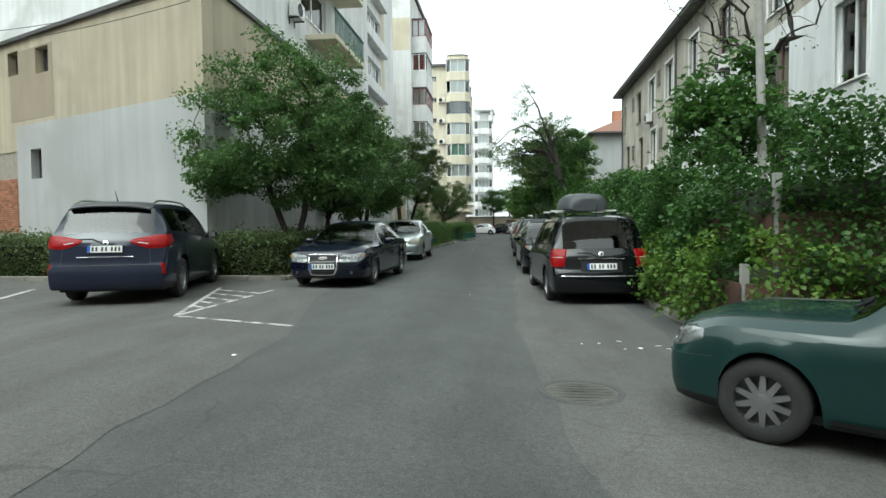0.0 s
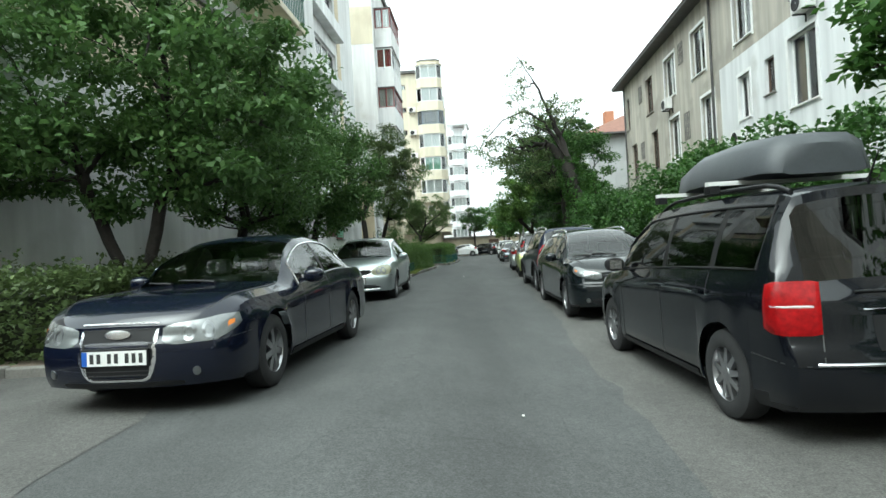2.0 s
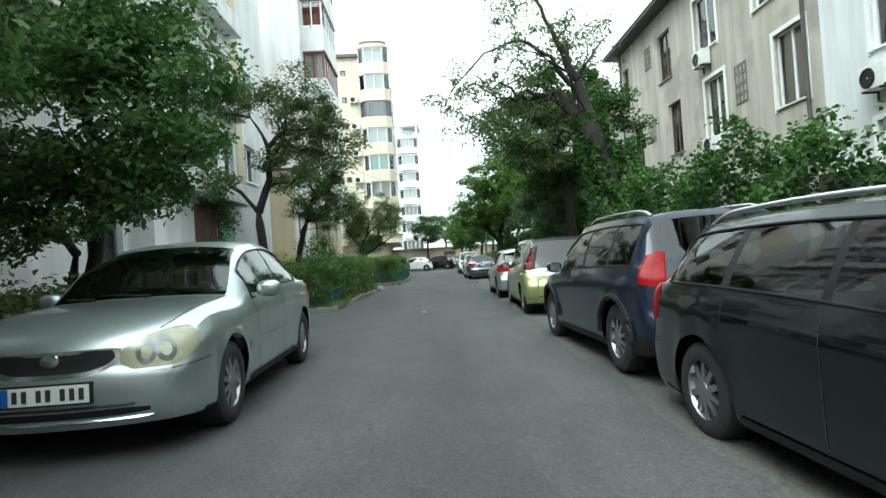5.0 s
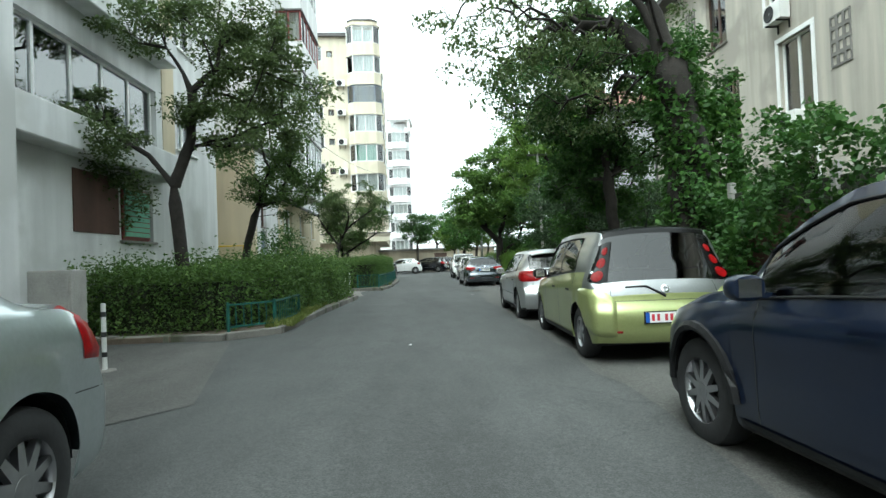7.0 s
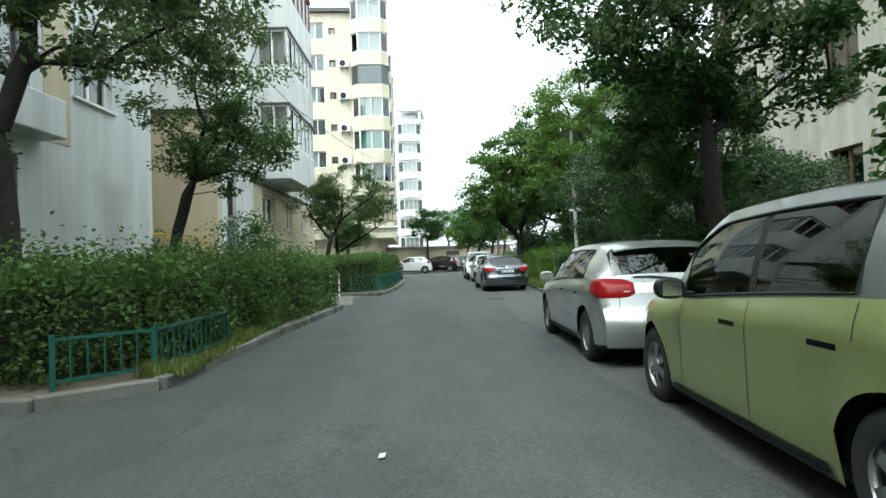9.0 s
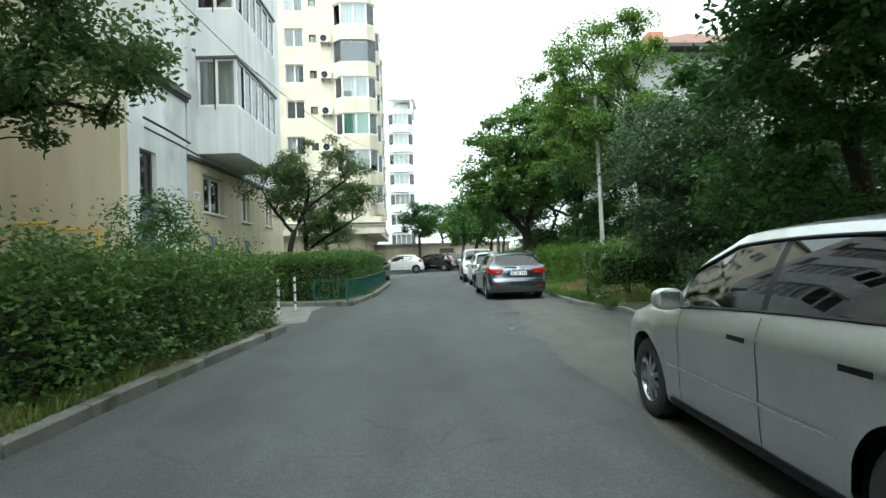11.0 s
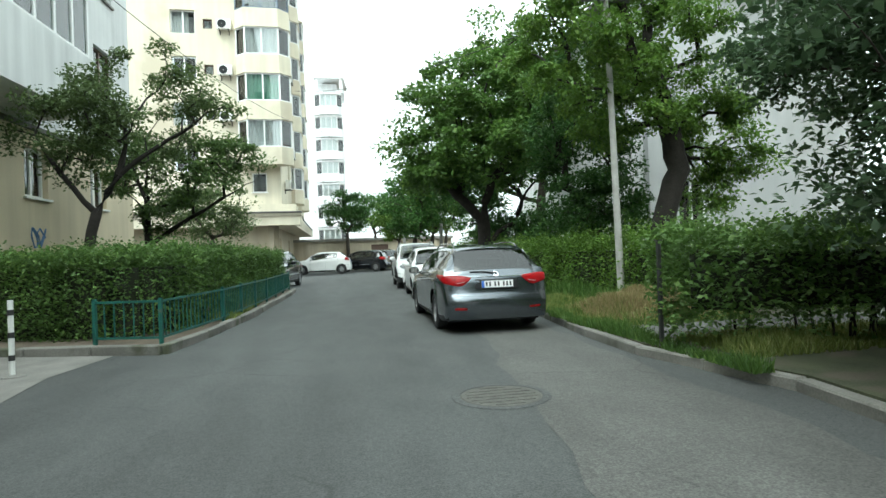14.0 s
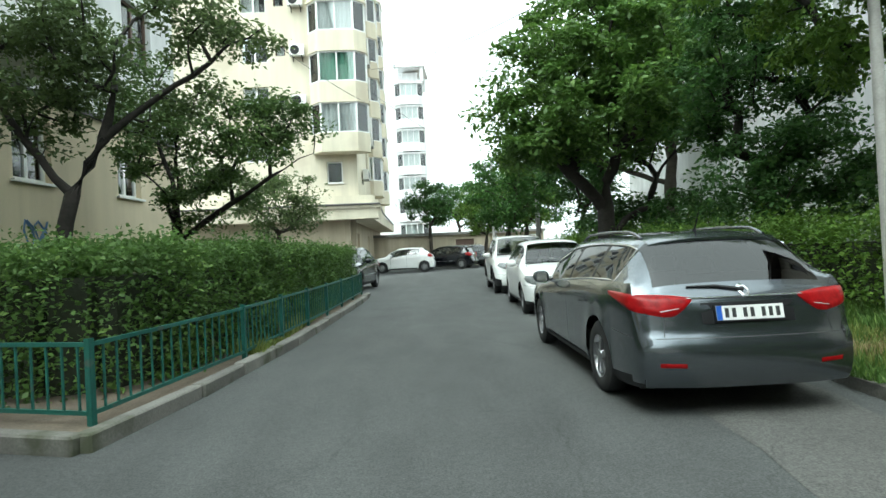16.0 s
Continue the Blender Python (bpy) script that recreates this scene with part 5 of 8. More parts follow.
for x, w, z0, z1 in ((1.15, 0.55, 1.6, 2.05), (1.95, 0.3, 1.6, 1.8), (4.4, 0.5, 1.55, 2.0)):
    bm = bmesh.new()
    pts = [m2 @ Vector((x + w * (0.5 + 0.45 * math.sin(k * 0.8)) + 0.025 * k, -0.004, z0 + (z1 - z0) * (0.5 + 0.5 * math.cos(k * 1.27)))) for k in range(17)]
    tube(bm, pts, 0.022, 4)
    part("graffiti", bm, GRAFFITI, b2, "blue graffiti scribble", base)
bm = bmesh.new()
tube(bm, [(-2.35, 56.6, 4.55), (-2.25, 57.8, 4.5), (-2.2, 59.0, 4.45)], 0.03, 8)
tube(bm, [(-2.2, 56.3, 4.25), (-2.1, 57.9, 4.2), (-2.05, 59.2, 4.15)], 0.025, 8)
part("wall_pipe", bm, CABLE, b2, "black pipes along the annex", base)


# gas pipe
def gas_pipe(pts, label):
    bm = bmesh.new()
    tube(bm, pts, 0.035, 8)
    return tagged(part("gas_pipe", bm, YELLOW, smooth=40), label, "pipe", "gas pipes")


# flush board panel; the recess's shade is in its dark brown
bm = bmesh.new()
box(bm, fx(44.9), -0.02, 1.95, fx(46.4), 0.0, 3.1, fm)
part("brown_panel", bm, WOOD_BROWN, b1, "red-brown boarded infill, recess shade put into its colour", Vector((-8, 34, 0)))
gas_pipe([(-4.6, 55.75, 2.15), (-3.95, 55.75, 2.15), (-3.95, 55.75, 2.0), (-2.95, 55.75, 2.0), (-2.95, 55.75, 0.0)], "yellow gas pipe fixed along the beige wall")
gas_pipe([(-3.75, 42.2, 4.9), (-3.65, 43.4, 4.9), (-3.6, 44.6, 1.75), (-3.15, 46.2, 1.75), (-3.1, 46.2, 0)], "yellow gas pipe on the white wall")

# Tower with a column of bay windows.
base = Vector((-2, 90, 0))
b3 = block("tower_block", "cream nine-storey tower block with stacked bay windows", base)
T0, T1 = (-13.0, 83.6), (1.35, 83.6)
tm = frame_of(T0, T1)
tl = 14.35
tw = []
for k in range(6):
    z = 5.2 + 2.55 * k
    tw += [(tl - 5.6, tl - 4.3, z + 0.9, z + 2.2), (tl - 3.9, tl - 3.4, z + 1.2, z + 1.75)]
bo = [(tl - 1.55, tl - 0.75, 4.9, 6.0)]
bm = bmesh.new()
wall(bm, tm, 0, tl, 4.2, 20.9, tw + bo)
part("gable_wall", bm, PLASTER_CREAM, b3, "cream plaster", base)
for o in tw:
    window(b3, base, tm, *o, lights=2 if o[1] - o[0] > 1 else 1, frame=PVC if o[1] - o[0] > 1 else WOOD_DARK, sill=False)
window(b3, base, tm, *bo[0], lights=1)
bm = bmesh.new()
wall(bm, tm @ Matrix.Translation((0, 0.5, 0)), 0, tl - 0.25, 0, 3.0)
part("ground_wall", bm, PLASTER_BEIGE, b3, "stained beige ground-floor wall", base)
bm = bmesh.new()
box(bm, -0.1, -0.45, 3.0, tl + 1.0, 0.6, 3.55, tm)
box(bm, -0.1, -0.55, 3.55, tl + 1.1, 0.6, 3.68, tm)
box(bm, -0.1, -0.3, 3.68, tl + 0.8, 0.6, 4.2, tm)
part("ledge", bm, PLASTER_CREAM, b3, "broad stepped ledge over the ground floor", base)
bm = bmesh.new()
tube(bm, [tm @ Vector((0, -0.6, 3.75)), tm @ Vector((tl + 1.1, -0.6, 3.72)), (2.2, 90, 3.7), (2.3, 103, 3.6)], 0.05, 8)
part("ledge_pipe", bm, ROOF_DARK, b3, "dark pipe along the ledge", base)
S0, S1 = (1.35, 83.6), (1.6, 104.0)
sm3 = frame_of(S0, S1)
sl = (Vector(S1) - Vector(S0)).length
so = []
for k in range(6):
    z = 5.2 + 2.55 * k
    so += [(x, x + 1.3, z + 0.9, z + 2.2) for x in (4.6, 10.8, 17.0)]
bm = bmesh.new()
wall(bm, sm3, 0.31, sl, 4.2, 20.9, so)
part("street_wall", bm, PLASTER_CREAM, b3, "cream plaster", base)
for o in so:
    window(b3, base, sm3, *o, lights=2, sill=False)
bm = bmesh.new()
wall(bm, sm3 @ Matrix.Translation((0, 0.5, 0)), 0.2, sl, 0, 3.0, [(x, x + 1.2, 0.1, 2.4) for x in (3, 9, 15)])
part("ground_wall", bm, PLASTER_BEIGE, b3, "", base)
bm = bmesh.new()
box(bm, 0.45, -0.7, 3.0, sl, 0.5, 3.6, sm3)
part("ledge", bm, PLASTER_CREAM, b3, "", base)
bm = bmesh.new()
prism(bm, [(-13.2, 83.3), (1.6, 83.3), (1.8, 104.2), (-13, 104.2)], 20.9, 21.2)
part("roof", bm, ROOF_DARK, b3, "", base)


def bay(parent, base, m, x0, x1, dp, z, ch, glass_curtain, frame, body):
    """One storey of a chamfered bay: parapet below, glazing above, thin top slab."""
    pts = [(x0, 0), (x0, -dp + ch), (x0 + ch, -dp), (x1 - ch, -dp), (x1, -dp + ch), (x1, 0)]
    bm = bmesh.new()
    out = [((m @ Vector((x, y, 0))).x, (m @ Vector((x, y, 0))).y) for x, y in pts]
    prism(bm, out, z, z + 0.95)
    bayp = part("bay", bm, body, parent, "", base)
    bm = bmesh.new()
    top = [((m @ Vector((x + (0.05 if x > (x0 + x1) / 2 else -0.05), y - 0.05 if y < 0 else y, 0))).xy) for x, y in pts]
    prism(bm, [tuple(t) for t in top], z + 2.45, z + 2.55)
    part("bay_top", bm, body, bayp, "", base)
    for (xa, ya), (xb, yb) in zip(pts, pts[1:]):
        a, b = m @ Vector((xa, ya, 0)), m @ Vector((xb, yb, 0))
        w = (b - a).length
        fm_ = frame_of((a.x, a.y), (b.x, b.y))
        window(bayp, base, fm_, 0.0, w, z + 0.95, z + 2.45, frame=frame, lights=max(1, round(w / 0.75)), sill=False, deep=0.01, curtain=glass_curtain)
    return bayp


for k in range(6):
    z = 6.35 + 2.55 * k
    bay(b3, base, tm, tl - 2.15, tl + 0.75, 0.95, z, 0.55, (CURTAIN, CURTAIN_GREEN, CURTAIN, None, CURTAIN, CURTAIN, CURTAIN, CURTAIN)[k], PVC if k != 3 else STEEL_BLUE, PLASTER_CREAM)
for k in range(6):
    z = 4.9 + 2.55 * k
    for xs in (7.0, 13.2):
        bay(b3, base, sm3, xs, xs + 2.6, 0.75, z, 0.5, None if (k + int(xs)) % 3 == 0 else CURTAIN, PVC, PLASTER_CREAM)
for k, xx in ((0, 2.4), (1, 2.7), (2, 2.4), (3, 2.8), (1, 6.4), (3, 6.4), (4, 2.5), (5, 2.6)):
    conditioner(sm3, xx, 5.3 + 2.55 * k)
for k in range(1, 5):
    conditioner(tm, tl - 2.75, 6.3 + 2.55 * k, w=0.75)

# crown over the corner bays
bm = bmesh.new()
crown = [(tl - 2.0, 0.3), (tl - 2.0, -0.4), (tl - 1.5, -0.85), (tl + 0.1, -0.85), (tl + 0.6, -0.4), (tl + 0.6, 0.3)]
prism(bm, [tuple((tm @ Vector((x, y, 0))).xy) for x, y in crown], 21.2, 22.0)
part("crown", bm, PLASTER_CREAM, b3, "", base)
bm = bmesh.new()
prism(bm, [tuple((tm @ Vector((x * 1.0, y - 0.08, 0))).xy) for x, y in crown], 22.0, 22.1)
part("crown_coping", bm, ROOF_DARK, b3, "", base)

# Far tower.
base = Vector((4, 126, 0))
b4 = block("tower_block", "pale far tower block with rounded balconies", base)
q0, q1 = (-6.0, 121.5), (3.6, 121.5)
qm = frame_of(q0, q1)
bm = bmesh.new()
prism(bm, [(-6, 121.5), (4.8, 121.5), (6.4, 140), (-6, 140)], 0, 21.2)
part("wall", bm, PLASTER_LIGHT, b4, "pale plaster", base)
bm = bmesh.new()
prism(bm, [(2.4, 120.6), (6.0, 120.6), (6.6, 126), (2.4, 126)], 22.9, 23.2)
part("roof_canopy", bm, PLASTER_LIGHT, b4, "", base)
bm = bmesh.new()
for x, y in ((2.7, 121), (5.7, 121), (6.0, 125.5), (2.7, 125.5)):
    box(bm, x - 0.2, y - 0.2, 21.2, x + 0.2, y + 0.2, 22.9)
box(bm, 3.4, 122, 21.2, 5.2, 125, 22.6)
part("roof_hut", bm, PLASTER_LIGHT, b4, "", base)
qm = frame_of((2.2, 121.5), (4.8, 121.5))
for k in range(7):
    z = 2.0 + 2.75 * k
    bay(b4, base, qm, 0.2, 3.6, 1.0, z, 0.7, CURTAIN, PVC, PLASTER_LIGHT)

# End wall with garages across the road.
base = Vector((4, 97, 0))
b5 = block("yard_wall", "stained beige concrete wall with a gate across the end", base, "wall")
em = frame_of((-1.0, 97.0), (14, 97.4))
bm = bmesh.new()
wall(bm, em, 0, 15, 0, 2.35, [(8.2, 9.6, 0.0, 2.0)])
part("wall", bm, PLASTER_BEIGE, b5, "", base)
bm = bmesh.new()
box(bm, -0.1, -0.25, 2.35, 15.1, 0.6, 2.55, em)
part("coping", bm, CONCRETE, b5, "", base)
bm = bmesh.new()
box(bm, 8.2, 0.1, 0.02, 9.6, 0.15, 2.0, em)
part("gate", bm, WOOD_DARK, b5, "dark metal gate", base)
for x in (3.0, 6.2, 11.0, 13.4):
    bm = bmesh.new()
    box(bm, x, -0.12, 0, x + 0.3, 0, 2.35, em)
    part("pilaster", bm, PLASTER_BEIGE, b5, "", base)

# ---- buildings on the right of the road ----
base = Vector((18, 36, 0))
b6 = block("apartment_house", "three-storey grey and white rendered house with an overhanging eave", base)
R0, R1 = (14.5, 58.8), (11.6, 9.9)
hm = frame_of(R0, R1)
hl = (Vector(R1) - Vector(R0)).length
hx = lambda y: (58.8 - y) / (58.8 - 9.9) * hl
up = [(58.3, 57.5, 0), (53.7, 52.4, 0), (50.2, 48.6, 1), (46.3, 44.7, 1), (41.9, 40.5, 1), (37.9, 36.4, 0), (33.2, 31.6, 1), (29.0, 27.6, 1), (24.5, 23, 1), (20, 18.5, 1), (15.5, 14, 1)]
mid = [(57.4, 56.1, 0), (53.0, 51.8, 0), (49.7, 48.3, 1), (45.4, 44.0, 1), (41.75, 40.85, 1), (38.2, 36.7, 1), (33.2, 31.7, 0), (29.1, 27.7, 1), (24.5, 23, 1), (20, 18.5, 1), (15.5, 14, 1)]
wins = [(hx(a), hx(b), 8.25, 10.3, w) for a, b, w in up] + [(hx(a), hx(b), 5.35 if a == 41.75 else 4.95, 6.95 if a == 41.75 else 7.1, w) for a, b, w in mid] + [(hx(a), hx(b), 1.7, 3.7, w) for a, b, w in mid]
wins.append((hx(39.75), hx(39.1), 5.75, 6.95, 2))
split = hx(43.4)
gl = [w[:4] for w in wins if w[1] < split]
wl = [w[:4] for w in wins if w[0] > split]
bm = bmesh.new()
wall(bm, hm, 0, split, 0, 11.25, gl)
part("grey_wall", bm, PLASTER_GREY, b6, "grey stained render", base)
bm = bmesh.new()
wall(bm, hm, split, hl, 0, 7.75, wl, 0.305)
part("white_wall", bm, PLASTER_LIGHT, b6, "white painted render", base)
bm = bmesh.new()
wall(bm, hm, split, hl, 7.75, 11.25, wl, 0.3)
part("upper_wall", bm, PLASTER_GREY, b6, "grey stained render", base)
for i, w in enumerate(wins):
    fr = PVC if w[4] == 1 else WOOD_DARK
    if w[4] == 1:
        bm = bmesh.new()
        f = 0.13
        for q in ((w[0] - f, w[2] - f, w[0], w[3] + f), (w[1], w[2] - f, w[1] + f, w[3] + f), (w[0], w[3], w[1], w[3] + f)):
            box(bm, q[0], -0.025, q[1], q[2], 0.05, q[3], hm)
        part("window_surround", bm, PVC, b6, "white painted surround", base)
    window(b6, base, hm, *w[:4], frame=fr, lights=2 if w[4] < 2 else 1, curtain=CURTAIN if i % 3 == 0 else None, half=0.5)
for ya, yb, za, zb in ((48.0, 47.35, 9.4, 10.4), (47.6, 46.9, 5.65, 6.95), (55.2, 54.5, 9.3, 10.3), (55.2, 54.5, 5.9, 6.9)):
    lattice(b6, base, hm, hx(ya), hx(yb), za, zb)
bm = bmesh.new()
prism(bm, [tuple((hm @ Vector(c)).xy) for c in ((-0.6, -0.65, 0), (hl + 0.5, -0.65, 0), (hl + 0.5, 11.5, 0), (-0.6, 11.5, 0))], 11.25, 11.4)
part("eave", bm, ROOF_DARK, b6, "dark boarded eave", base)
bm = bmesh.new()
c = [hm @ Vector(v) for v in ((-0.65, -0.7, 11.4), (hl + 0.5, -0.7, 11.4), (hl + 0.5, 11.6, 11.4), (-0.65, 11.6, 11.4), (4.5, 5.5, 13.2), (hl - 4.5, 5.5, 13.2))]
v = [bm.verts.new(p) for p in c]
for f in ((0, 1, 5, 4), (1, 2, 5), (2, 3, 4, 5), (3, 0, 4), (3, 2, 1, 0)):
    bm.faces.new([v[i] for i in f])
part("roof", bm, TILE_RED, b6, "low red tile roof", base)
for y in (58.4, 43.9):
    bm = bmesh.new()
    o = hm @ Vector((hx(y), -0.1, 0))
    tube(bm, [(o.x, o.y, 0.1), (o.x, o.y, 11.2)], 0.055, 8)
    part("downpipe", bm, ROOF_DARK, b6, "dark downpipe", base)
bm = bmesh.new()
wall(bm, frame_of((26, 58.9), (14.5, 58.9)), 0.3, 11.2, 0, 11.25)
part("end_wall", bm, PLASTER_GREY, b6, "", base)
# near-black sheet behind the windows, painted as the house's unlit inside
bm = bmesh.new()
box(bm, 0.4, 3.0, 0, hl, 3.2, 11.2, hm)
part("inner_wall", bm, HOLLOW_SHADE, b6, "", base)
for y, z in ((49.4, 7.6), (49.0, 4.36), (41.4, 4.35), (28.4, 7.4), (24, 4.4), (36.9, 7.5)):
    conditioner(hm, hx(y), z)

base = Vector((18, 74, 0))
b7 = block("house", "white rendered house with a red tile roof behind trees", base, "house")
k0, k1 = (13.9, 66.5), (22.0, 66.5)
km = frame_of(k0, k1)
bm = bmesh.new()
wall(bm, km, 0, 8.1, 0, 9.6, [(1.0, 2.0, 1.6, 3.2)])
part("end_wall", bm, PLASTER_OFF, b7, "white plaster", base)
window(b7, base, km, 1.0, 2.0, 1.6, 3.2, lights=2)
lm = frame_of((14.9, 82.0), k0)
bm = bmesh.new()
lo = [(x, x + 1.1, z, z + 1.5) for x in (3, 7, 11) for z in (1.6, 5.0)]
wall(bm, lm, 0, 15.2, 0, 9.6, lo)
part("street_wall", bm, PLASTER_WHITE, b7, "white plaster", base)
for o in lo:
    window(b7, base, lm, *o, lights=2)
bm = bmesh.new()
v = [bm.verts.new(p) for p in ((13.3, 65.9, 9.75), (22.6, 65.9, 9.75), (22.6, 82.5, 9.75), (14.3, 82.5, 9.75), (18.0, 70.5, 12.0), (18.4, 78, 12.0))]
for f in ((0, 1, 4), (1, 2, 5, 4), (2, 3, 5), (3, 0, 4, 5), (3, 2, 1, 0)):
    bm.faces.new([v[i] for i in f])
part("roof", bm, TILE_RED, b7, "red clay tile roof", base)
bm = bmesh.new()
box(bm, 17.0, 72.5, 10.6, 17.8, 73.4, 12.9)
part("chimney", bm, BRICK, b7, "brick chimney", base)
bm = bmesh.new()
prism(bm, [(13.2, 65.8), (22.7, 65.8), (22.7, 82.6), (14.2, 82.6)], 9.6, 9.74)
part("eave", bm, ROOF_DARK, b7, "dark boarded eave", base)

# Unseen plain walls added behind the camera: they close the place and block sky light.
for i, (a, b, h) in enumerate((((-34, -6), (34, -6), 24.0), ((-30, 40), (-30, -6), 14.0), ((30, -6), (30, 12), 14.0))):
    bm = bmesh.new()
    wall(bm, frame_of(b, a), 0, (Vector(a) - Vector(b)).length, -0.05, h)
    tagged(part("wall_%d" % (i + 1), bm, PLASTER_GREY), "unseen plain grey wall added to block sky light and reflections", "wall", kind="structure")


# ---- parked cars ----
SILVER_DULL = car_paint("dull_silver_paint", (0.28, 0.29, 0.29), 0.8, 0.4)
NAVY = car_paint("navy_paint", (0.008, 0.013, 0.030), 0.0, 0.28)
NIGHT = car_paint("midnight_blue_paint", (0.0035, 0.0055, 0.015), 0.0, 0.25)
SILVER = car_paint("silver_paint", (0.50, 0.55, 0.56), 0.85, 0.32)
SILVER_GOLF = car_paint("bright_silver_paint", (0.56, 0.57, 0.58), 0.85, 0.32)
BLACK = car_paint("black_paint", (0.003, 0.0038, 0.006), 0.0, 0.25)
ANTHRACITE = car_paint("anthracite_paint", (0.005, 0.0075, 0.009), 0.0, 0.25)
GREYMET = car_paint("grey_metallic_paint", (0.14, 0.155, 0.172), 0.9, 0.22)
WHITE = car_paint("white_paint", (0.75, 0.75, 0.74), 0.0, 0.3)
LIME = car_paint("lime_paint", (0.37, 0.41, 0.17), 0.6, 0.35)
TEAL = car_paint("dark_teal_paint", (0.004, 0.026, 0.025))

kia = spec(4.69, 1.885, 1.74, 2.70, 0.92, 1.15, 1.95, 4.22, 4.60, 1.10, 1.06, 1.12, 0.365, [(1.45, 2.35), (2.43, 3.3), (3.38, 4.1)], clear=0.22, rails=True, tail_lamp=[(0.36, 1.03, 1.06), (0.45, 0.98, 1.09), (0.75, 0.92, 1.12), (1.05, 0.94, 1.15), (1.3, 1.02, 1.15)], tail_inner=[([(0.45, 1.0, 1.05), (0.72, 0.96, 1.03)], LAMP_GREY)], plate_r=0.92, spoiler=True, bump_r=0.66, reflector=[[(0.86, 0.5, 0.68), (0.94, 0.5, 0.68)]], roof_w=0.7, rise=0.12, blunt=0.03, valance=0.16, strips=[(0.42, 0.79, 0.008, False, CHROME, "chrome_strip")])
car("dark blue SUV with roof rails parked facing the building", pose(-3.75, 24.2, 0, 0, 0, 14) @ Matrix.Scale(1.03, 4), NAVY, kia, tint_rear=True)
audi = spec(4.586, 1.772, 1.427, 2.648, 0.92, 1.35, 2.12, 3.22, 3.92, 0.93, 0.90, 0.99, 0.325, [(1.66, 2.5), (2.56, 3.48)], boot=True, grille=[(0, 0.29, 0.70), (0.18, 0.29, 0.70), (0.25, 0.32, 0.70), (0.30, 0.45, 0.695)], plate_f=0.46, chrome_line=True, frame_t=0.016, head=[(0.345, 0.575, 0.665), (0.42, 0.54, 0.69), (0.75, 0.55, 0.715), (0.98, 0.61, 0.735), (1.07, 0.66, 0.735)], nose=0.76, amber=True, antenna=False, badge_f=(0.63, 0.11, 0.035), fog=(0.62, 0.33, 0.045), tail_lamp=[(0.42, 0.74, 0.86), (0.6, 0.70, 0.88), (0.72, 0.71, 0.88), (0.82, 0.75, 0.87)], intake=[(0.0, 0.225, 0.26), (0.4, 0.225, 0.27), (0.5, 0.235, 0.26)], valance=0.03, spokes=7)
car("dark navy saloon with a chrome-framed grille parked nose out", pose(0.0, 26.66, 0, 0, 0, 175), NIGHT, audi)
corolla = spec(4.12, 1.71, 1.47, 2.5, 0.84, 1.15, 1.92, 3.02, 3.56, 0.97, 0.92, 1.02, 0.31, [(1.5, 2.38), (2.44, 3.14)], boot=True, grille=[(0, 0.56, 0.70), (0.22, 0.565, 0.70), (0.33, 0.60, 0.70), (0.39, 0.65, 0.695)], frame_t=0.01, plate_f=0.46, head=[(0.40, 0.61, 0.70), (0.5, 0.57, 0.755), (0.72, 0.57, 0.785), (0.92, 0.60, 0.80), (1.02, 0.67, 0.80)], nose=0.78, clear=0.20, valance=0.03, tail_lamp=[(0.55, 0.74, 0.96), (0.8, 0.72, 0.98), (1.05, 0.74, 0.97)], strip=True, strip_mat=SILVER, badge_f=(0.655, 0.06, 0.04), strips=[(0.62, 0.275, 0.009, True, CHROME, "chrome_strip"), (0.5, 0.365, 0.008, True, TRIM, "dark_strip")], intake=[(0, 0.30, 0.345), (0.4, 0.30, 0.345), (0.6, 0.31, 0.335)], lamp_mat=LAMP_WARM)
car("silver saloon with pale headlights parked nose out", pose(0.11, 35.39, 0, 0, 0, 178) @ Matrix.Scale(1.05, 4), SILVER, corolla)
touran = spec(4.39, 1.794, 1.64, 2.68, 0.86, 0.98, 1.75, 4.08, 4.31, 1.04, 1.0, 0.98, 0.32, [(1.3, 2.4), (2.48, 3.32), (3.4, 3.96)], rails=True, tail_lamp=[(0.68, 0.70, 1.0), (0.76, 0.69, 1.01), (0.95, 0.69, 1.01), (1.03, 0.72, 0.99)], tail_inner=[([(0.70, 0.835, 0.885), (1.0, 0.835, 0.885)], LAMP_GREY)], plate_r=0.70, bump_r=0.52, roof_w=0.72, rail_mat=TRIM, blunt=0.03, mirror=TRIM, lean=0.10, strips=[(0.72, 0.53, 0.010, False, CHROME, "chrome_strip"), (0.40, 0.835, 0.006, False, CHROME, "chrome_strip")], grip=(0.60, 0.80), rear_m=0.02, badge_r=0.92, spokes=9)
vw = car("black people carrier with a roof box on its bars", pose(5.3, 25.95, 0, 0, 0, 1) @ Matrix.Scale(1.06, 4), BLACK, touran, tint_rear=True)
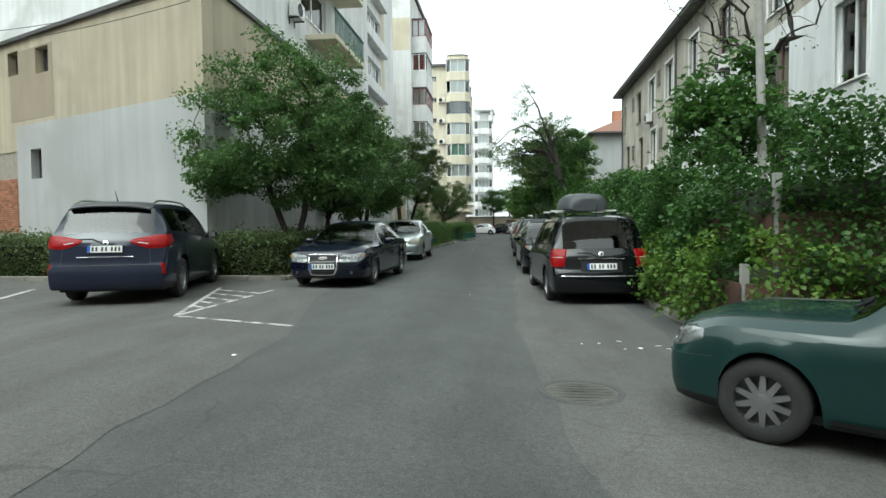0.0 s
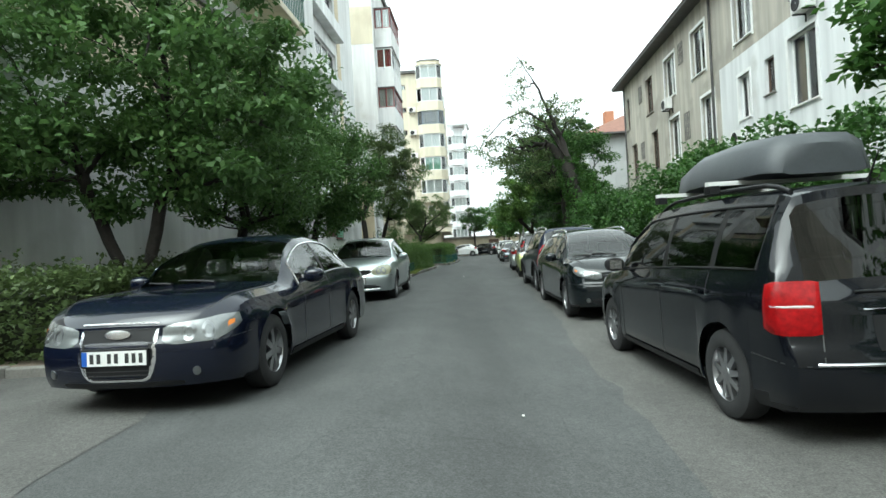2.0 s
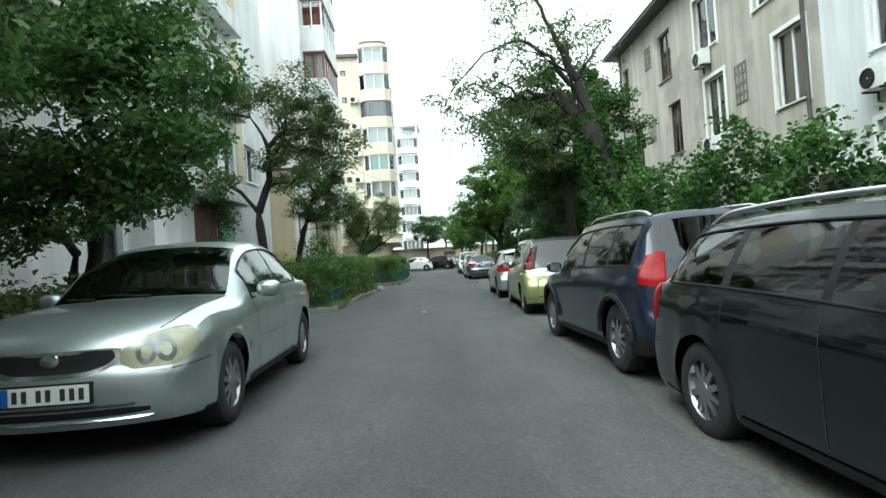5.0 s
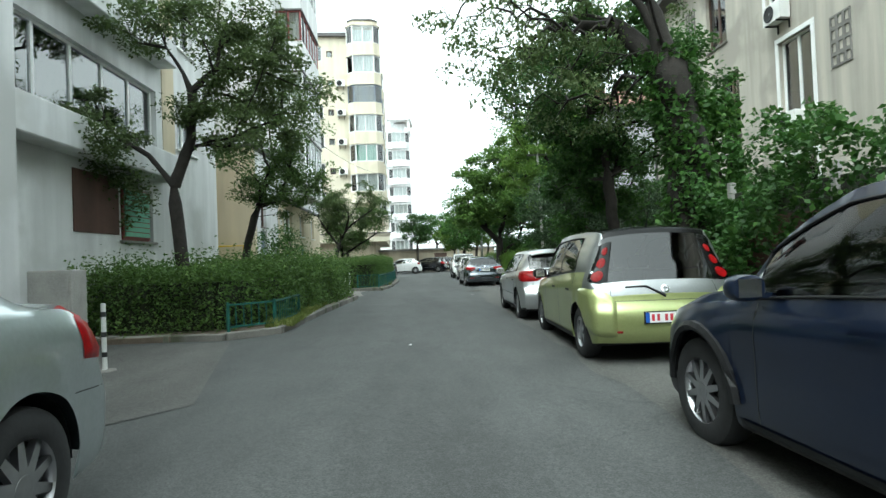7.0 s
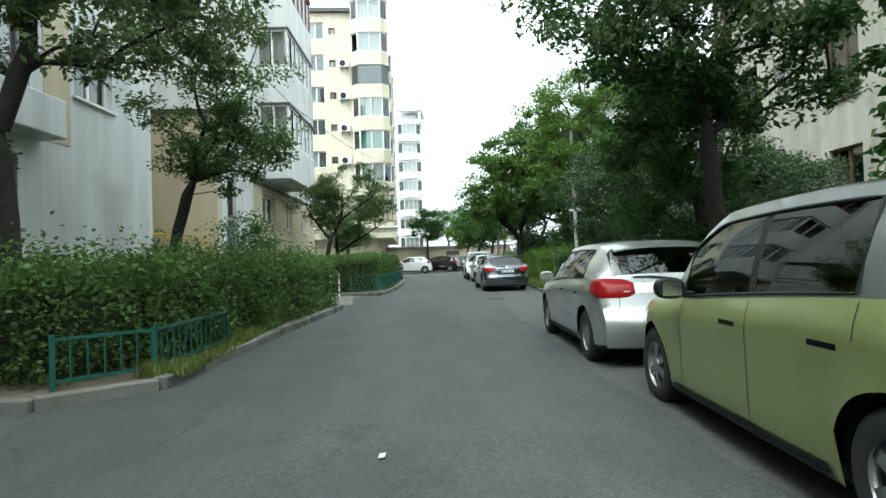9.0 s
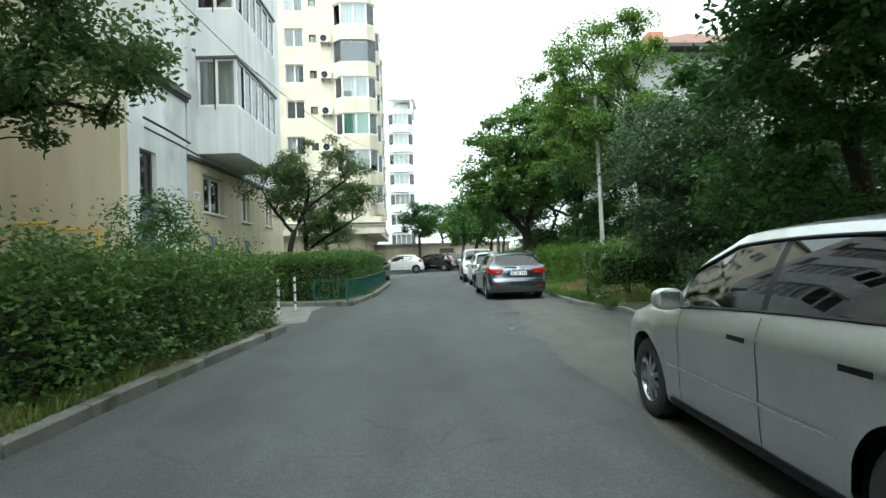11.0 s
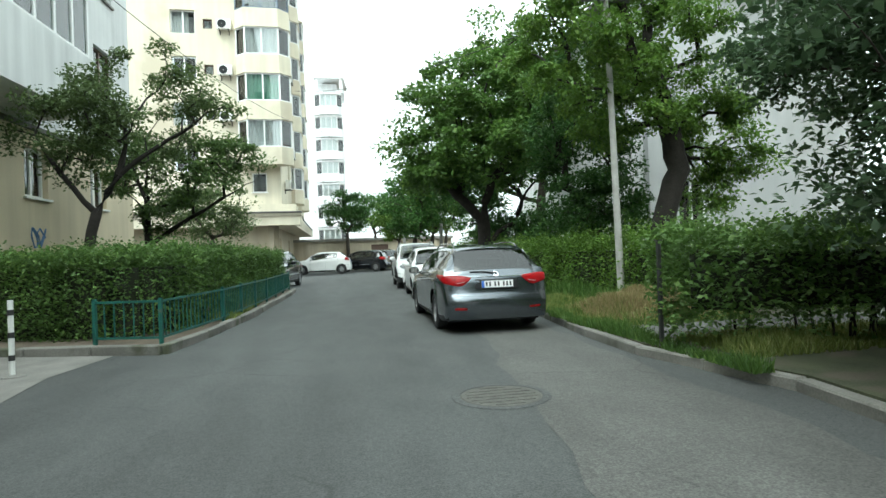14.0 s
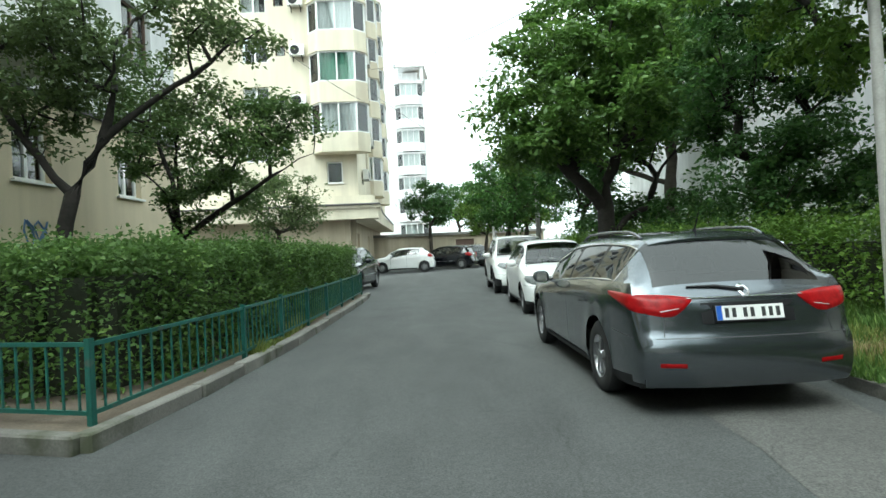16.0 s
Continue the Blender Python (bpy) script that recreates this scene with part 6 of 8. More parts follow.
megane = spec(4.5, 1.777, 1.50, 2.69, 0.86, 1.10, 1.85, 3.95, 4.36, 1.0, 0.95, 1.0, 0.32, [(1.42, 2.38), (2.44, 3.22), (3.3, 4.0)], rails=True, grille=[(0, 0.64, 0.735), (0.3, 0.645, 0.735), (0.385, 0.67, 0.73)], frame_t=0.0, plate_f=0.38, head=[(0.41, 0.665, 0.735), (0.48, 0.645, 0.76), (0.75, 0.675, 0.80), (0.98, 0.735, 0.845), (1.08, 0.79, 0.855)], amber=True, nose=0.84, lean=0.1, badge_f=(0.68, 0.055, 0.075), bump_f=0.56, strips=[(0.86, 0.575, 0.009, True, DARK_METAL, "bumper_strip")], intake=[(0, 0.25, 0.37), (0.45, 0.25, 0.36), (0.6, 0.28, 0.33)], fog=(0.68, 0.32, 0.05), valance=0.04, tail_lamp=[(0.62, 0.72, 1.0), (0.8, 0.7, 1.02), (1.05, 0.75, 1.0)])
car("dark anthracite estate car with roof rails parked nose out", pose(5.3, 31.95, 0, 0, 0, 179.5) @ Matrix.Scale(1.06, 4), ANTHRACITE, megane)
suv = spec(4.31, 1.822, 1.66, 2.67, 0.82, 1.1, 1.85, 3.95, 4.2, 1.06, 1.03, 1.08, 0.355, [(1.42, 2.35), (2.43, 3.2), (3.28, 3.86)], clear=0.22, rails=True, tail_lamp=[(0.68, 0.92, 1.22), (0.8, 0.91, 1.24), (0.98, 0.94, 1.2)], tail_inner=[([(0.72, 1.02, 1.08), (0.9, 1.02, 1.08)], LAMP_GREY)], plate_r=0.82, clad=True, lean=0.1, roof_w=0.7, valance=0.2)
car("navy blue compact SUV with roof rails", pose(5.42, 36.58, 0, 0, 0, -0.5), NAVY, suv, tint_rear=True)
smart = spec(3.75, 1.684, 1.53, 2.5, 0.62, 0.85, 1.5, 3.42, 3.67, 0.98, 0.90, 0.90, 0.3, [(1.2, 2.05), (2.12, 2.9)], rear_m=0.0, clear=0.17, valance=0.03, plate_r=0.50, bump_r=0.68, frame_mat=SILVER_DULL, roof_mat=GLOSS_BLACK, frame_from=3.35, wings=[(0.56, 0.30, 0.66), (0.64, 0.29, 0.74), (0.76, 0.30, 0.80), (1.0, 0.38, 0.82), (1.18, 0.62, 0.81), (1.3, 0.68, 0.77)], columns=[(0.70, 0.89, 1.33), (0.80, 0.87, 1.34), (0.94, 0.90, 1.30)], round_lamps=[(0.83, 0.955, 0.06), (0.83, 1.10, 0.055), (0.82, 1.23, 0.045)], lean=0.12, mirror=TRIM, handle=TRIM, blunt=0.03, spokes=6, roof_w=0.74, badge_r=0.80, reflector=[[(0.5, 0.335, 0.36), (0.62, 0.335, 0.36)]], rise=0.1)
car("small lime and silver hatchback with a black roof edge", pose(5.61, 42.0, 0, 0, 0, -4.5), LIME, smart, plate_ink=PLATE_RED, tint_rear=True)
golf = spec(4.2, 1.76, 1.48, 2.58, 0.86, 1.12, 1.85, 3.66, 4.06, 0.98, 0.94, 1.02, 0.315, [(1.45, 2.4), (2.46, 3.3)], tail_lamp=[(0.44, 0.85, 0.97), (0.55, 0.81, 1.0), (0.85, 0.80, 1.02), (1.1, 0.84, 1.02), (1.2, 0.92, 1.0)], tail_inner=[([(0.5, 0.85, 0.9), (0.62, 0.84, 0.9)], LAMP_GREY)], plate_r=0.52, strip=True, strip_mat=CHROME, strip_top=0.515, handle=TRIM, bump_r=0.66, valance=0.07, spoiler=True, roof_w=0.7, badge_r=0.9)
car("silver compact hatchback with red tail lights", pose(5.74, 46.2, 0, 0, 0, -3.8) @ Matrix.Scale(0.9, 4), SILVER_GOLF, golf, tint_rear=True)
i40 = spec(4.77, 1.815, 1.47, 2.77, 0.95, 1.2, 2.05, 4.1, 4.66, 0.98, 0.93, 0.99, 0.33, [(1.58, 2.55), (2.62, 3.45), (3.52, 4.15)], rails=True, rail_mat=GREYMET, tail_lamp=[(0.42, 0.90, 0.925), (0.5, 0.83, 0.935), (0.64, 0.78, 0.945), (0.9, 0.82, 0.955), (1.15, 0.885, 0.965), (1.42, 0.94, 0.965)], tail_inner=[([(0.52, 0.835, 0.86), (0.74, 0.805, 0.835)], LAMP_GREY)], plate_r=0.80, chrome_line=True, spoiler=True, spoiler_out=0.09, bump_r=0.62, reflector=[[(0.52, 0.4, 0.432), (0.72, 0.405, 0.437)]], strips=[(0.5, 0.918, 0.008, False, CHROME, "chrome_strip")], rise=0.11, roof_w=0.66, grip=(0.72, 0.88), badge_r=0.965, valance=0.1, spokes=5, lean=0.1)
car("dark grey metallic estate car with wide red tail lights", pose(6.45, 60.1, 0, 0, 0, -1.3) @ Matrix.Scale(0.87, 4), GREYMET, i40, tint_rear=True)
panda = spec(3.75, 1.62, 1.45, 2.4, 0.7, 0.95, 1.6, 3.15, 3.65, 0.95, 0.92, 0.98, 0.29, [(1.25, 2.1), (2.16, 2.95)], tail_lamp=[(0.6, 0.76, 0.98), (0.75, 0.75, 0.99), (0.9, 0.77, 0.98)], plate_r=0.6)
car("small white hatchback parked in line", pose(6.85, 65.6, 0, 0, 0, 177) @ Matrix.Scale(0.92, 4), WHITE, panda)
wsuv = spec(4.3, 1.82, 1.68, 2.67, 0.82, 1.1, 1.85, 3.8, 4.18, 1.08, 1.04, 1.08, 0.35, [(1.42, 2.35), (2.43, 3.2), (3.28, 3.8)], clear=0.22, rails=True, clad=True, roof_w=0.7, valance=0.2)
car("white compact SUV with roof rails parked in line", pose(7.1, 70.6, 0, 0, 0, 177) @ Matrix.Scale(0.92, 4), WHITE, wsuv)
fiesta = spec(3.95, 1.72, 1.46, 2.49, 0.82, 0.98, 1.75, 3.25, 3.8, 0.96, 0.93, 1.04, 0.31, [(1.35, 2.25), (2.31, 3.05)], rise=0.14, tail_lamp=[(0.62, 0.86, 1.06), (0.8, 0.85, 1.08), (1.1, 0.9, 1.07)])
car("white hatchback parked across the end of the road", pose(3.35, 88.3, 0, 0, 0, 86), WHITE, fiesta)
car("black hatchback parked behind the white one", pose(6.0, 91.0, 0, 0, 0, 70), BLACK, golf)
car("dark grey estate car parked by the end wall", pose(7.3, 94.2, 0, 0, 0, 40), ANTHRACITE, megane)
car("dark saloon car parked behind the hedge", pose(1.75, 73.6, 0, 0, 0, 172), ANTHRACITE, corolla)
polo = spec(4.2, 1.68, 1.4, 2.51, 0.8, 1.25, 2.0, 3.2, 3.75, 0.9, 0.86, 0.96, 0.3, [(1.55, 2.45), (2.51, 3.25)], boot=True, nose=0.74, chrome_line=True)
car("dark teal green saloon standing across the road edge", pose(6.5, 16.75, 0, 0, 0, 52), TEAL, polo)

# roof box on its bars
box_root = thing("roof_box", vw.matrix_basis @ Matrix.Translation((-0.08, -0.35, 1.7)), "matt dark grey roof box lying on bright roof bars", "roof box")
bm = bmesh.new()
pts = [(-1.0, 0.30, 0.24), (-0.9, 0.40, 0.33), (-0.4, 0.42, 0.37), (0.3, 0.40, 0.36), (0.8, 0.30, 0.28), (1.05, 0.16, 0.2)]
rings = []
for y, w, h in pts:
    ring = []
    for a, b in ((-0.8, 0.08), (-1, 0.14), (-1, 0.2), (-0.88, 0.75), (-0.6, 0.97), (0, 1.0), (0.6, 0.97), (0.88, 0.75), (1, 0.2), (1, 0.14), (0.8, 0.08)):
        ring.append(bm.verts.new((a * w, y, b * h)))
    rings.append(ring)
for a, b in zip(rings, rings[1:]):
    for k in range(len(a)):
        bm.faces.new((a[k], a[(k + 1) % len(a)], b[(k + 1) % len(a)], b[k]))
bm.faces.new(rings[0][::-1])
bm.faces.new(rings[-1])
bmesh.ops.recalc_face_normals(bm, faces=bm.faces)
part("shell", bm, mat("box_plastic", (0.055, 0.06, 0.066), 0.5, vary=0.1, scale=5, bump=0.1), box_root, smooth=45)
for y in (-0.55, 0.5):
    bm = bmesh.new()
    box(bm, -0.64, y - 0.03, 0.0, 0.64, y + 0.03, 0.035)
    part("cross_bar", bm, WHITE_METAL, box_root, "bright cross bar")
    for s in (-1, 1):
        bm = bmesh.new()
        box(bm, s * 0.6 - 0.04, y - 0.05, -0.06, s * 0.6 + 0.04, y + 0.05, 0.0)
        part("bar_foot", bm, TRIM, box_root)


# ---- plants ----
def hedge(label, line, width, height, leaf, seed, size=0.085, dense=620, base_z=0.08, group="clipped hedges", core_shrink=0.26, rough=0.09, bare=0.0):
    """A clipped hedge along a line: solid core painted dark as inner shade, and a shell of small leaves."""
    rng = np.random.default_rng(seed)
    line = np.array(line, float)
    origin = Vector((*line.mean(0), 0))
    root = thing("hedge", Matrix.Translation(origin), label, "hedge", group)
    seg = np.diff(line, axis=0)
    ln = np.hypot(*seg.T)
    total = ln.sum()
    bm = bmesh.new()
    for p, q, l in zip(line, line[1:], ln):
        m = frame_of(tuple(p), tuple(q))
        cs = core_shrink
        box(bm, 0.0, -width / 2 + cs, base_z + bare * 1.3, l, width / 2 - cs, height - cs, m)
    part("twig_core", bm, FOLIAGE_SHADE, root, base=origin)
    if bare:
        for i in range(int(total * 7)):
            k = rng.integers(0, len(seg))
            c = line[k] + seg[k] * rng.uniform(0, 1) + rng.normal(0, width * 0.16, 2) - np.array(origin)[:2]
            bm = bmesh.new()
            tube(bm, [(c[0], c[1], 0.0), (c[0] + rng.normal(0, 0.04), c[1] + rng.normal(0, 0.04), bare * 0.7), (c[0] + rng.normal(0, 0.1), c[1] + rng.normal(0, 0.1), height * 0.8)], [0.018, 0.014, 0.007], 5)
            part("stem", bm, BARK_DARK, root)
    n = int(2.0 * dense * total * (2 * height + width))
    which = rng.choice(len(seg), n, p=ln / total)
    along = rng.uniform(-width / 2, 0, n) + rng.uniform(0, 1, n) * (ln[which] + width / 2)
    u = rng.uniform(0, 2 * height + width, n)
    across = np.where(u < height, -width / 2, np.where(u < height + width, u - height - width / 2, width / 2))
    z = np.where(u < height, u, np.where(u < height + width, height, 2 * height + width - u))
    end = rng.uniform(0, 1, n) < min(0.4, width / total)
    at_end = rng.uniform(0, 1, n) < 0.5
    along = np.where(end, np.where(at_end, -width / 2, ln[which] + width / 2), along)
    which = np.where(end, np.where(at_end, 0, len(seg) - 1), which)
    along = np.where(end & ~at_end, ln[-1] + width / 2, along)
    across = np.where(end, rng.uniform(-width / 2, width / 2, n), across)
    z = np.where(end, rng.uniform(0, height, n), z)
    d = seg[which] / ln[which][:, None]
    nrm = np.stack([-d[:, 1], d[:, 0]], 1)
    pos = line[which] + d * along[:, None] + nrm * across[:, None]
    pts = np.c_[pos, base_z + z * (height - base_z) / height]
    q = pts * (2.1, 2.1, 2.6)
    lump = np.sin(q[:, 0] + 1.7 * np.sin(q[:, 2] + seed)) + np.sin(q[:, 1] * 1.3 + 1.3 * np.sin(q[:, 0] * 1.7)) + 0.8 * np.sin(q[:, 2] * 2.3 + q[:, 1] * 2.1) + 0.6 * np.sin(q[:, 0] * 4.1 + q[:, 1] * 3.7)
    top = z >= height * 0.985
    out = nrm * np.sign(across)[:, None]
    lump = np.maximum(lump, -0.9)
    pts[:, :2] += out * (lump * rough * 0.5)[:, None] * ~top[:, None]
    pts[:, 2] += np.where(top, lump * rough * 0.5, 0)
    inward = rng.uniform(0, 1, n) ** 1.6 * 0.2
    pts[:, :2] -= out * inward[:, None] * ~top[:, None] * ~end[:, None]
    pts[:, :2] -= (d * (np.where(at_end, -1, 1) * inward)[:, None]) * end[:, None]
    pts[:, 2] -= np.where(top, inward, 0)
    pts += rng.normal(0, rough * 0.6, (n, 3))
    shoot = top & (rng.uniform(0, 1, n) < 0.12)
    pts[:, 2] += np.where(shoot, rng.uniform(0.02, 2.4 * rough, n), 0)
    pts[:, 2] = np.maximum(pts[:, 2], base_z)
    if bare:
        pts = pts[pts[:, 2] > bare * rng.uniform(0.75, 1.5, n) * np.where(rng.uniform(0, 1, n) < 0.12, 0.3, 1)]
    pts -= np.array(origin)
    part_mesh("foliage", leaf_mesh("foliage", pts, size, rng, 0.0, 0.6), leaf, root, "dense small leaves")
    return root


def tree(label, base, trunk, limbs, crown, leaf, seed, leaves=9000, size=0.11, bark=BARK, clump=0.42, arms=(), category="tree", droop=0.3, trunk_r=0.13, base_z=0.09, sag=0.0, start=0.55, slim=0.5, pipe=0.56):
    """A tree grown limb by limb: every limb leaves the nearest older one and reaches for a spot in the crown.
    crown: ellipsoids (x, y, z, rx, ry, rz, weight) from the base; arms: main limbs given as lines."""
    rng = np.random.default_rng(seed)
    root = thing("tree" if category == "tree" else "shrub", Matrix.Translation((base[0], base[1], base_z)), label, category, "street trees" if category == "tree" else "shrubs")
    pos, parent, length, flow = [], [], [], []

    def add(p, k):
        pos.append(np.array(p, float))
        parent.append(k)
        length.append(0.0 if k < 0 else length[k] + float(np.linalg.norm(pos[-1] - pos[k])))
        flow.append(0.0)
        return len(pos) - 1

    def grow(line, k):
        ids = [k] if k >= 0 else []
        for p in line:
            if ids:
                a, b = pos[ids[-1]], np.array(p, float)
                n = max(1, int(np.linalg.norm(b - a) / 0.28))
                for i in range(1, n + 1):
                    ids.append(add(a + (b - a) * i / n + (rng.normal(0, 0.02, 3) if i < n else 0), ids[-1]))
            else:
                ids.append(add(p, -1))
        return ids

    lines = [grow([(trunk[0][0], trunk[0][1], -0.15)] + list(trunk), -1)]
    for arm in arms:
        near = np.argmin(np.linalg.norm(np.array(pos) - np.array(arm[0]), axis=1))
        lines.append(grow(arm[1:], int(near)))
    low = trunk[-1][2] * start
    w = np.array([c[6] for c in crown], float)
    which = rng.choice(len(crown), limbs, p=w / w.sum())
    v = rng.normal(size=(limbs, 3))
    v /= np.linalg.norm(v, axis=1)[:, None]
    v *= (rng.uniform(0.05, 1.0, limbs) ** (1 / 2.6))[:, None]
    cr = np.array([c[:6] for c in crown])
    goals = cr[which, :3] + v * cr[which, 3:]
    top = np.array(trunk[-1], float)
    tips = []
    for g in goals[np.argsort(np.linalg.norm(goals - top, axis=1))]:
        P = np.array(pos)
        cost = np.linalg.norm(P - g, axis=1) + 0.28 * np.array(length) + 0.5 * np.maximum(0, P[:, 2] - g[2])
        cost[P[:, 2] < low] += 50
        k = int(np.argmin(cost))
        a = P[k]
        d = g - a
        far = float(np.linalg.norm(d))
        side = rng.normal(0, 0.10, 3) * far
        mid = a + d * 0.5 + side + (0, 0, 0.10 * far + sag * 0.25 * far)
        n = max(2, int(far / 0.28))
        ids = [k]
        end = g - (0, 0, sag * min(far, 1.0) * 0.5)
        for i in range(1, n + 1):
            f = i / n
            q = a * (1 - f) ** 2 + mid * 2 * f * (1 - f) + end * f * f
            ids.append(add(q + rng.normal(0, 0.018, 3), ids[-1]))
        lines.append(ids)
        tips.append(ids[-1])
        if len(ids) > 4:
            tips.append(ids[len(ids) * 2 // 3])
    for ids in lines:
        flow[ids[-1]] += 1.0
    for i in range(len(pos) - 1, 0, -1):
        flow[parent[i]] += flow[i]
    rad = trunk_r * (np.array(flow) / flow[0]) ** pipe
    rad = np.maximum(rad, 0.006)
    bm = bmesh.new()
    for n, ids in enumerate(lines):
        r = [float(rad[i]) for i in ids]
        if n:
            r[0] = min(r[0], r[1] * 1.35)
        r[-1] = max(0.004, r[-1] * 0.5)
        if n == 0:
            r[0] *= 1.35
        tube(bm, [Vector(pos[i]) for i in ids], r, 9 if r[0] > 0.06 else 6 if r[0] > 0.025 else 4, False)
    part("trunk", bm, bark, root, "trunk with forked limbs", smooth=60)
    ends = np.array([pos[i] for i in tips])
    pick = rng.integers(0, len(ends), leaves)
    scale = (clump * rng.uniform(0.45, 1.4, len(ends)))[pick]
    off = rng.normal(0, 1, (leaves, 3))
    off /= np.linalg.norm(off, axis=1)[:, None]
    off *= (rng.uniform(0, 1, leaves) ** 0.5)[:, None]
    pts = ends[pick] + off * scale[:, None] * (1.2, 1.2, 0.7)
    pts[:, 2] = np.maximum(pts[:, 2] - sag * 0.3 * scale, 0.05)
    part_mesh("crown", leaf_mesh("crown", pts, size, rng, droop, slim), leaf, root, "crown of many small leaves")
    return root


# hedges
hedge("dark clipped hedge beside the parked saloon", [(-14, 27.0), (-2.1, 26.95), (-1.85, 31.5), (-1.45, 38.0)], 0.8, 1.1, LEAF_OLIVE, 11, dense=420)
hedge("shaggy green hedge beside the kerb", [(-2.6, 45.0), (-0.75, 44.9), (-0.33, 45.7), (-0.18, 46.9), (0.02, 49.0), (0.5, 53.0)], 1.0, 1.2, LEAF_HEDGE, 12, dense=850, size=0.068, rough=0.15)
hedge("wide green hedge bed in front of the block", [(-2.4, 46.3), (-1.6, 49.5), (-1.0, 53.0)], 1.8, 1.1, LEAF_HEDGE, 22, dense=480, rough=0.15)
hedge("neatly clipped bright green hedge behind a green fence", [(-2.6, 61.1), (0.3, 59.85), (0.95, 59.68), (1.25, 59.75), (1.4, 60.2), (1.62, 62.6), (2.0, 69.5)], 1.0, 1.36, LEAF_HEDGE, 13, dense=950, size=0.062, rough=0.07)
hedge("broad clipped hedge filling the bed", [(-1.6, 63.0), (0.6, 64.5), (0.9, 68.6)], 1.9, 1.32, LEAF_HEDGE, 23, dense=420)
hedge("shaggy green hedge along the far verge", [(11.6, 57.9), (10.5, 60.2), (9.8, 63.5), (9.7, 68.0), (9.8, 76.0)], 1.0, 1.32, LEAF_BRIGHT, 14, dense=560, size=0.075, rough=0.14)
hedge("clipped hedge with bare stems by the pavement", [(7.8, 55.7), (9.0, 55.6), (10.6, 55.3)], 0.6, 1.3, LEAF_HEDGE, 15, dense=700, size=0.075, bare=0.3)
hedge("dark ragged hedge along the kerb", [(7.75, 46.0), (7.95, 49.5), (8.4, 52.4)], 0.9, 1.0, LEAF_DARK, 16, dense=380, size=0.08, rough=0.14)
hedge("low green hedge before the end wall", [(8.6, 95.0), (12.0, 95.4)], 0.9, 0.9, LEAF_MID, 17, dense=300, size=0.08)


# fence overgrown with creeper
def creeper(label, line, height, seed, leaf, thick=0.55, dense=520, size=0.11):
    rng = np.random.default_rng(seed)
    line = np.array(line, float)
    origin = Vector((*line.mean(0), 0.1))
    root = thing("overgrown_fence", Matrix.Translation(origin), label, "fence", "overgrown fences")
    seg = np.diff(line, axis=0)
    ln = np.hypot(*seg.T)
    for p, q, l in zip(line, line[1:], ln):
        m = frame_of(tuple(p), tuple(q))
        for x in np.arange(0.0, l, 2.1):
            bm = bmesh.new()
            box(bm, x, -0.05, 0.0, x + 0.09, 0.04, height * 0.8, m)
            part("post", bm, POLE, root, "", origin)
        bm = bmesh.new()
        box(bm, 0.0, 0.06, 0.15, l, 0.1, height * 0.6, m)
        part("panel", bm, RUST, root, "rusty sheet panel", origin)
    # solid boxes, painted dark as the shade within the creeper
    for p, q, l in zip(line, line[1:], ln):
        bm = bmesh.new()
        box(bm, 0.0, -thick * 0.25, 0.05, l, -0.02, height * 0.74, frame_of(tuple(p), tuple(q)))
        part("twig_core", bm, FOLIAGE_SHADE, root, "", origin)
    n = int(dense * ln.sum() * height)
    which = rng.choice(len(seg), n, p=ln / ln.sum())
    al = rng.uniform(0, 1, n)
    d = seg[which] / ln[which][:, None]
    nrm = np.stack([-d[:, 1], d[:, 0]], 1)
    base_pos = line[which] + seg[which] * al[:, None]
    hmax = height * (0.86 + 0.14 * np.sin(base_pos[:, 1] * 1.9) + 0.1 * np.sin(base_pos[:, 1] * 4.3 + 1))
    z = rng.uniform(0, 1, n) ** 0.75 * hmax
    bulge = thick * (0.45 + 0.35 * np.sin(base_pos[:, 1] * 2.7 + z * 3.1) + 0.25 * np.sin(base_pos[:, 1] * 6.1 - z * 5.0))
    side = rng.normal(0, 0.35, n)
    pos = base_pos + nrm * (side * thick + bulge * np.sign(side))[:, None] * 0.8
    gap = np.sin(base_pos[:, 1] * 1.3 + 2.0) * np.sin(z * 2.2) > 0.86
    pts = np.c_[pos, z + 0.02][~gap]
    pts -= np.array(origin)
    pts[:, 2] = np.maximum(pts[:, 2] + 0.1, 0.0)
    part_mesh("creeper", leaf_mesh("creeper", pts, size, rng, 0.45, 0.75), leaf, root, "thick green creeper leaves", smooth=None)
    return root


creeper("wire and sheet fence thickly overgrown with green creeper", [(11.0, 19.7), (7.0, 20.7), (7.2, 27.0), (7.45, 34.0), (7.7, 42.5)], 2.75, 31, LEAF_CREEPER, 0.75, 1700, 0.088)
creeper("low bramble growth in front of the fence", [(10.0, 19.0), (6.5, 20.5), (6.6, 24.0), (6.8, 30.0)], 1.25, 32, LEAF_BRIGHT, 0.6, 1000, 0.09)

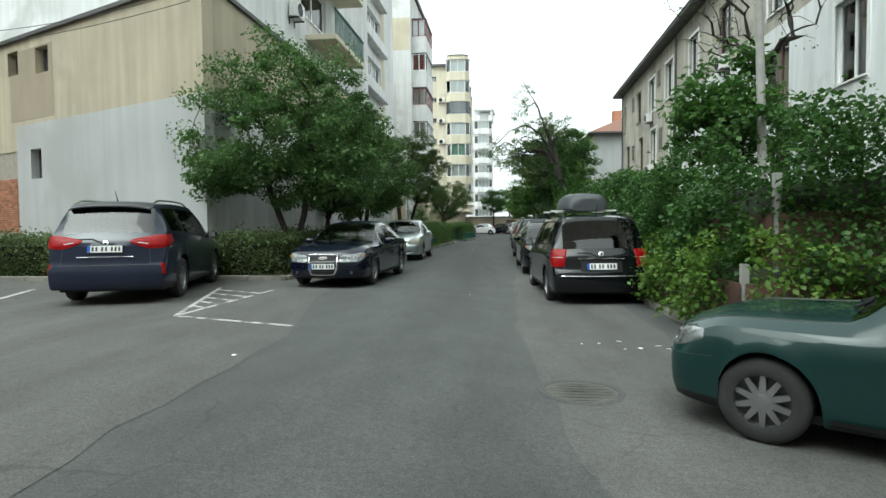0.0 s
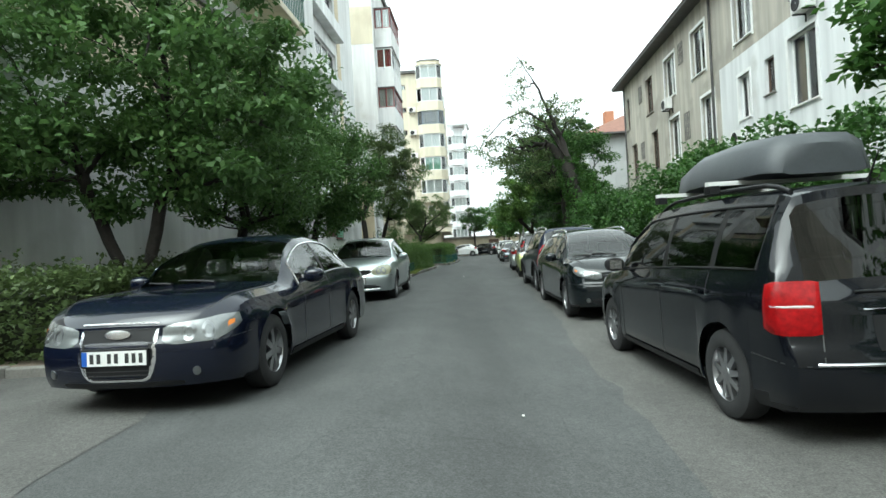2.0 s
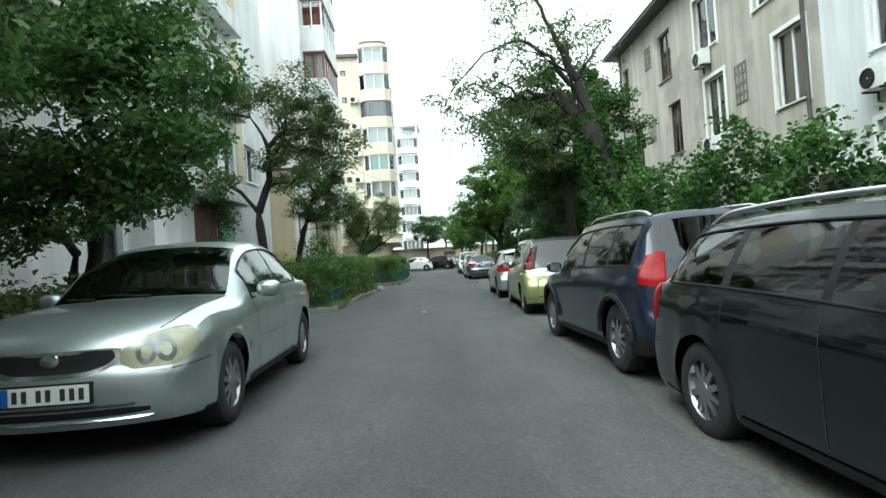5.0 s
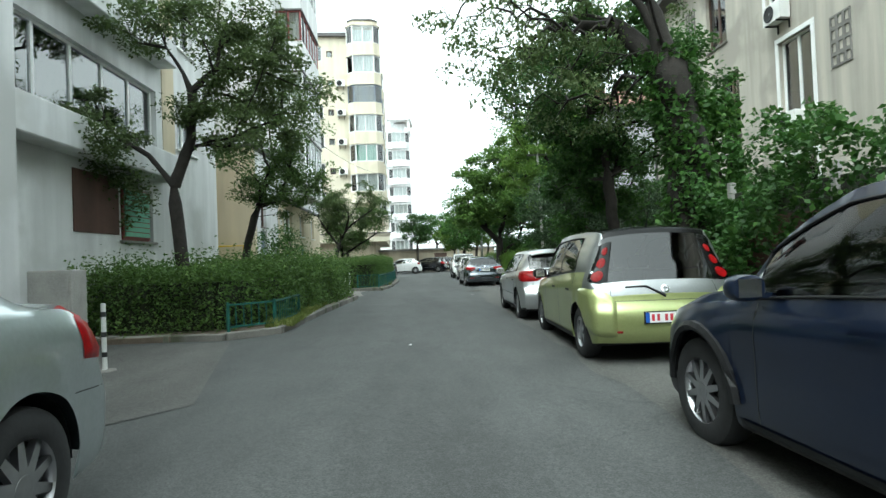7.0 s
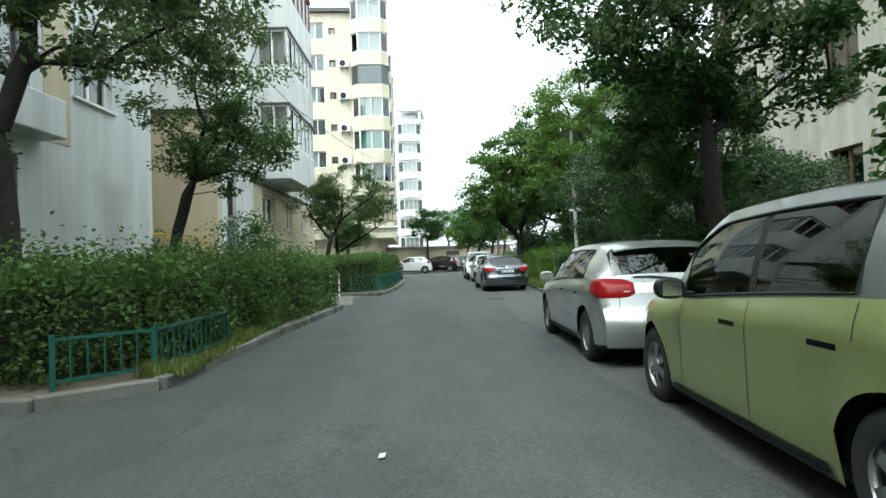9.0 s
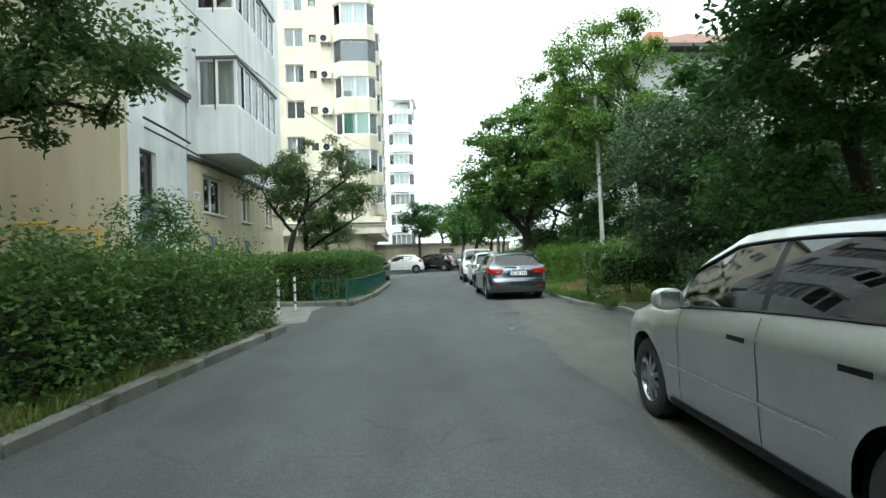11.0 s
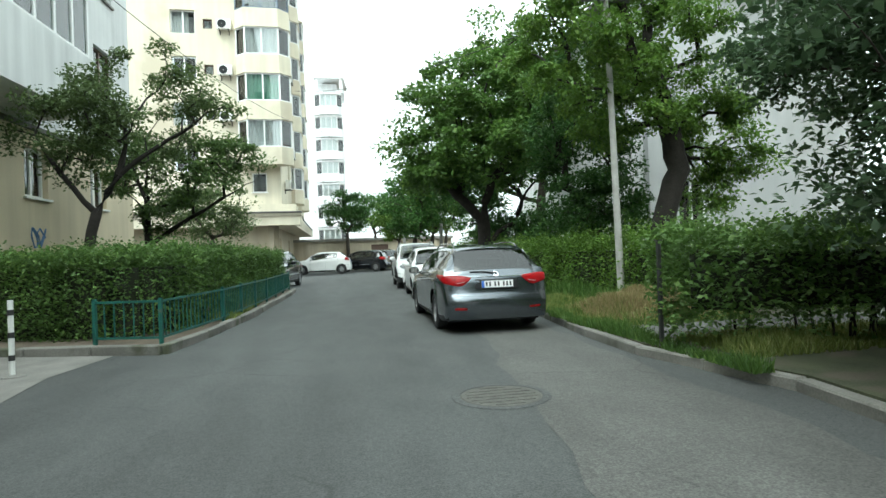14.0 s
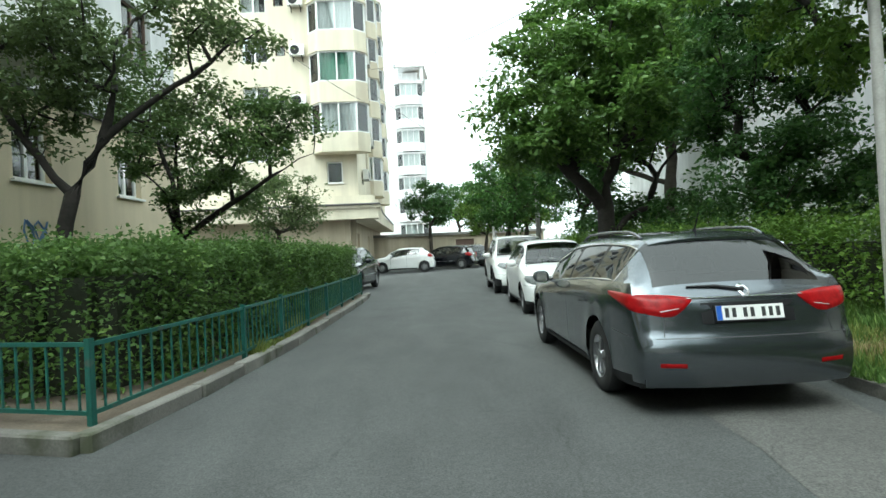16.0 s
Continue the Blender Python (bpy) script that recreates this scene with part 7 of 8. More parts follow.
# trees along the left bed
tree("broad leafy cherry tree with two stems in the bed", (-2.05, 27.65), [(0, 0, 0), (0.0, 0, 0.5), (-0.05, 0.05, 1.1)], 190, [(1.0, 2.4, 3.5, 1.5, 1.4, 1.6, 1.8), (-0.8, 0.0, 3.5, 2.4, 1.7, 1.5, 2.2), (0.9, 0.6, 3.6, 1.7, 1.8, 1.6, 2), (0.0, 0.2, 5.1, 1.8, 1.6, 1.2, 1.6), (-1.9, 0, 2.6, 1.0, 1.0, 0.7, 0.6), (0.2, 0.2, 2.5, 1.9, 1.4, 0.7, 1.4)], LEAF_CHERRY, 41, 34000, 0.125, bark=BARK_DARK, trunk_r=0.12, clump=0.42, droop=0.6, start=0.9, arms=[[(0, 0, 0.5), (0.35, 0.1, 1.2), (0.6, 0.2, 2.2), (0.8, 0.3, 3.2)], [(-0.05, 0.05, 1.1), (-0.4, 0, 2.0), (-0.7, 0, 3.2)]])
tree("round leafy cherry tree in the bed behind a silver car", (-2.2, 37.6), [(0, 0, 0), (0.0, 0, 0.7), (0.05, 0.0, 1.5)], 140, [(0.2, -1.1, 3.1, 2.2, 1.6, 1.4, 2), (0.4, -0.8, 4.4, 1.7, 1.4, 1.0, 1.3), (1.7, -1.5, 3.3, 0.9, 0.8, 1.0, 0.7), (0.3, -0.9, 2.2, 1.8, 1.2, 0.7, 1.2)], LEAF_CHERRY, 43, 34000, 0.11, bark=BARK_DARK, trunk_r=0.12, clump=0.42, droop=0.5, start=0.9, arms=[[(0, 0, 0.7), (0.3, 0.05, 1.5), (0.4, 0.1, 2.3)]])
tree("leafy cherry tree between the two others in the bed", (-2.35, 32.4), [(0, 0, 0), (0.05, 0, 0.8), (0.15, 0.0, 1.5)], 130, [(0.7, 0.2, 3.6, 1.5, 1.8, 1.5, 2), (0.4, 0.0, 4.7, 1.5, 1.6, 1.0, 1.4), (0.3, -0.2, 2.4, 1.6, 1.4, 0.7, 1.2)], LEAF_CHERRY, 42, 20000, 0.115, bark=BARK_DARK, trunk_r=0.11, clump=0.42, droop=0.5, start=0.9)
tree("crooked plum tree with dark bare limbs", (-1.43, 45.45), [(0, 0, 0), (0.0, 0, 1.0), (-0.1, 0, 2.0), (-0.15, 0, 2.7)], 95, [(1.3, 0.3, 4.6, 1.4, 1.6, 1.3, 2.2), (-1.5, -0.3, 3.7, 1.1, 1.0, 0.7, 0.9), (0.3, 0.2, 5.9, 1.6, 1.5, 0.9, 1.1)], LEAF_OLIVE, 44, 21000, 0.1, bark=BARK_DARK, trunk_r=0.12, clump=0.36, start=0.95, arms=[[(-0.15, 0, 2.7), (-0.6, 0, 3.3), (-1.1, -0.1, 3.6), (-1.5, -0.1, 4.3), (-2.2, -0.2, 4.5)], [(-0.15, 0, 2.7), (0.2, 0, 3.6), (0.22, 0, 4.5), (0.05, 0.1, 4.9), (-0.25, 0.1, 5.4)], [(0.22, 0, 4.5), (0.7, 0.1, 5.0), (1.4, 0.1, 5.0), (2.1, 0.2, 4.7)]])
tree("slim plum tree with olive leaves", (-1.5, 49.6), [(0, 0, 0), (0.05, 0, 0.9), (0.25, 0, 1.8), (0.55, 0, 2.7)], 80, [(0.8, 0.1, 4.3, 1.6, 1.5, 1.6, 2), (1.4, 0, 3.3, 1.0, 1.0, 0.9, 1)], LEAF_FRUIT, 45, 15000, 0.09, bark=BARK_DARK, trunk_r=0.1, clump=0.36, start=0.8)
tree("small dark tree close to the wall", (-3.4, 46.65), [(0, 0, 0), (0, 0, 0.9), (-0.15, 0, 1.7)], 40, [(-0.1, -0.1, 2.9, 0.9, 0.9, 0.9, 1)], LEAF_OLIVE, 46, 8000, 0.1, bark=BARK_DARK, trunk_r=0.07, start=0.8)
tree("leaning crooked fruit tree behind the clipped hedge", (-0.15, 61.6), [(0, 0, 0), (0.0, 0, 1.3), (0.15, 0.0, 2.0), (0.5, 0.1, 2.7), (0.65, 0.1, 3.3)], 70, [(1.0, 0.2, 4.0, 1.6, 1.3, 1.0, 2), (-0.5, 0.2, 3.5, 1.1, 0.9, 0.8, 1)], LEAF_OLIVE, 47, 12000, 0.09, bark=BARK_DARK, trunk_r=0.09, clump=0.34, start=0.7, arms=[[(0.5, 0.1, 2.7), (1.1, 0.2, 3.2), (1.8, 0.3, 3.7), (2.5, 0.4, 4.2)], [(0.15, 0, 2.0), (-0.4, 0, 2.7), (-0.8, 0, 3.4)]])
tree("leafy fruit tree behind the clipped hedge", (-0.4, 64.9), [(0, 0, 0), (0.1, 0, 0.9), (0.25, 0.1, 1.5)], 90, [(0.9, 0.1, 3.0, 1.6, 1.4, 1.2, 2), (2.1, 0, 3.6, 0.8, 0.8, 0.8, 0.8), (-0.3, 0.2, 4.0, 1.1, 0.9, 1.0, 0.8)], LEAF_FRUIT, 48, 15000, 0.1, bark=BARK_DARK, trunk_r=0.1, clump=0.36, start=0.9, arms=[[(0.25, 0.1, 1.5), (1.0, 0.1, 2.0), (2.0, 0, 2.6), (2.8, 0, 3.0)], [(0.25, 0.1, 1.5), (0.2, 0.1, 2.6), (-0.2, 0.1, 3.6)]])
tree("young shrub beside the annex door", (-1.5, 54.9), [(0, 0, 0), (0, 0, 0.6), (0.1, 0, 1.2)], 26, [(0.0, 0, 1.7, 0.7, 0.7, 0.8, 1)], LEAF_MID, 49, 3200, 0.09, trunk_r=0.04, category="shrub")

# trees on the right
ivy_trunk = [(0, 0, 0), (0.1, 0, 1.5), (0.0, 0, 3.0), (-0.2, 0.1, 4.4), (-0.4, 0.2, 5.4)]
tree("big leaning old tree with drooping twigs and an ivy-clad trunk", (7.4, 43.2), ivy_trunk, 210, [(-2.7, 0.4, 5.3, 1.5, 1.7, 1.1, 2.2), (-1.5, 0.6, 6.7, 1.5, 1.7, 1.1, 1.5), (-0.1, 0.4, 6.5, 1.2, 1.4, 0.9, 0.9), (-1.3, 1.4, 4.7, 1.4, 1.7, 1.0, 1.1), (-1.9, 0.6, 8.4, 0.8, 0.9, 0.6, 0.35), (-2.0, 2.6, 5.2, 1.4, 1.2, 1.0, 0.8)], LEAF_OLIVE, 51, 9500, 0.095, bark=BARK_DARK, trunk_r=0.33, clump=0.27, droop=0.9, sag=0.9, start=0.75, pipe=0.78, arms=[[(-0.4, 0.2, 5.4), (-0.8, 0.3, 6.4), (-1.1, 0.5, 7.4), (-1.6, 0.6, 8.3), (-2.1, 0.6, 9.3)], [(-0.3, 0.1, 4.9), (-1.0, 0.2, 6.0), (-1.8, 0.3, 6.5), (-2.7, 0.3, 6.2), (-3.4, 0.3, 5.5), (-3.9, 0.3, 4.8)], [(-0.2, 0.1, 4.2), (-0.8, 0.9, 5.3), (-1.5, 2.0, 6.0), (-2.2, 3.0, 6.0)], [(-0.4, 0.2, 5.4), (0.2, 0.3, 6.2), (0.8, 0.4, 6.8)], [(-0.2, 0.1, 4.3), (-0.9, -0.7, 5.3), (-1.7, -1.2, 5.6)]])


def ivy(label, base, trunk, radius, n, seed, leaf=LEAF_DARK):
    """Ivy that clothes a trunk."""
    rng = np.random.default_rng(seed)
    root = thing("ivy", Matrix.Translation((base[0], base[1], 0.1)), label, "ivy")
    tr = np.array(trunk, float)
    k = rng.uniform(0, len(tr) - 1.001, n)
    i = k.astype(int)
    c = tr[i] + (tr[i + 1] - tr[i]) * (k - i)[:, None]
    a = rng.uniform(0, 2 * math.pi, n)
    r = radius * (0.55 + 0.45 * rng.uniform(0, 1, n)) * (1.1 - 0.5 * k / len(tr)) * (1 + 0.3 * np.sin(c[:, 2] * 2.1 + a * 2))
    pts = c + np.c_[np.cos(a) * r, np.sin(a) * r, rng.normal(0, 0.1, n)]
    pts[:, 2] = np.maximum(pts[:, 2], 0.02)
    for a0 in (0.3, 2.2, 4.1):
        bm = bmesh.new()
        tube(bm, [Vector(c) + Vector((math.cos(a0 + 0.5 * i), math.sin(a0 + 0.5 * i), 0)) * radius * 0.5 for i, c in enumerate(trunk)], [0.03 - 0.004 * i for i in range(len(trunk))], 6)
        part("ivy_stem", bm, BARK, root, "twisting woody stem")
    part_mesh("ivy_leaves", leaf_mesh("ivy_leaves", pts, 0.11, rng, 0.5, 0.8), leaf, root, "dark glossy ivy leaves")


ivy("dark ivy clothing the leaning trunk", (7.4, 43.2), ivy_trunk[:4], 0.5, 7000, 61, LEAF_MID)
ivy("thick green ivy hanging beside the trunk", (8.2, 43.5), [(0, 0, 0), (0.0, 0, 1.8), (0.0, 0, 2.9), (-0.2, 0, 3.7)], 0.5, 4200, 62, LEAF_MID)
tree("dense dark tree spreading over the kerb", (9.3, 53.4), [(0, 0, 0), (0, 0, 1.0), (-0.2, 0, 2.0)], 190, [(-0.5, 0, 2.2, 1.7, 1.5, 1.15, 2), (0.7, 0.2, 2.25, 1.6, 1.4, 0.95, 1.2), (-0.4, -0.2, 1.6, 1.3, 1.3, 0.9, 1.0), (-0.2, 0.2, 3.3, 1.7, 1.6, 1.1, 2), (0.2, 2.0, 3.3, 1.0, 1.0, 0.9, 1.5)], LEAF_DARK, 52, 44000, 0.095, clump=0.45, trunk_r=0.12)
tree("dark overhanging tree beside the kerb", (7.9, 47.6), [(0, 0, 0), (0.05, 0, 1.5), (-0.1, 0, 3.2)], 150, [(-1.2, 0, 5.1, 1.7, 1.6, 1.2, 2), (-0.2, 0.3, 6.1, 1.7, 1.7, 1.2, 1.5), (-0.3, 0.2, 3.2, 1.2, 1.5, 1.3, 1.3), (0.9, -1.4, 4.6, 1.2, 1.3, 1.5, 1.2)], LEAF_DEEP, 65, 33000, 0.13, bark=BARK_DARK, clump=0.45, trunk_r=0.14, start=0.85)
tree("olive-green tree rising behind the dark one", (8.9, 49.8), [(0, 0, 0), (0, 0, 1.6), (-0.2, 0, 2.6)], 100, [(-0.6, 0, 3.4, 1.5, 1.7, 1.2, 2), (-0.5, 0, 1.8, 1.3, 1.7, 1.3, 1.5)], LEAF_MID, 63, 19000, 0.11, clump=0.4, trunk_r=0.13)
tree("low dense dark tree behind the kerb hedge", (11.2, 52.6), [(0, 0, 0), (0, 0, 1.5), (0.2, 0, 2.0)], 140, [(0.4, 0, 2.2, 1.7, 2.0, 1.2, 2), (1.4, 0.5, 3.0, 1.4, 1.6, 0.9, 0.7)], LEAF_DARK, 53, 30000, 0.105, clump=0.48, trunk_r=0.18, start=0.4)
tree("tall locust tree with a dark crooked trunk and yellow-green leaves", (11.1, 61.6), [(0, 0, 0), (0.0, 0, 1.3), (0.3, 0, 2.1), (0.55, 0, 2.7), (0.35, 0, 3.6), (0.2, 0, 4.6)], 150, [(-1.2, 0, 5.6, 1.9, 1.9, 1.6, 2), (0.6, 0, 5.4, 1.6, 1.6, 1.6, 1.2), (-1.5, 0, 7.6, 1.8, 1.6, 1.3, 1.2), (0.3, 0.5, 8.0, 1.8, 1.8, 1.2, 0.8), (1.6, 0, 3.6, 0.9, 1.0, 1.7, 1.1), (-0.9, -0.2, 3.9, 1.2, 1.2, 1.0, 0.9)], LEAF_BRIGHT, 55, 46000, 0.115, bark=BARK_DARK, trunk_r=0.24, droop=0.7, clump=0.42, sag=0.2, start=0.6)
tree("leafy bush behind the verge hedge", (10.9, 64.0), [(0, 0, 0), (0, 0, 0.8), (0, 0, 1.4)], 60, [(0, 0, 2.1, 1.3, 1.4, 1.0, 1)], LEAF_DEEP, 66, 9000, 0.12, trunk_r=0.07, category="shrub")
tree("dark leafy tree beside the utility pole", (11.0, 65.0), [(0, 0, 0), (0, 0, 1.2), (0, 0, 2.4)], 100, [(-0.2, 0, 4.0, 1.7, 1.6, 1.5, 2), (0.2, 0, 6.0, 1.5, 1.5, 1.2, 1)], LEAF_DEEP, 64, 15000, 0.13, bark=BARK_DARK, clump=0.4, trunk_r=0.14)
tree("spreading walnut tree with large leaves", (9.2, 69.0), [(0, 0, 0), (0.0, 0, 1.2), (0.0, 0, 2.0), (0.05, 0, 2.7)], 230, [(0.0, 0, 4.6, 3.2, 2.7, 1.5, 3), (0.2, 0.2, 6.3, 2.6, 2.3, 1.5, 2.2), (1.2, 0.5, 8.0, 1.9, 1.8, 1.2, 1.0), (-1.8, -0.3, 3.6, 1.5, 1.5, 0.6, 0.7)], LEAF_WALNUT, 56, 38000, 0.19, bark=BARK_DARK, trunk_r=0.24, clump=0.5, start=0.6, arms=[[(0, 0, 1.2), (0.5, 0, 1.7), (1.1, 0, 2.0), (1.4, 0, 2.8)], [(0, 0, 2.0), (-0.7, 0, 2.8), (-1.6, 0, 3.6)]])
for x, y, z, n in ((10.9, 67.6, 1.5, 5000), (10.9, 71.2, 1.7, 6000), (11.0, 75.5, 1.6, 5000)):
    tree("dark leafy shrub behind the verge hedge", (x, y), [(0, 0, 0), (0, 0, 0.6), (0.1, 0, 1.1)], 45, [(0, 0, z, 1.1, 1.5, 1.0, 1)], LEAF_DEEP, int(y), n, 0.13, trunk_r=0.06, category="shrub")
tree("tall dark tree behind the walnut", (12.8, 73.0), [(0, 0, 0), (0, 0, 3), (0.2, 0, 5)], 100, [(0, 0, 7.2, 2.4, 2.4, 2.4, 2), (-2.0, 2, 5.0, 1.8, 2.0, 1.8, 1.0)], LEAF_DEEP, 57, 18000, 0.17, trunk_r=0.2, clump=0.55)
tree("leafy magnolia by the near fence", (9.3, 27.2), [(0, 0, 0), (0, 0, 1.4), (-0.1, 0, 2.6)], 90, [(0, 0, 3.4, 1.4, 1.6, 1.0, 2), (-0.6, 0.3, 4.2, 0.9, 1.1, 0.8, 0.8), (0.2, 0.4, 5.0, 0.6, 0.7, 0.6, 0.3)], LEAF_MID, 58, 5200, 0.21, trunk_r=0.1, droop=0.2, clump=0.4)
tree("old tree with bare twigs above the house front", (11.4, 29.0), [(0, 0, 0), (0, 0, 3.0), (-0.4, 0, 5.2)], 110, [(-0.9, 0, 7.4, 2.4, 2.4, 1.7, 1)], LEAF_DEEP, 59, 260, 0.1, bark=BARK_DARK, trunk_r=0.12, sag=0.3)
tree("leafy shrub behind the fence", (8.7, 33.5), [(0, 0, 0), (0, 0, 1.0), (0, 0, 1.6)], 40, [(0, 0, 2.4, 0.8, 2.2, 0.7, 1)], LEAF_MID, 60, 7000, 0.12, category="shrub", trunk_r=0.06)
for i, (x, y, s, mat_leaf) in enumerate(((8.2, 79.0, 1.0, LEAF_MID), (9.8, 83.0, 1.1, LEAF_BRIGHT), (8.6, 90.0, 1.0, LEAF_BRIGHT), (11.2, 78.0, 1.2, LEAF_DEEP), (12.0, 90.0, 1.2, LEAF_MID))):
    tree("distant leafy tree beside the road end", (x, y), [(0, 0, 0), (0, 0, 1.2 * s), (0.1, 0, 2.0 * s)], 60, [(0, 0, 3.5 * s, 1.7 * s, 1.9 * s, 1.6 * s, 1)], mat_leaf, 70 + i, 9000, 0.17, trunk_r=0.12, clump=0.5)
tree("dark tree in front of the end wall", (5.3, 96.2), [(0, 0, 0), (0, 0, 1.8), (0, 0, 3.0)], 50, [(0, 0, 4.6, 1.7, 1.2, 1.7, 1)], LEAF_DEEP, 80, 7500, 0.18, trunk_r=0.13, clump=0.5)
tree("green trees behind the end wall", (8.0, 103.0), [(0, 0, 0), (0, 0, 2.0), (0, 0, 3.0)], 60, [(0, 0, 5.0, 3.2, 1.6, 2.0, 1)], LEAF_MID, 81, 9000, 0.22, trunk_r=0.15, clump=0.7)
tree("leafy tree beside the second tower", (-0.6, 74.5), [(0, 0, 0), (0, 0, 1.4), (0, 0, 2.0)], 50, [(0, 0, 3.0, 1.6, 1.5, 1.2, 1)], LEAF_OLIVE, 82, 6500, 0.13, trunk_r=0.1, clump=0.5)


# rough grass on the verge and a mound of dry cuttings
def heap(x, y):
    """The height of the mound of cuttings above the verge."""
    r = ((x - 8.9) / 1.15) ** 2 + ((y - 58.55) / 0.75) ** 2
    return 0.3 * np.exp(-1.6 * r) * (1 + 0.25 * np.sin(5.1 * x + 3.3 * y) + 0.15 * np.sin(9.7 * y - 4.0 * x))


GRASS_GREEN = leaf_mat("green_weed_blade", (0.08, 0.15, 0.03), (0.24, 0.32, 0.08))
STRAW = leaf_mat("dry_straw", (0.30, 0.24, 0.12), (0.55, 0.45, 0.27))


def grass(label, outline, n, seed, height=0.22, blade=GRASS, wide=0.012, near=None, name="grass"):
    rng = np.random.default_rng(seed)
    (x0, x1), (y0, y1) = outline
    base = np.c_[rng.uniform(x0, x1, n), rng.uniform(y0, y1, n), np.full(n, 0.1)]
    if near:
        base[:, :2] = rng.normal(size=(n, 2)) * near[2:] + near[:2]
        base = base[(base[:, 0] > x0) & (base[:, 0] < x1) & (base[:, 1] > y0) & (base[:, 1] < y1)]
        n = len(base)
    base[:, 2] += heap(base[:, 0], base[:, 1])
    tuft = 0.5 + 0.5 * np.sin(base[:, 0] * 3.1 + 1.0) * np.sin(base[:, 1] * 2.3)
    h = height * (0.35 + tuft) * rng.uniform(0.5, 1.3, n)
    lean = rng.normal(0, 0.35, (n, 2)) * h[:, None]
    a = rng.uniform(0, math.pi, n)
    wv = np.c_[np.cos(a), np.sin(a), np.zeros(n)] * wide
    v = np.empty((n, 3, 3))
    v[:, 0], v[:, 1] = base - wv, base + wv
    v[:, 2] = base + np.c_[lean, h]
    me = bpy.data.meshes.new("grass")
    me.vertices.add(3 * n)
    me.vertices.foreach_set("co", v.ravel())
    me.loops.add(3 * n)
    me.loops.foreach_set("vertex_index", np.arange(3 * n))
    me.polygons.add(n)
    me.polygons.foreach_set("loop_start", np.arange(0, 3 * n, 3))
    me.polygons.foreach_set("loop_total", np.full(n, 3))
    me.update()
    me.materials.append(blade)
    tagged(new(name, me), label, "grass", kind="stuff")


bm = bmesh.new()
grid = [[bm.verts.new((x, y, 0.09 + float(heap(x, y)))) for y in np.linspace(57.25, 60.2, 24)] for x in np.linspace(7.75, 10.4, 24)]
for g0, g1 in zip(grid, grid[1:]):
    for k in range(23):
        bm.faces.new((g0[k], g1[k], g1[k + 1], g0[k + 1]))
tagged(part("verge_mound", bm, mat("straw_and_soil", (0.27, 0.21, 0.12), 0.95, vary=0.4, scale=4, bump=0.8, fine=70, second=(0.10, 0.11, 0.045), second_at=0.52), smooth=60), "low mound of soil under dry grass cuttings", "mound", kind="structure")
grass("dry straw-coloured cuttings on the mound", ((7.8, 10.0), (57.4, 59.8)), 20000, 95, 0.13, STRAW, 0.011, (8.9, 58.45, 0.65, 0.45))
grass("rough green grass on the verge", ((7.55, 9.9), (57.25, 64.0)), 14000, 91, 0.10, GRASS_GREEN)
grass("half-dry grass on the verge", ((7.6, 9.9), (57.25, 62.0)), 9000, 96, 0.13)
grass("tall green weeds at the hedge foot", ((9.0, 10.2), (59.3, 63.5)), 6000, 97, 0.26, GRASS_GREEN, 0.022)
grass("weeds along the kerb edge", ((7.42, 7.62), (54.4, 58.8)), 2600, 98, 0.14, GRASS_GREEN)
grass("weeds under the clipped hedge", ((7.8, 10.5), (54.9, 56.1)), 5000, 99, 0.13)
grass("sparse weeds along the hedge foot", ((6.6, 7.3), (21.0, 43.0)), 9000, 92, 0.15)
grass("weeds between kerb and green fence", ((1.95, 2.4), (61.0, 69.0)), 5000, 93, 0.12)
grass("weeds at the hedge corner", ((0.2, 0.7), (44.6, 50.0)), 3500, 94, 0.14)

# ---- small things ----
def fence_run(label, pts, height=0.55, step=0.14):
    """A low green iron fence: posts, rails and bars."""
    root = thing("iron_fence", Matrix.Translation((*pts[0], 0.09)), label, "fence", "green iron fences")
    o = Vector((*pts[0], 0.09))
    for a, b in zip(pts, pts[1:]):
        m = Matrix.Translation(-o) @ frame_of(a, b)
        l = (Vector(b) - Vector(a)).length
        n = max(1, round(l / 1.6))
        for i in range(n + 1):
            bm = bmesh.new()
            x = l * i / n
            box(bm, x - 0.022, -0.022, 0.05, x + 0.022, 0.022, 0.09 + height + 0.06, m)
            part("post", bm, GREEN_PAINT, root)
        for z in (0.16, 0.09 + height):
            bm = bmesh.new()
            box(bm, 0, -0.012, z, l, 0.012, z + 0.03, m)
            part("rail", bm, GREEN_PAINT, root)
        for x in np.arange(step, l - 0.05, step):
            bm = bmesh.new()
            box(bm, x - 0.007, -0.007, 0.19, x + 0.007, 0.007, 0.09 + height, m)
            part("bar", bm, GREEN_PAINT, root)


fence_run("low green iron fence round the clipped hedge", [(1.0, 58.75), (1.9, 58.47), (2.25, 60.8), (2.5, 65.0), (2.65, 70.0)])
fence_run("low green iron fence in the overgrown bed", [(-0.3, 44.2), (0.36, 44.75), (0.48, 46.7)], 0.45)


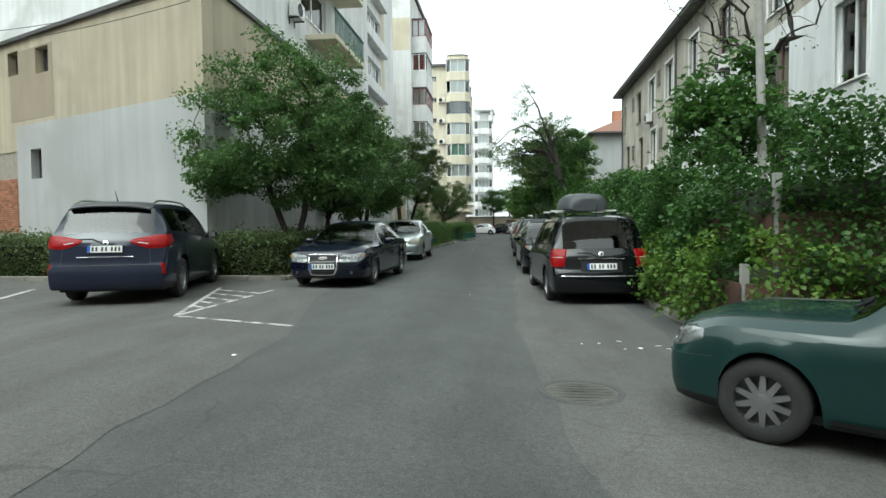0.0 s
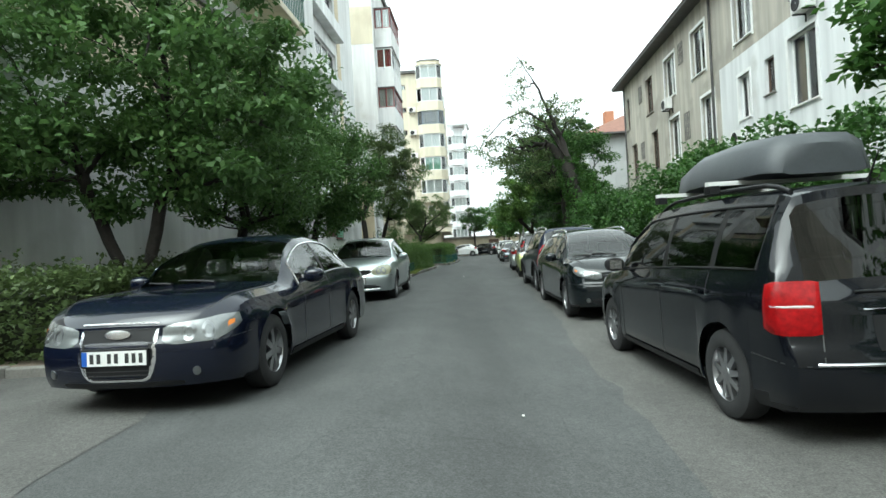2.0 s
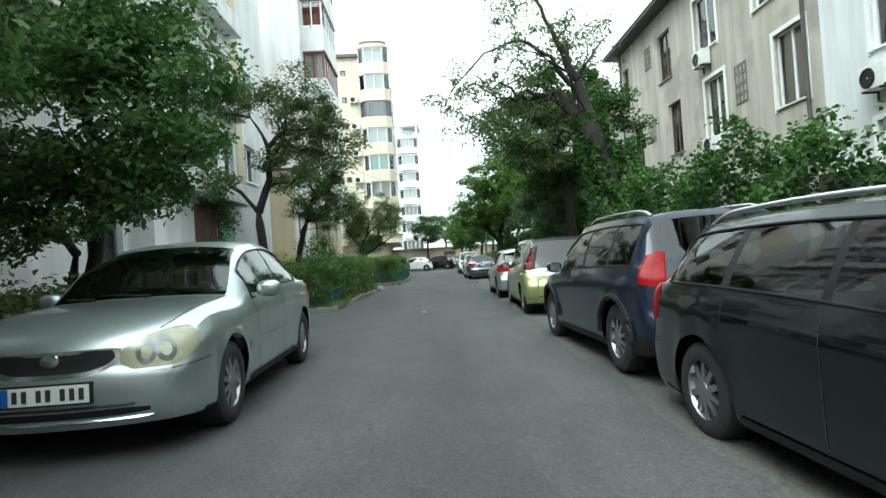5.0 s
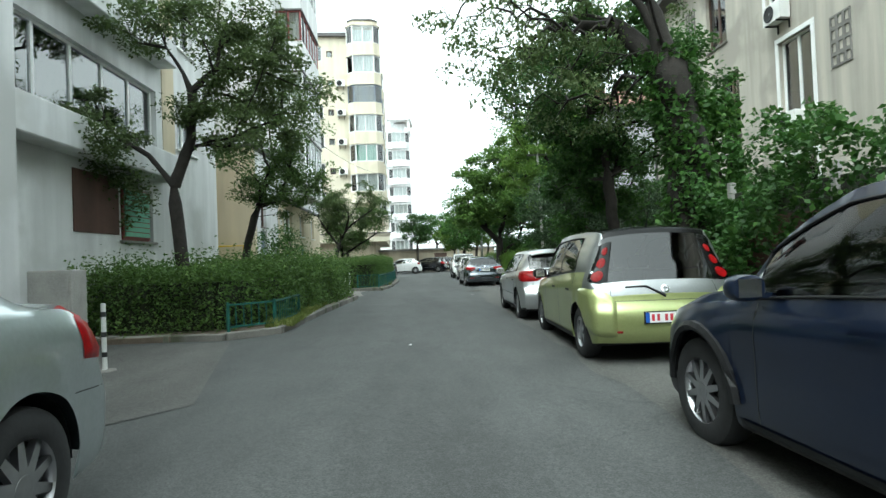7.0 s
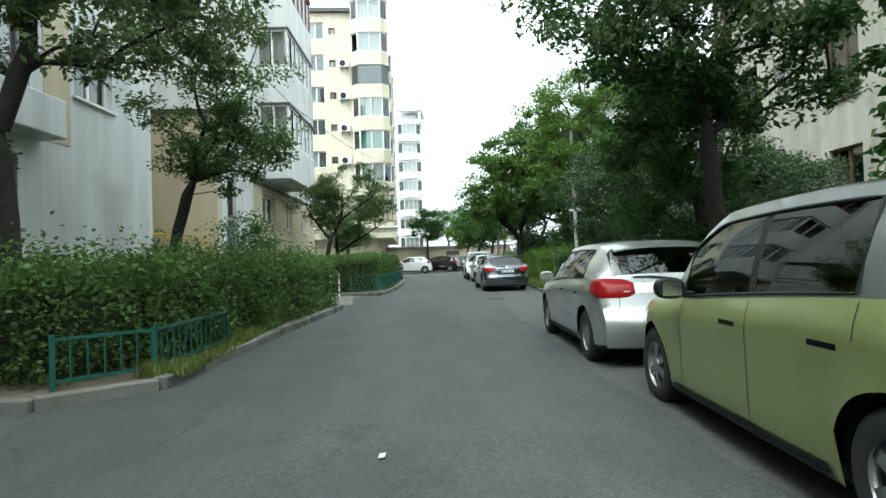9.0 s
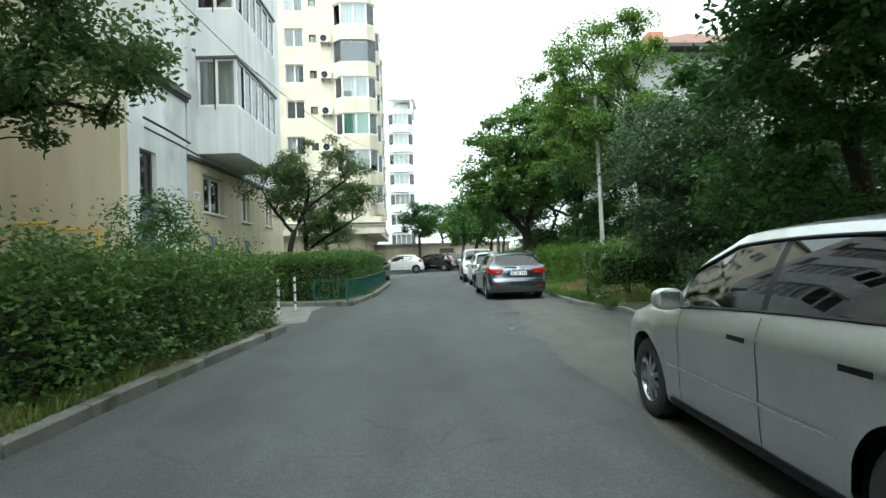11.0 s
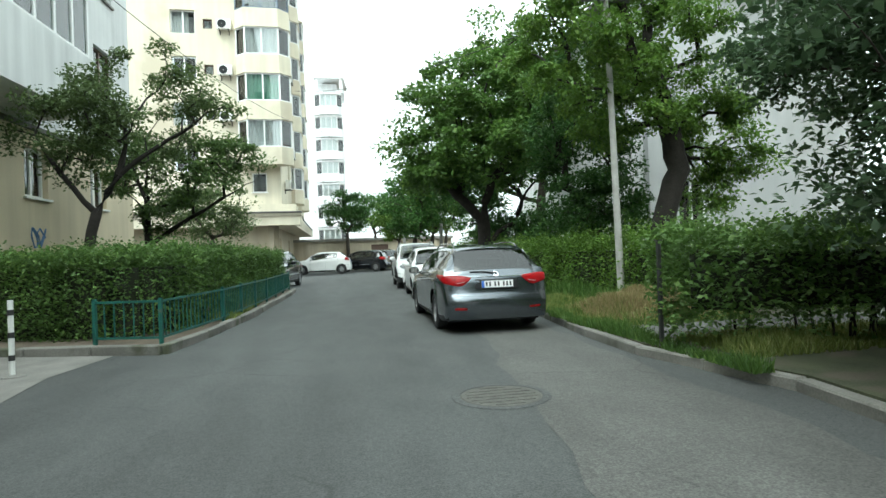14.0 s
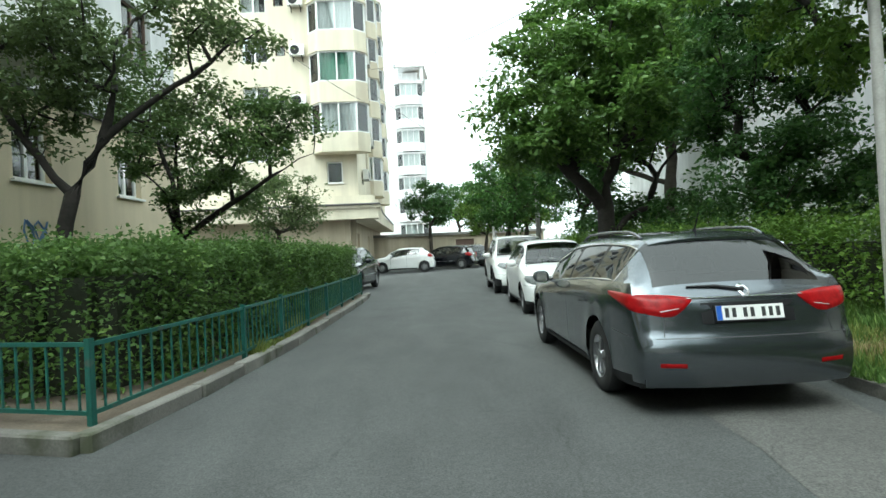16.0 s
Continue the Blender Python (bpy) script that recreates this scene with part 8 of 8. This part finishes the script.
def bollard(x, y, tilt):
    root = thing("bollard", pose(x, y, 0, tilt, tilt * 0.4, 0), "thin white and black banded metal bollard on concrete", "bollard", "bollards")
    bm = bmesh.new()
    tube(bm, [(0, 0, 0.0), (0, 0, 0.82)], 0.028, 10)
    part("post", bm, WHITE_METAL, root, "white painted post", smooth=40)
    for z in (0.18, 0.42, 0.66):
        bm = bmesh.new()
        tube(bm, [(0, 0, z), (0, 0, z + 0.06)], 0.031, 10)
        part("band", bm, PLATE_INK, root, "black band", smooth=40)
    bm = bmesh.new()
    lathe(bm, [(0.0, 0.13), (0.02, 0.12), (0.03, 0.06), (0.03, 0.001)], 14, "z")
    part("foot", bm, CONCRETE, root)


end_post = thing("fence_post", pose(7.5, 55.82, 0.1), "thin grey metal post at the end of the clipped hedge", "post")
bm = bmesh.new()
box(bm, -0.02, -0.02, -0.1, 0.02, 0.02, 1.1)
bevelled(bm, 0.005, 1)
part("shaft", bm, DARK_METAL, end_post)
bm = bmesh.new()
box(bm, -0.03, -0.03, 1.1, 0.03, 0.03, 1.115)
part("cap", bm, DARK_METAL, end_post)
bollard(0.72, 55.6, 2)
bollard(0.78, 57.2, -1)
bollard(-0.95, 41.4, 2)


def manhole(x, y, r=0.33):
    root = thing("manhole_cover", Matrix.Translation((x, y, 0.007)), "round cast iron manhole cover set in the asphalt", "manhole", "manhole covers", "structure")
    bm = bmesh.new()
    lathe(bm, [(-0.004, r + 0.07), (0.001, r + 0.06), (0.002, r + 0.01), (-0.001, r)], 32, "z")
    part("ring", bm, ASPHALT, root)
    bm = bmesh.new()
    lathe(bm, [(-0.004, r), (0.001, r - 0.015), (0.001, 0.001)], 32, "z")
    for i in range(-3, 4):
        hw = math.sqrt(max(0, (r - 0.05) ** 2 - (i * 0.085) ** 2))
        box(bm, -hw, i * 0.085 - 0.018, 0.0, hw, i * 0.085 + 0.018, 0.004)
    part("lid", bm, IRON, root)


manhole(3.95, 18.1)
manhole(5.44, 54.8)


def pole(x, y, h, label, lean=0.0, r=0.11):
    root = thing("utility_pole", pose(x, y, 0.0, 0, lean, 0), label, "pole", "utility poles")
    bm = bmesh.new()
    tube(bm, [(0, 0, -0.1), (0, 0, h * 0.5), (0, 0, h)], [r, r * 0.85, r * 0.65], 10)
    part("shaft", bm, POLE, root, smooth=50)
    bm = bmesh.new()
    box(bm, -0.5, -0.04, h - 0.5, 0.5, 0.04, h - 0.42)
    part("cross_arm", bm, ROOF_DARK, root)
    for s in (-0.4, 0.4):
        bm = bmesh.new()
        tube(bm, [(s, 0, h - 0.42), (s, 0, h - 0.28)], [0.03, 0.02], 8)
        part("insulator", bm, WHITE_METAL, root)


pole(9.5, 26.1, 7.5, "slim grey concrete utility pole behind the fence", -2)
pole(9.72, 60.75, 6.5, "grey utility pole behind the hedge", -1, 0.075)
pole(8.4, 84.5, 6.0, "pale concrete pole at the road end")
pole(9.9, 80.5, 6.0, "pale concrete pole among the trees")


def cable(a, b, sag, label):
    bm = bmesh.new()
    a, b = Vector(a), Vector(b)
    pts = [a.lerp(b, t) - Vector((0, 0, sag * 4 * t * (1 - t))) for t in np.linspace(0, 1, 16)]
    tube(bm, pts, 0.011, 5)
    tagged(part("overhead_cable", bm, CABLE), label, "cable", "overhead cables")


cable((-3.6, 36.0, 9.0), (-1.0, 62.0, 7.2), 0.5, "black cable slung along the block fronts")
cable((-1.2, 61.0, 7.3), (2.1, 84.0, 9.0), 0.5, "black cable slung between two blocks")
cable((2.0, 83.2, 9.6), (8.4, 84.5, 5.8), 0.3, "black cable from the tower to a pole")
cable((-21.5, 35.3, 8.9), (-4.3, 27.2, 7.1), 0.4, "thin cable slung across the gable")
cable((-21.5, 35.2, 9.6), (-4.3, 27.1, 7.3), 0.5, "thin cable slung across the gable")
cable((2.3, 83.4, 10.6), (9.7, 60.8, 6.1), 0.6, "black cable crossing above the road")

cab = thing("meter_cabinet", pose(-2.3, 42.9, 0.0), "grey metal meter cabinet standing by the wall", "cabinet")
bm = bmesh.new()
box(bm, -0.3, -0.2, 0, 0.3, 0.2, 1.25)
bevelled(bm, 0.02)
part("case", bm, POLE, cab)
bm = bmesh.new()
box(bm, -0.26, -0.215, 0.1, 0.26, -0.2, 1.15)
part("door", bm, POLE, cab)

# painted marks and litter on the asphalt
bm = bmesh.new()
apex, far_a, far_b = Vector((-1.4, 20.85)), Vector((-2.5, 24.7)), Vector((-1.15, 24.1))
for a, b in ((apex, far_a), (apex, far_b), (apex, Vector((0.6, 20.05)))):
    box(bm, 0, -0.035, 0.0, (b - a).length, 0.035, 0.0095, frame_of(tuple(a), tuple(b)))
for f in (0.28, 0.42, 0.56, 0.72, 0.88):
    a, b = apex.lerp(far_a, f), apex.lerp(far_b, f - 0.04)
    box(bm, 0, -0.04, 0.0, (b - a).length, 0.04, 0.009, frame_of(tuple(a), tuple(b)))
tagged(part("road_marking", bm, PAINT_LINE), "worn white hatched parking marks on the asphalt", "road marking", kind="structure")
bm = bmesh.new()
box(bm, 0, -0.05, 0, 4.0, 0.05, 0.011, frame_of((-5.0, 20.6), (-6.4, 24.2)))
tagged(part("road_marking", bm, PAINT_LINE), "worn white parking line", "road marking", kind="structure")
rng = np.random.default_rng(5)
bm = bmesh.new()
for x, y, n, s in ((5.2, 20.2, 9, 0.5), (2.73, 42.3, 1, 0.05), (5.0, 52.4, 1, 0.05), (1.0, 18.0, 1, 0.5), (2.0, 24, 1, 1)):
    for _ in range(n):
        c = Vector((x + rng.normal(0, s), y + rng.normal(0, s * 0.5), 0.012))
        m = Matrix.Translation(c) @ Matrix.Rotation(rng.uniform(0, 6.28), 4, "Z") @ Matrix.Rotation(rng.uniform(-0.2, 0.2), 4, "X")
        w = rng.uniform(0.012, 0.035)
        box(bm, -w, -w * 0.6, 0, w, w * 0.6, 0.006, m)
tagged(part("litter", bm, PALE_SHEET), "scattered pale scraps of paper on the asphalt", "litter", kind="stuff")

# ---- kerb stones, bricks ----
kerb_line("kerb_1", [(-12, 26.3), (-1.6, 26.25), (-1.25, 27.3), (-1.0, 33.0), (-0.7, 38.3)], "low concrete kerb of the planting bed", "a")
kerb_line("kerb_2", [(-3.0, 44.35), (-0.25, 43.85), (0.5, 44.5), (0.76, 48.1), (1.28, 53.2), (1.0, 53.9), (-1.0, 54.0)], "pale worn concrete kerb beside the hedge", "b")
kerb_line("kerb_3", [(-2.9, 59.9), (0.2, 58.7), (2.0, 58.15), (2.22, 59.5), (2.5, 62.2), (2.78, 68.3), (2.8, 70.2)], "pale worn concrete kerb beside the fence", "c")
kerb_line("kerb_4", [(6.15, 20.3), (6.5, 32), (6.8, 44), (7.05, 50), (7.68, 54.2), (7.35, 56.0), (7.4, 57.3), (7.6, 59), (7.95, 62), (8.55, 75), (8.65, 90)], "weathered concrete kerb under the parked cars", "d", top=0.10)
bm = bmesh.new()
box(bm, 0, -0.012, 0, 0.235, 0.03, 0.065)
me = bpy.data.meshes.new("brick")
bm.to_mesh(me)
bm.free()
me.materials.append(BRICK)
x_edge = GL - 9.8
for r in range(24):
    for c in range(10):
        x = x_edge - 0.25 * (c + 1) + (0.125 if r % 2 else 0)
        if x + 0.235 > x_edge:
            continue
        ob = new("brick", me)
        ob.parent = mort
        ob.matrix_basis = Matrix.Translation(-Vector((-8, 34, 0))) @ gm @ Matrix.Translation((x, 0.012 + 0.004 * ((r * 7 + c * 3) % 3), 1.2 + 0.078 * r))


# ---- everything on the falling side of the road goes down with it ----
def go_down(ob):
    if ob.type == "MESH" and ob.data.users == 1 and not ob.name.startswith("kerb_stone"):
        m = ob.matrix_world
        for v in ob.data.vertices:
            w = m @ v.co
            v.co.z -= fall(w.x, w.y)
    else:
        w = ob.matrix_world.translation
        ob.location.z -= fall(w.x, w.y)


bpy.context.view_layer.update()
for ob in [o for o in bpy.context.scene.objects if o.parent is None and o.type in ("MESH", "EMPTY")]:
    if ob.name.startswith(("ground", "road", "pavement", "verge", "wall")):
        continue
    if ob.name.startswith(("overgrown_fence", "grass", "litter", "kerb", "manhole")):
        for piece in [ob] + list(ob.children_recursive):
            if piece.type == "MESH":
                go_down(piece)
    else:
        ob.location.z -= fall(ob.location.x, ob.location.y)
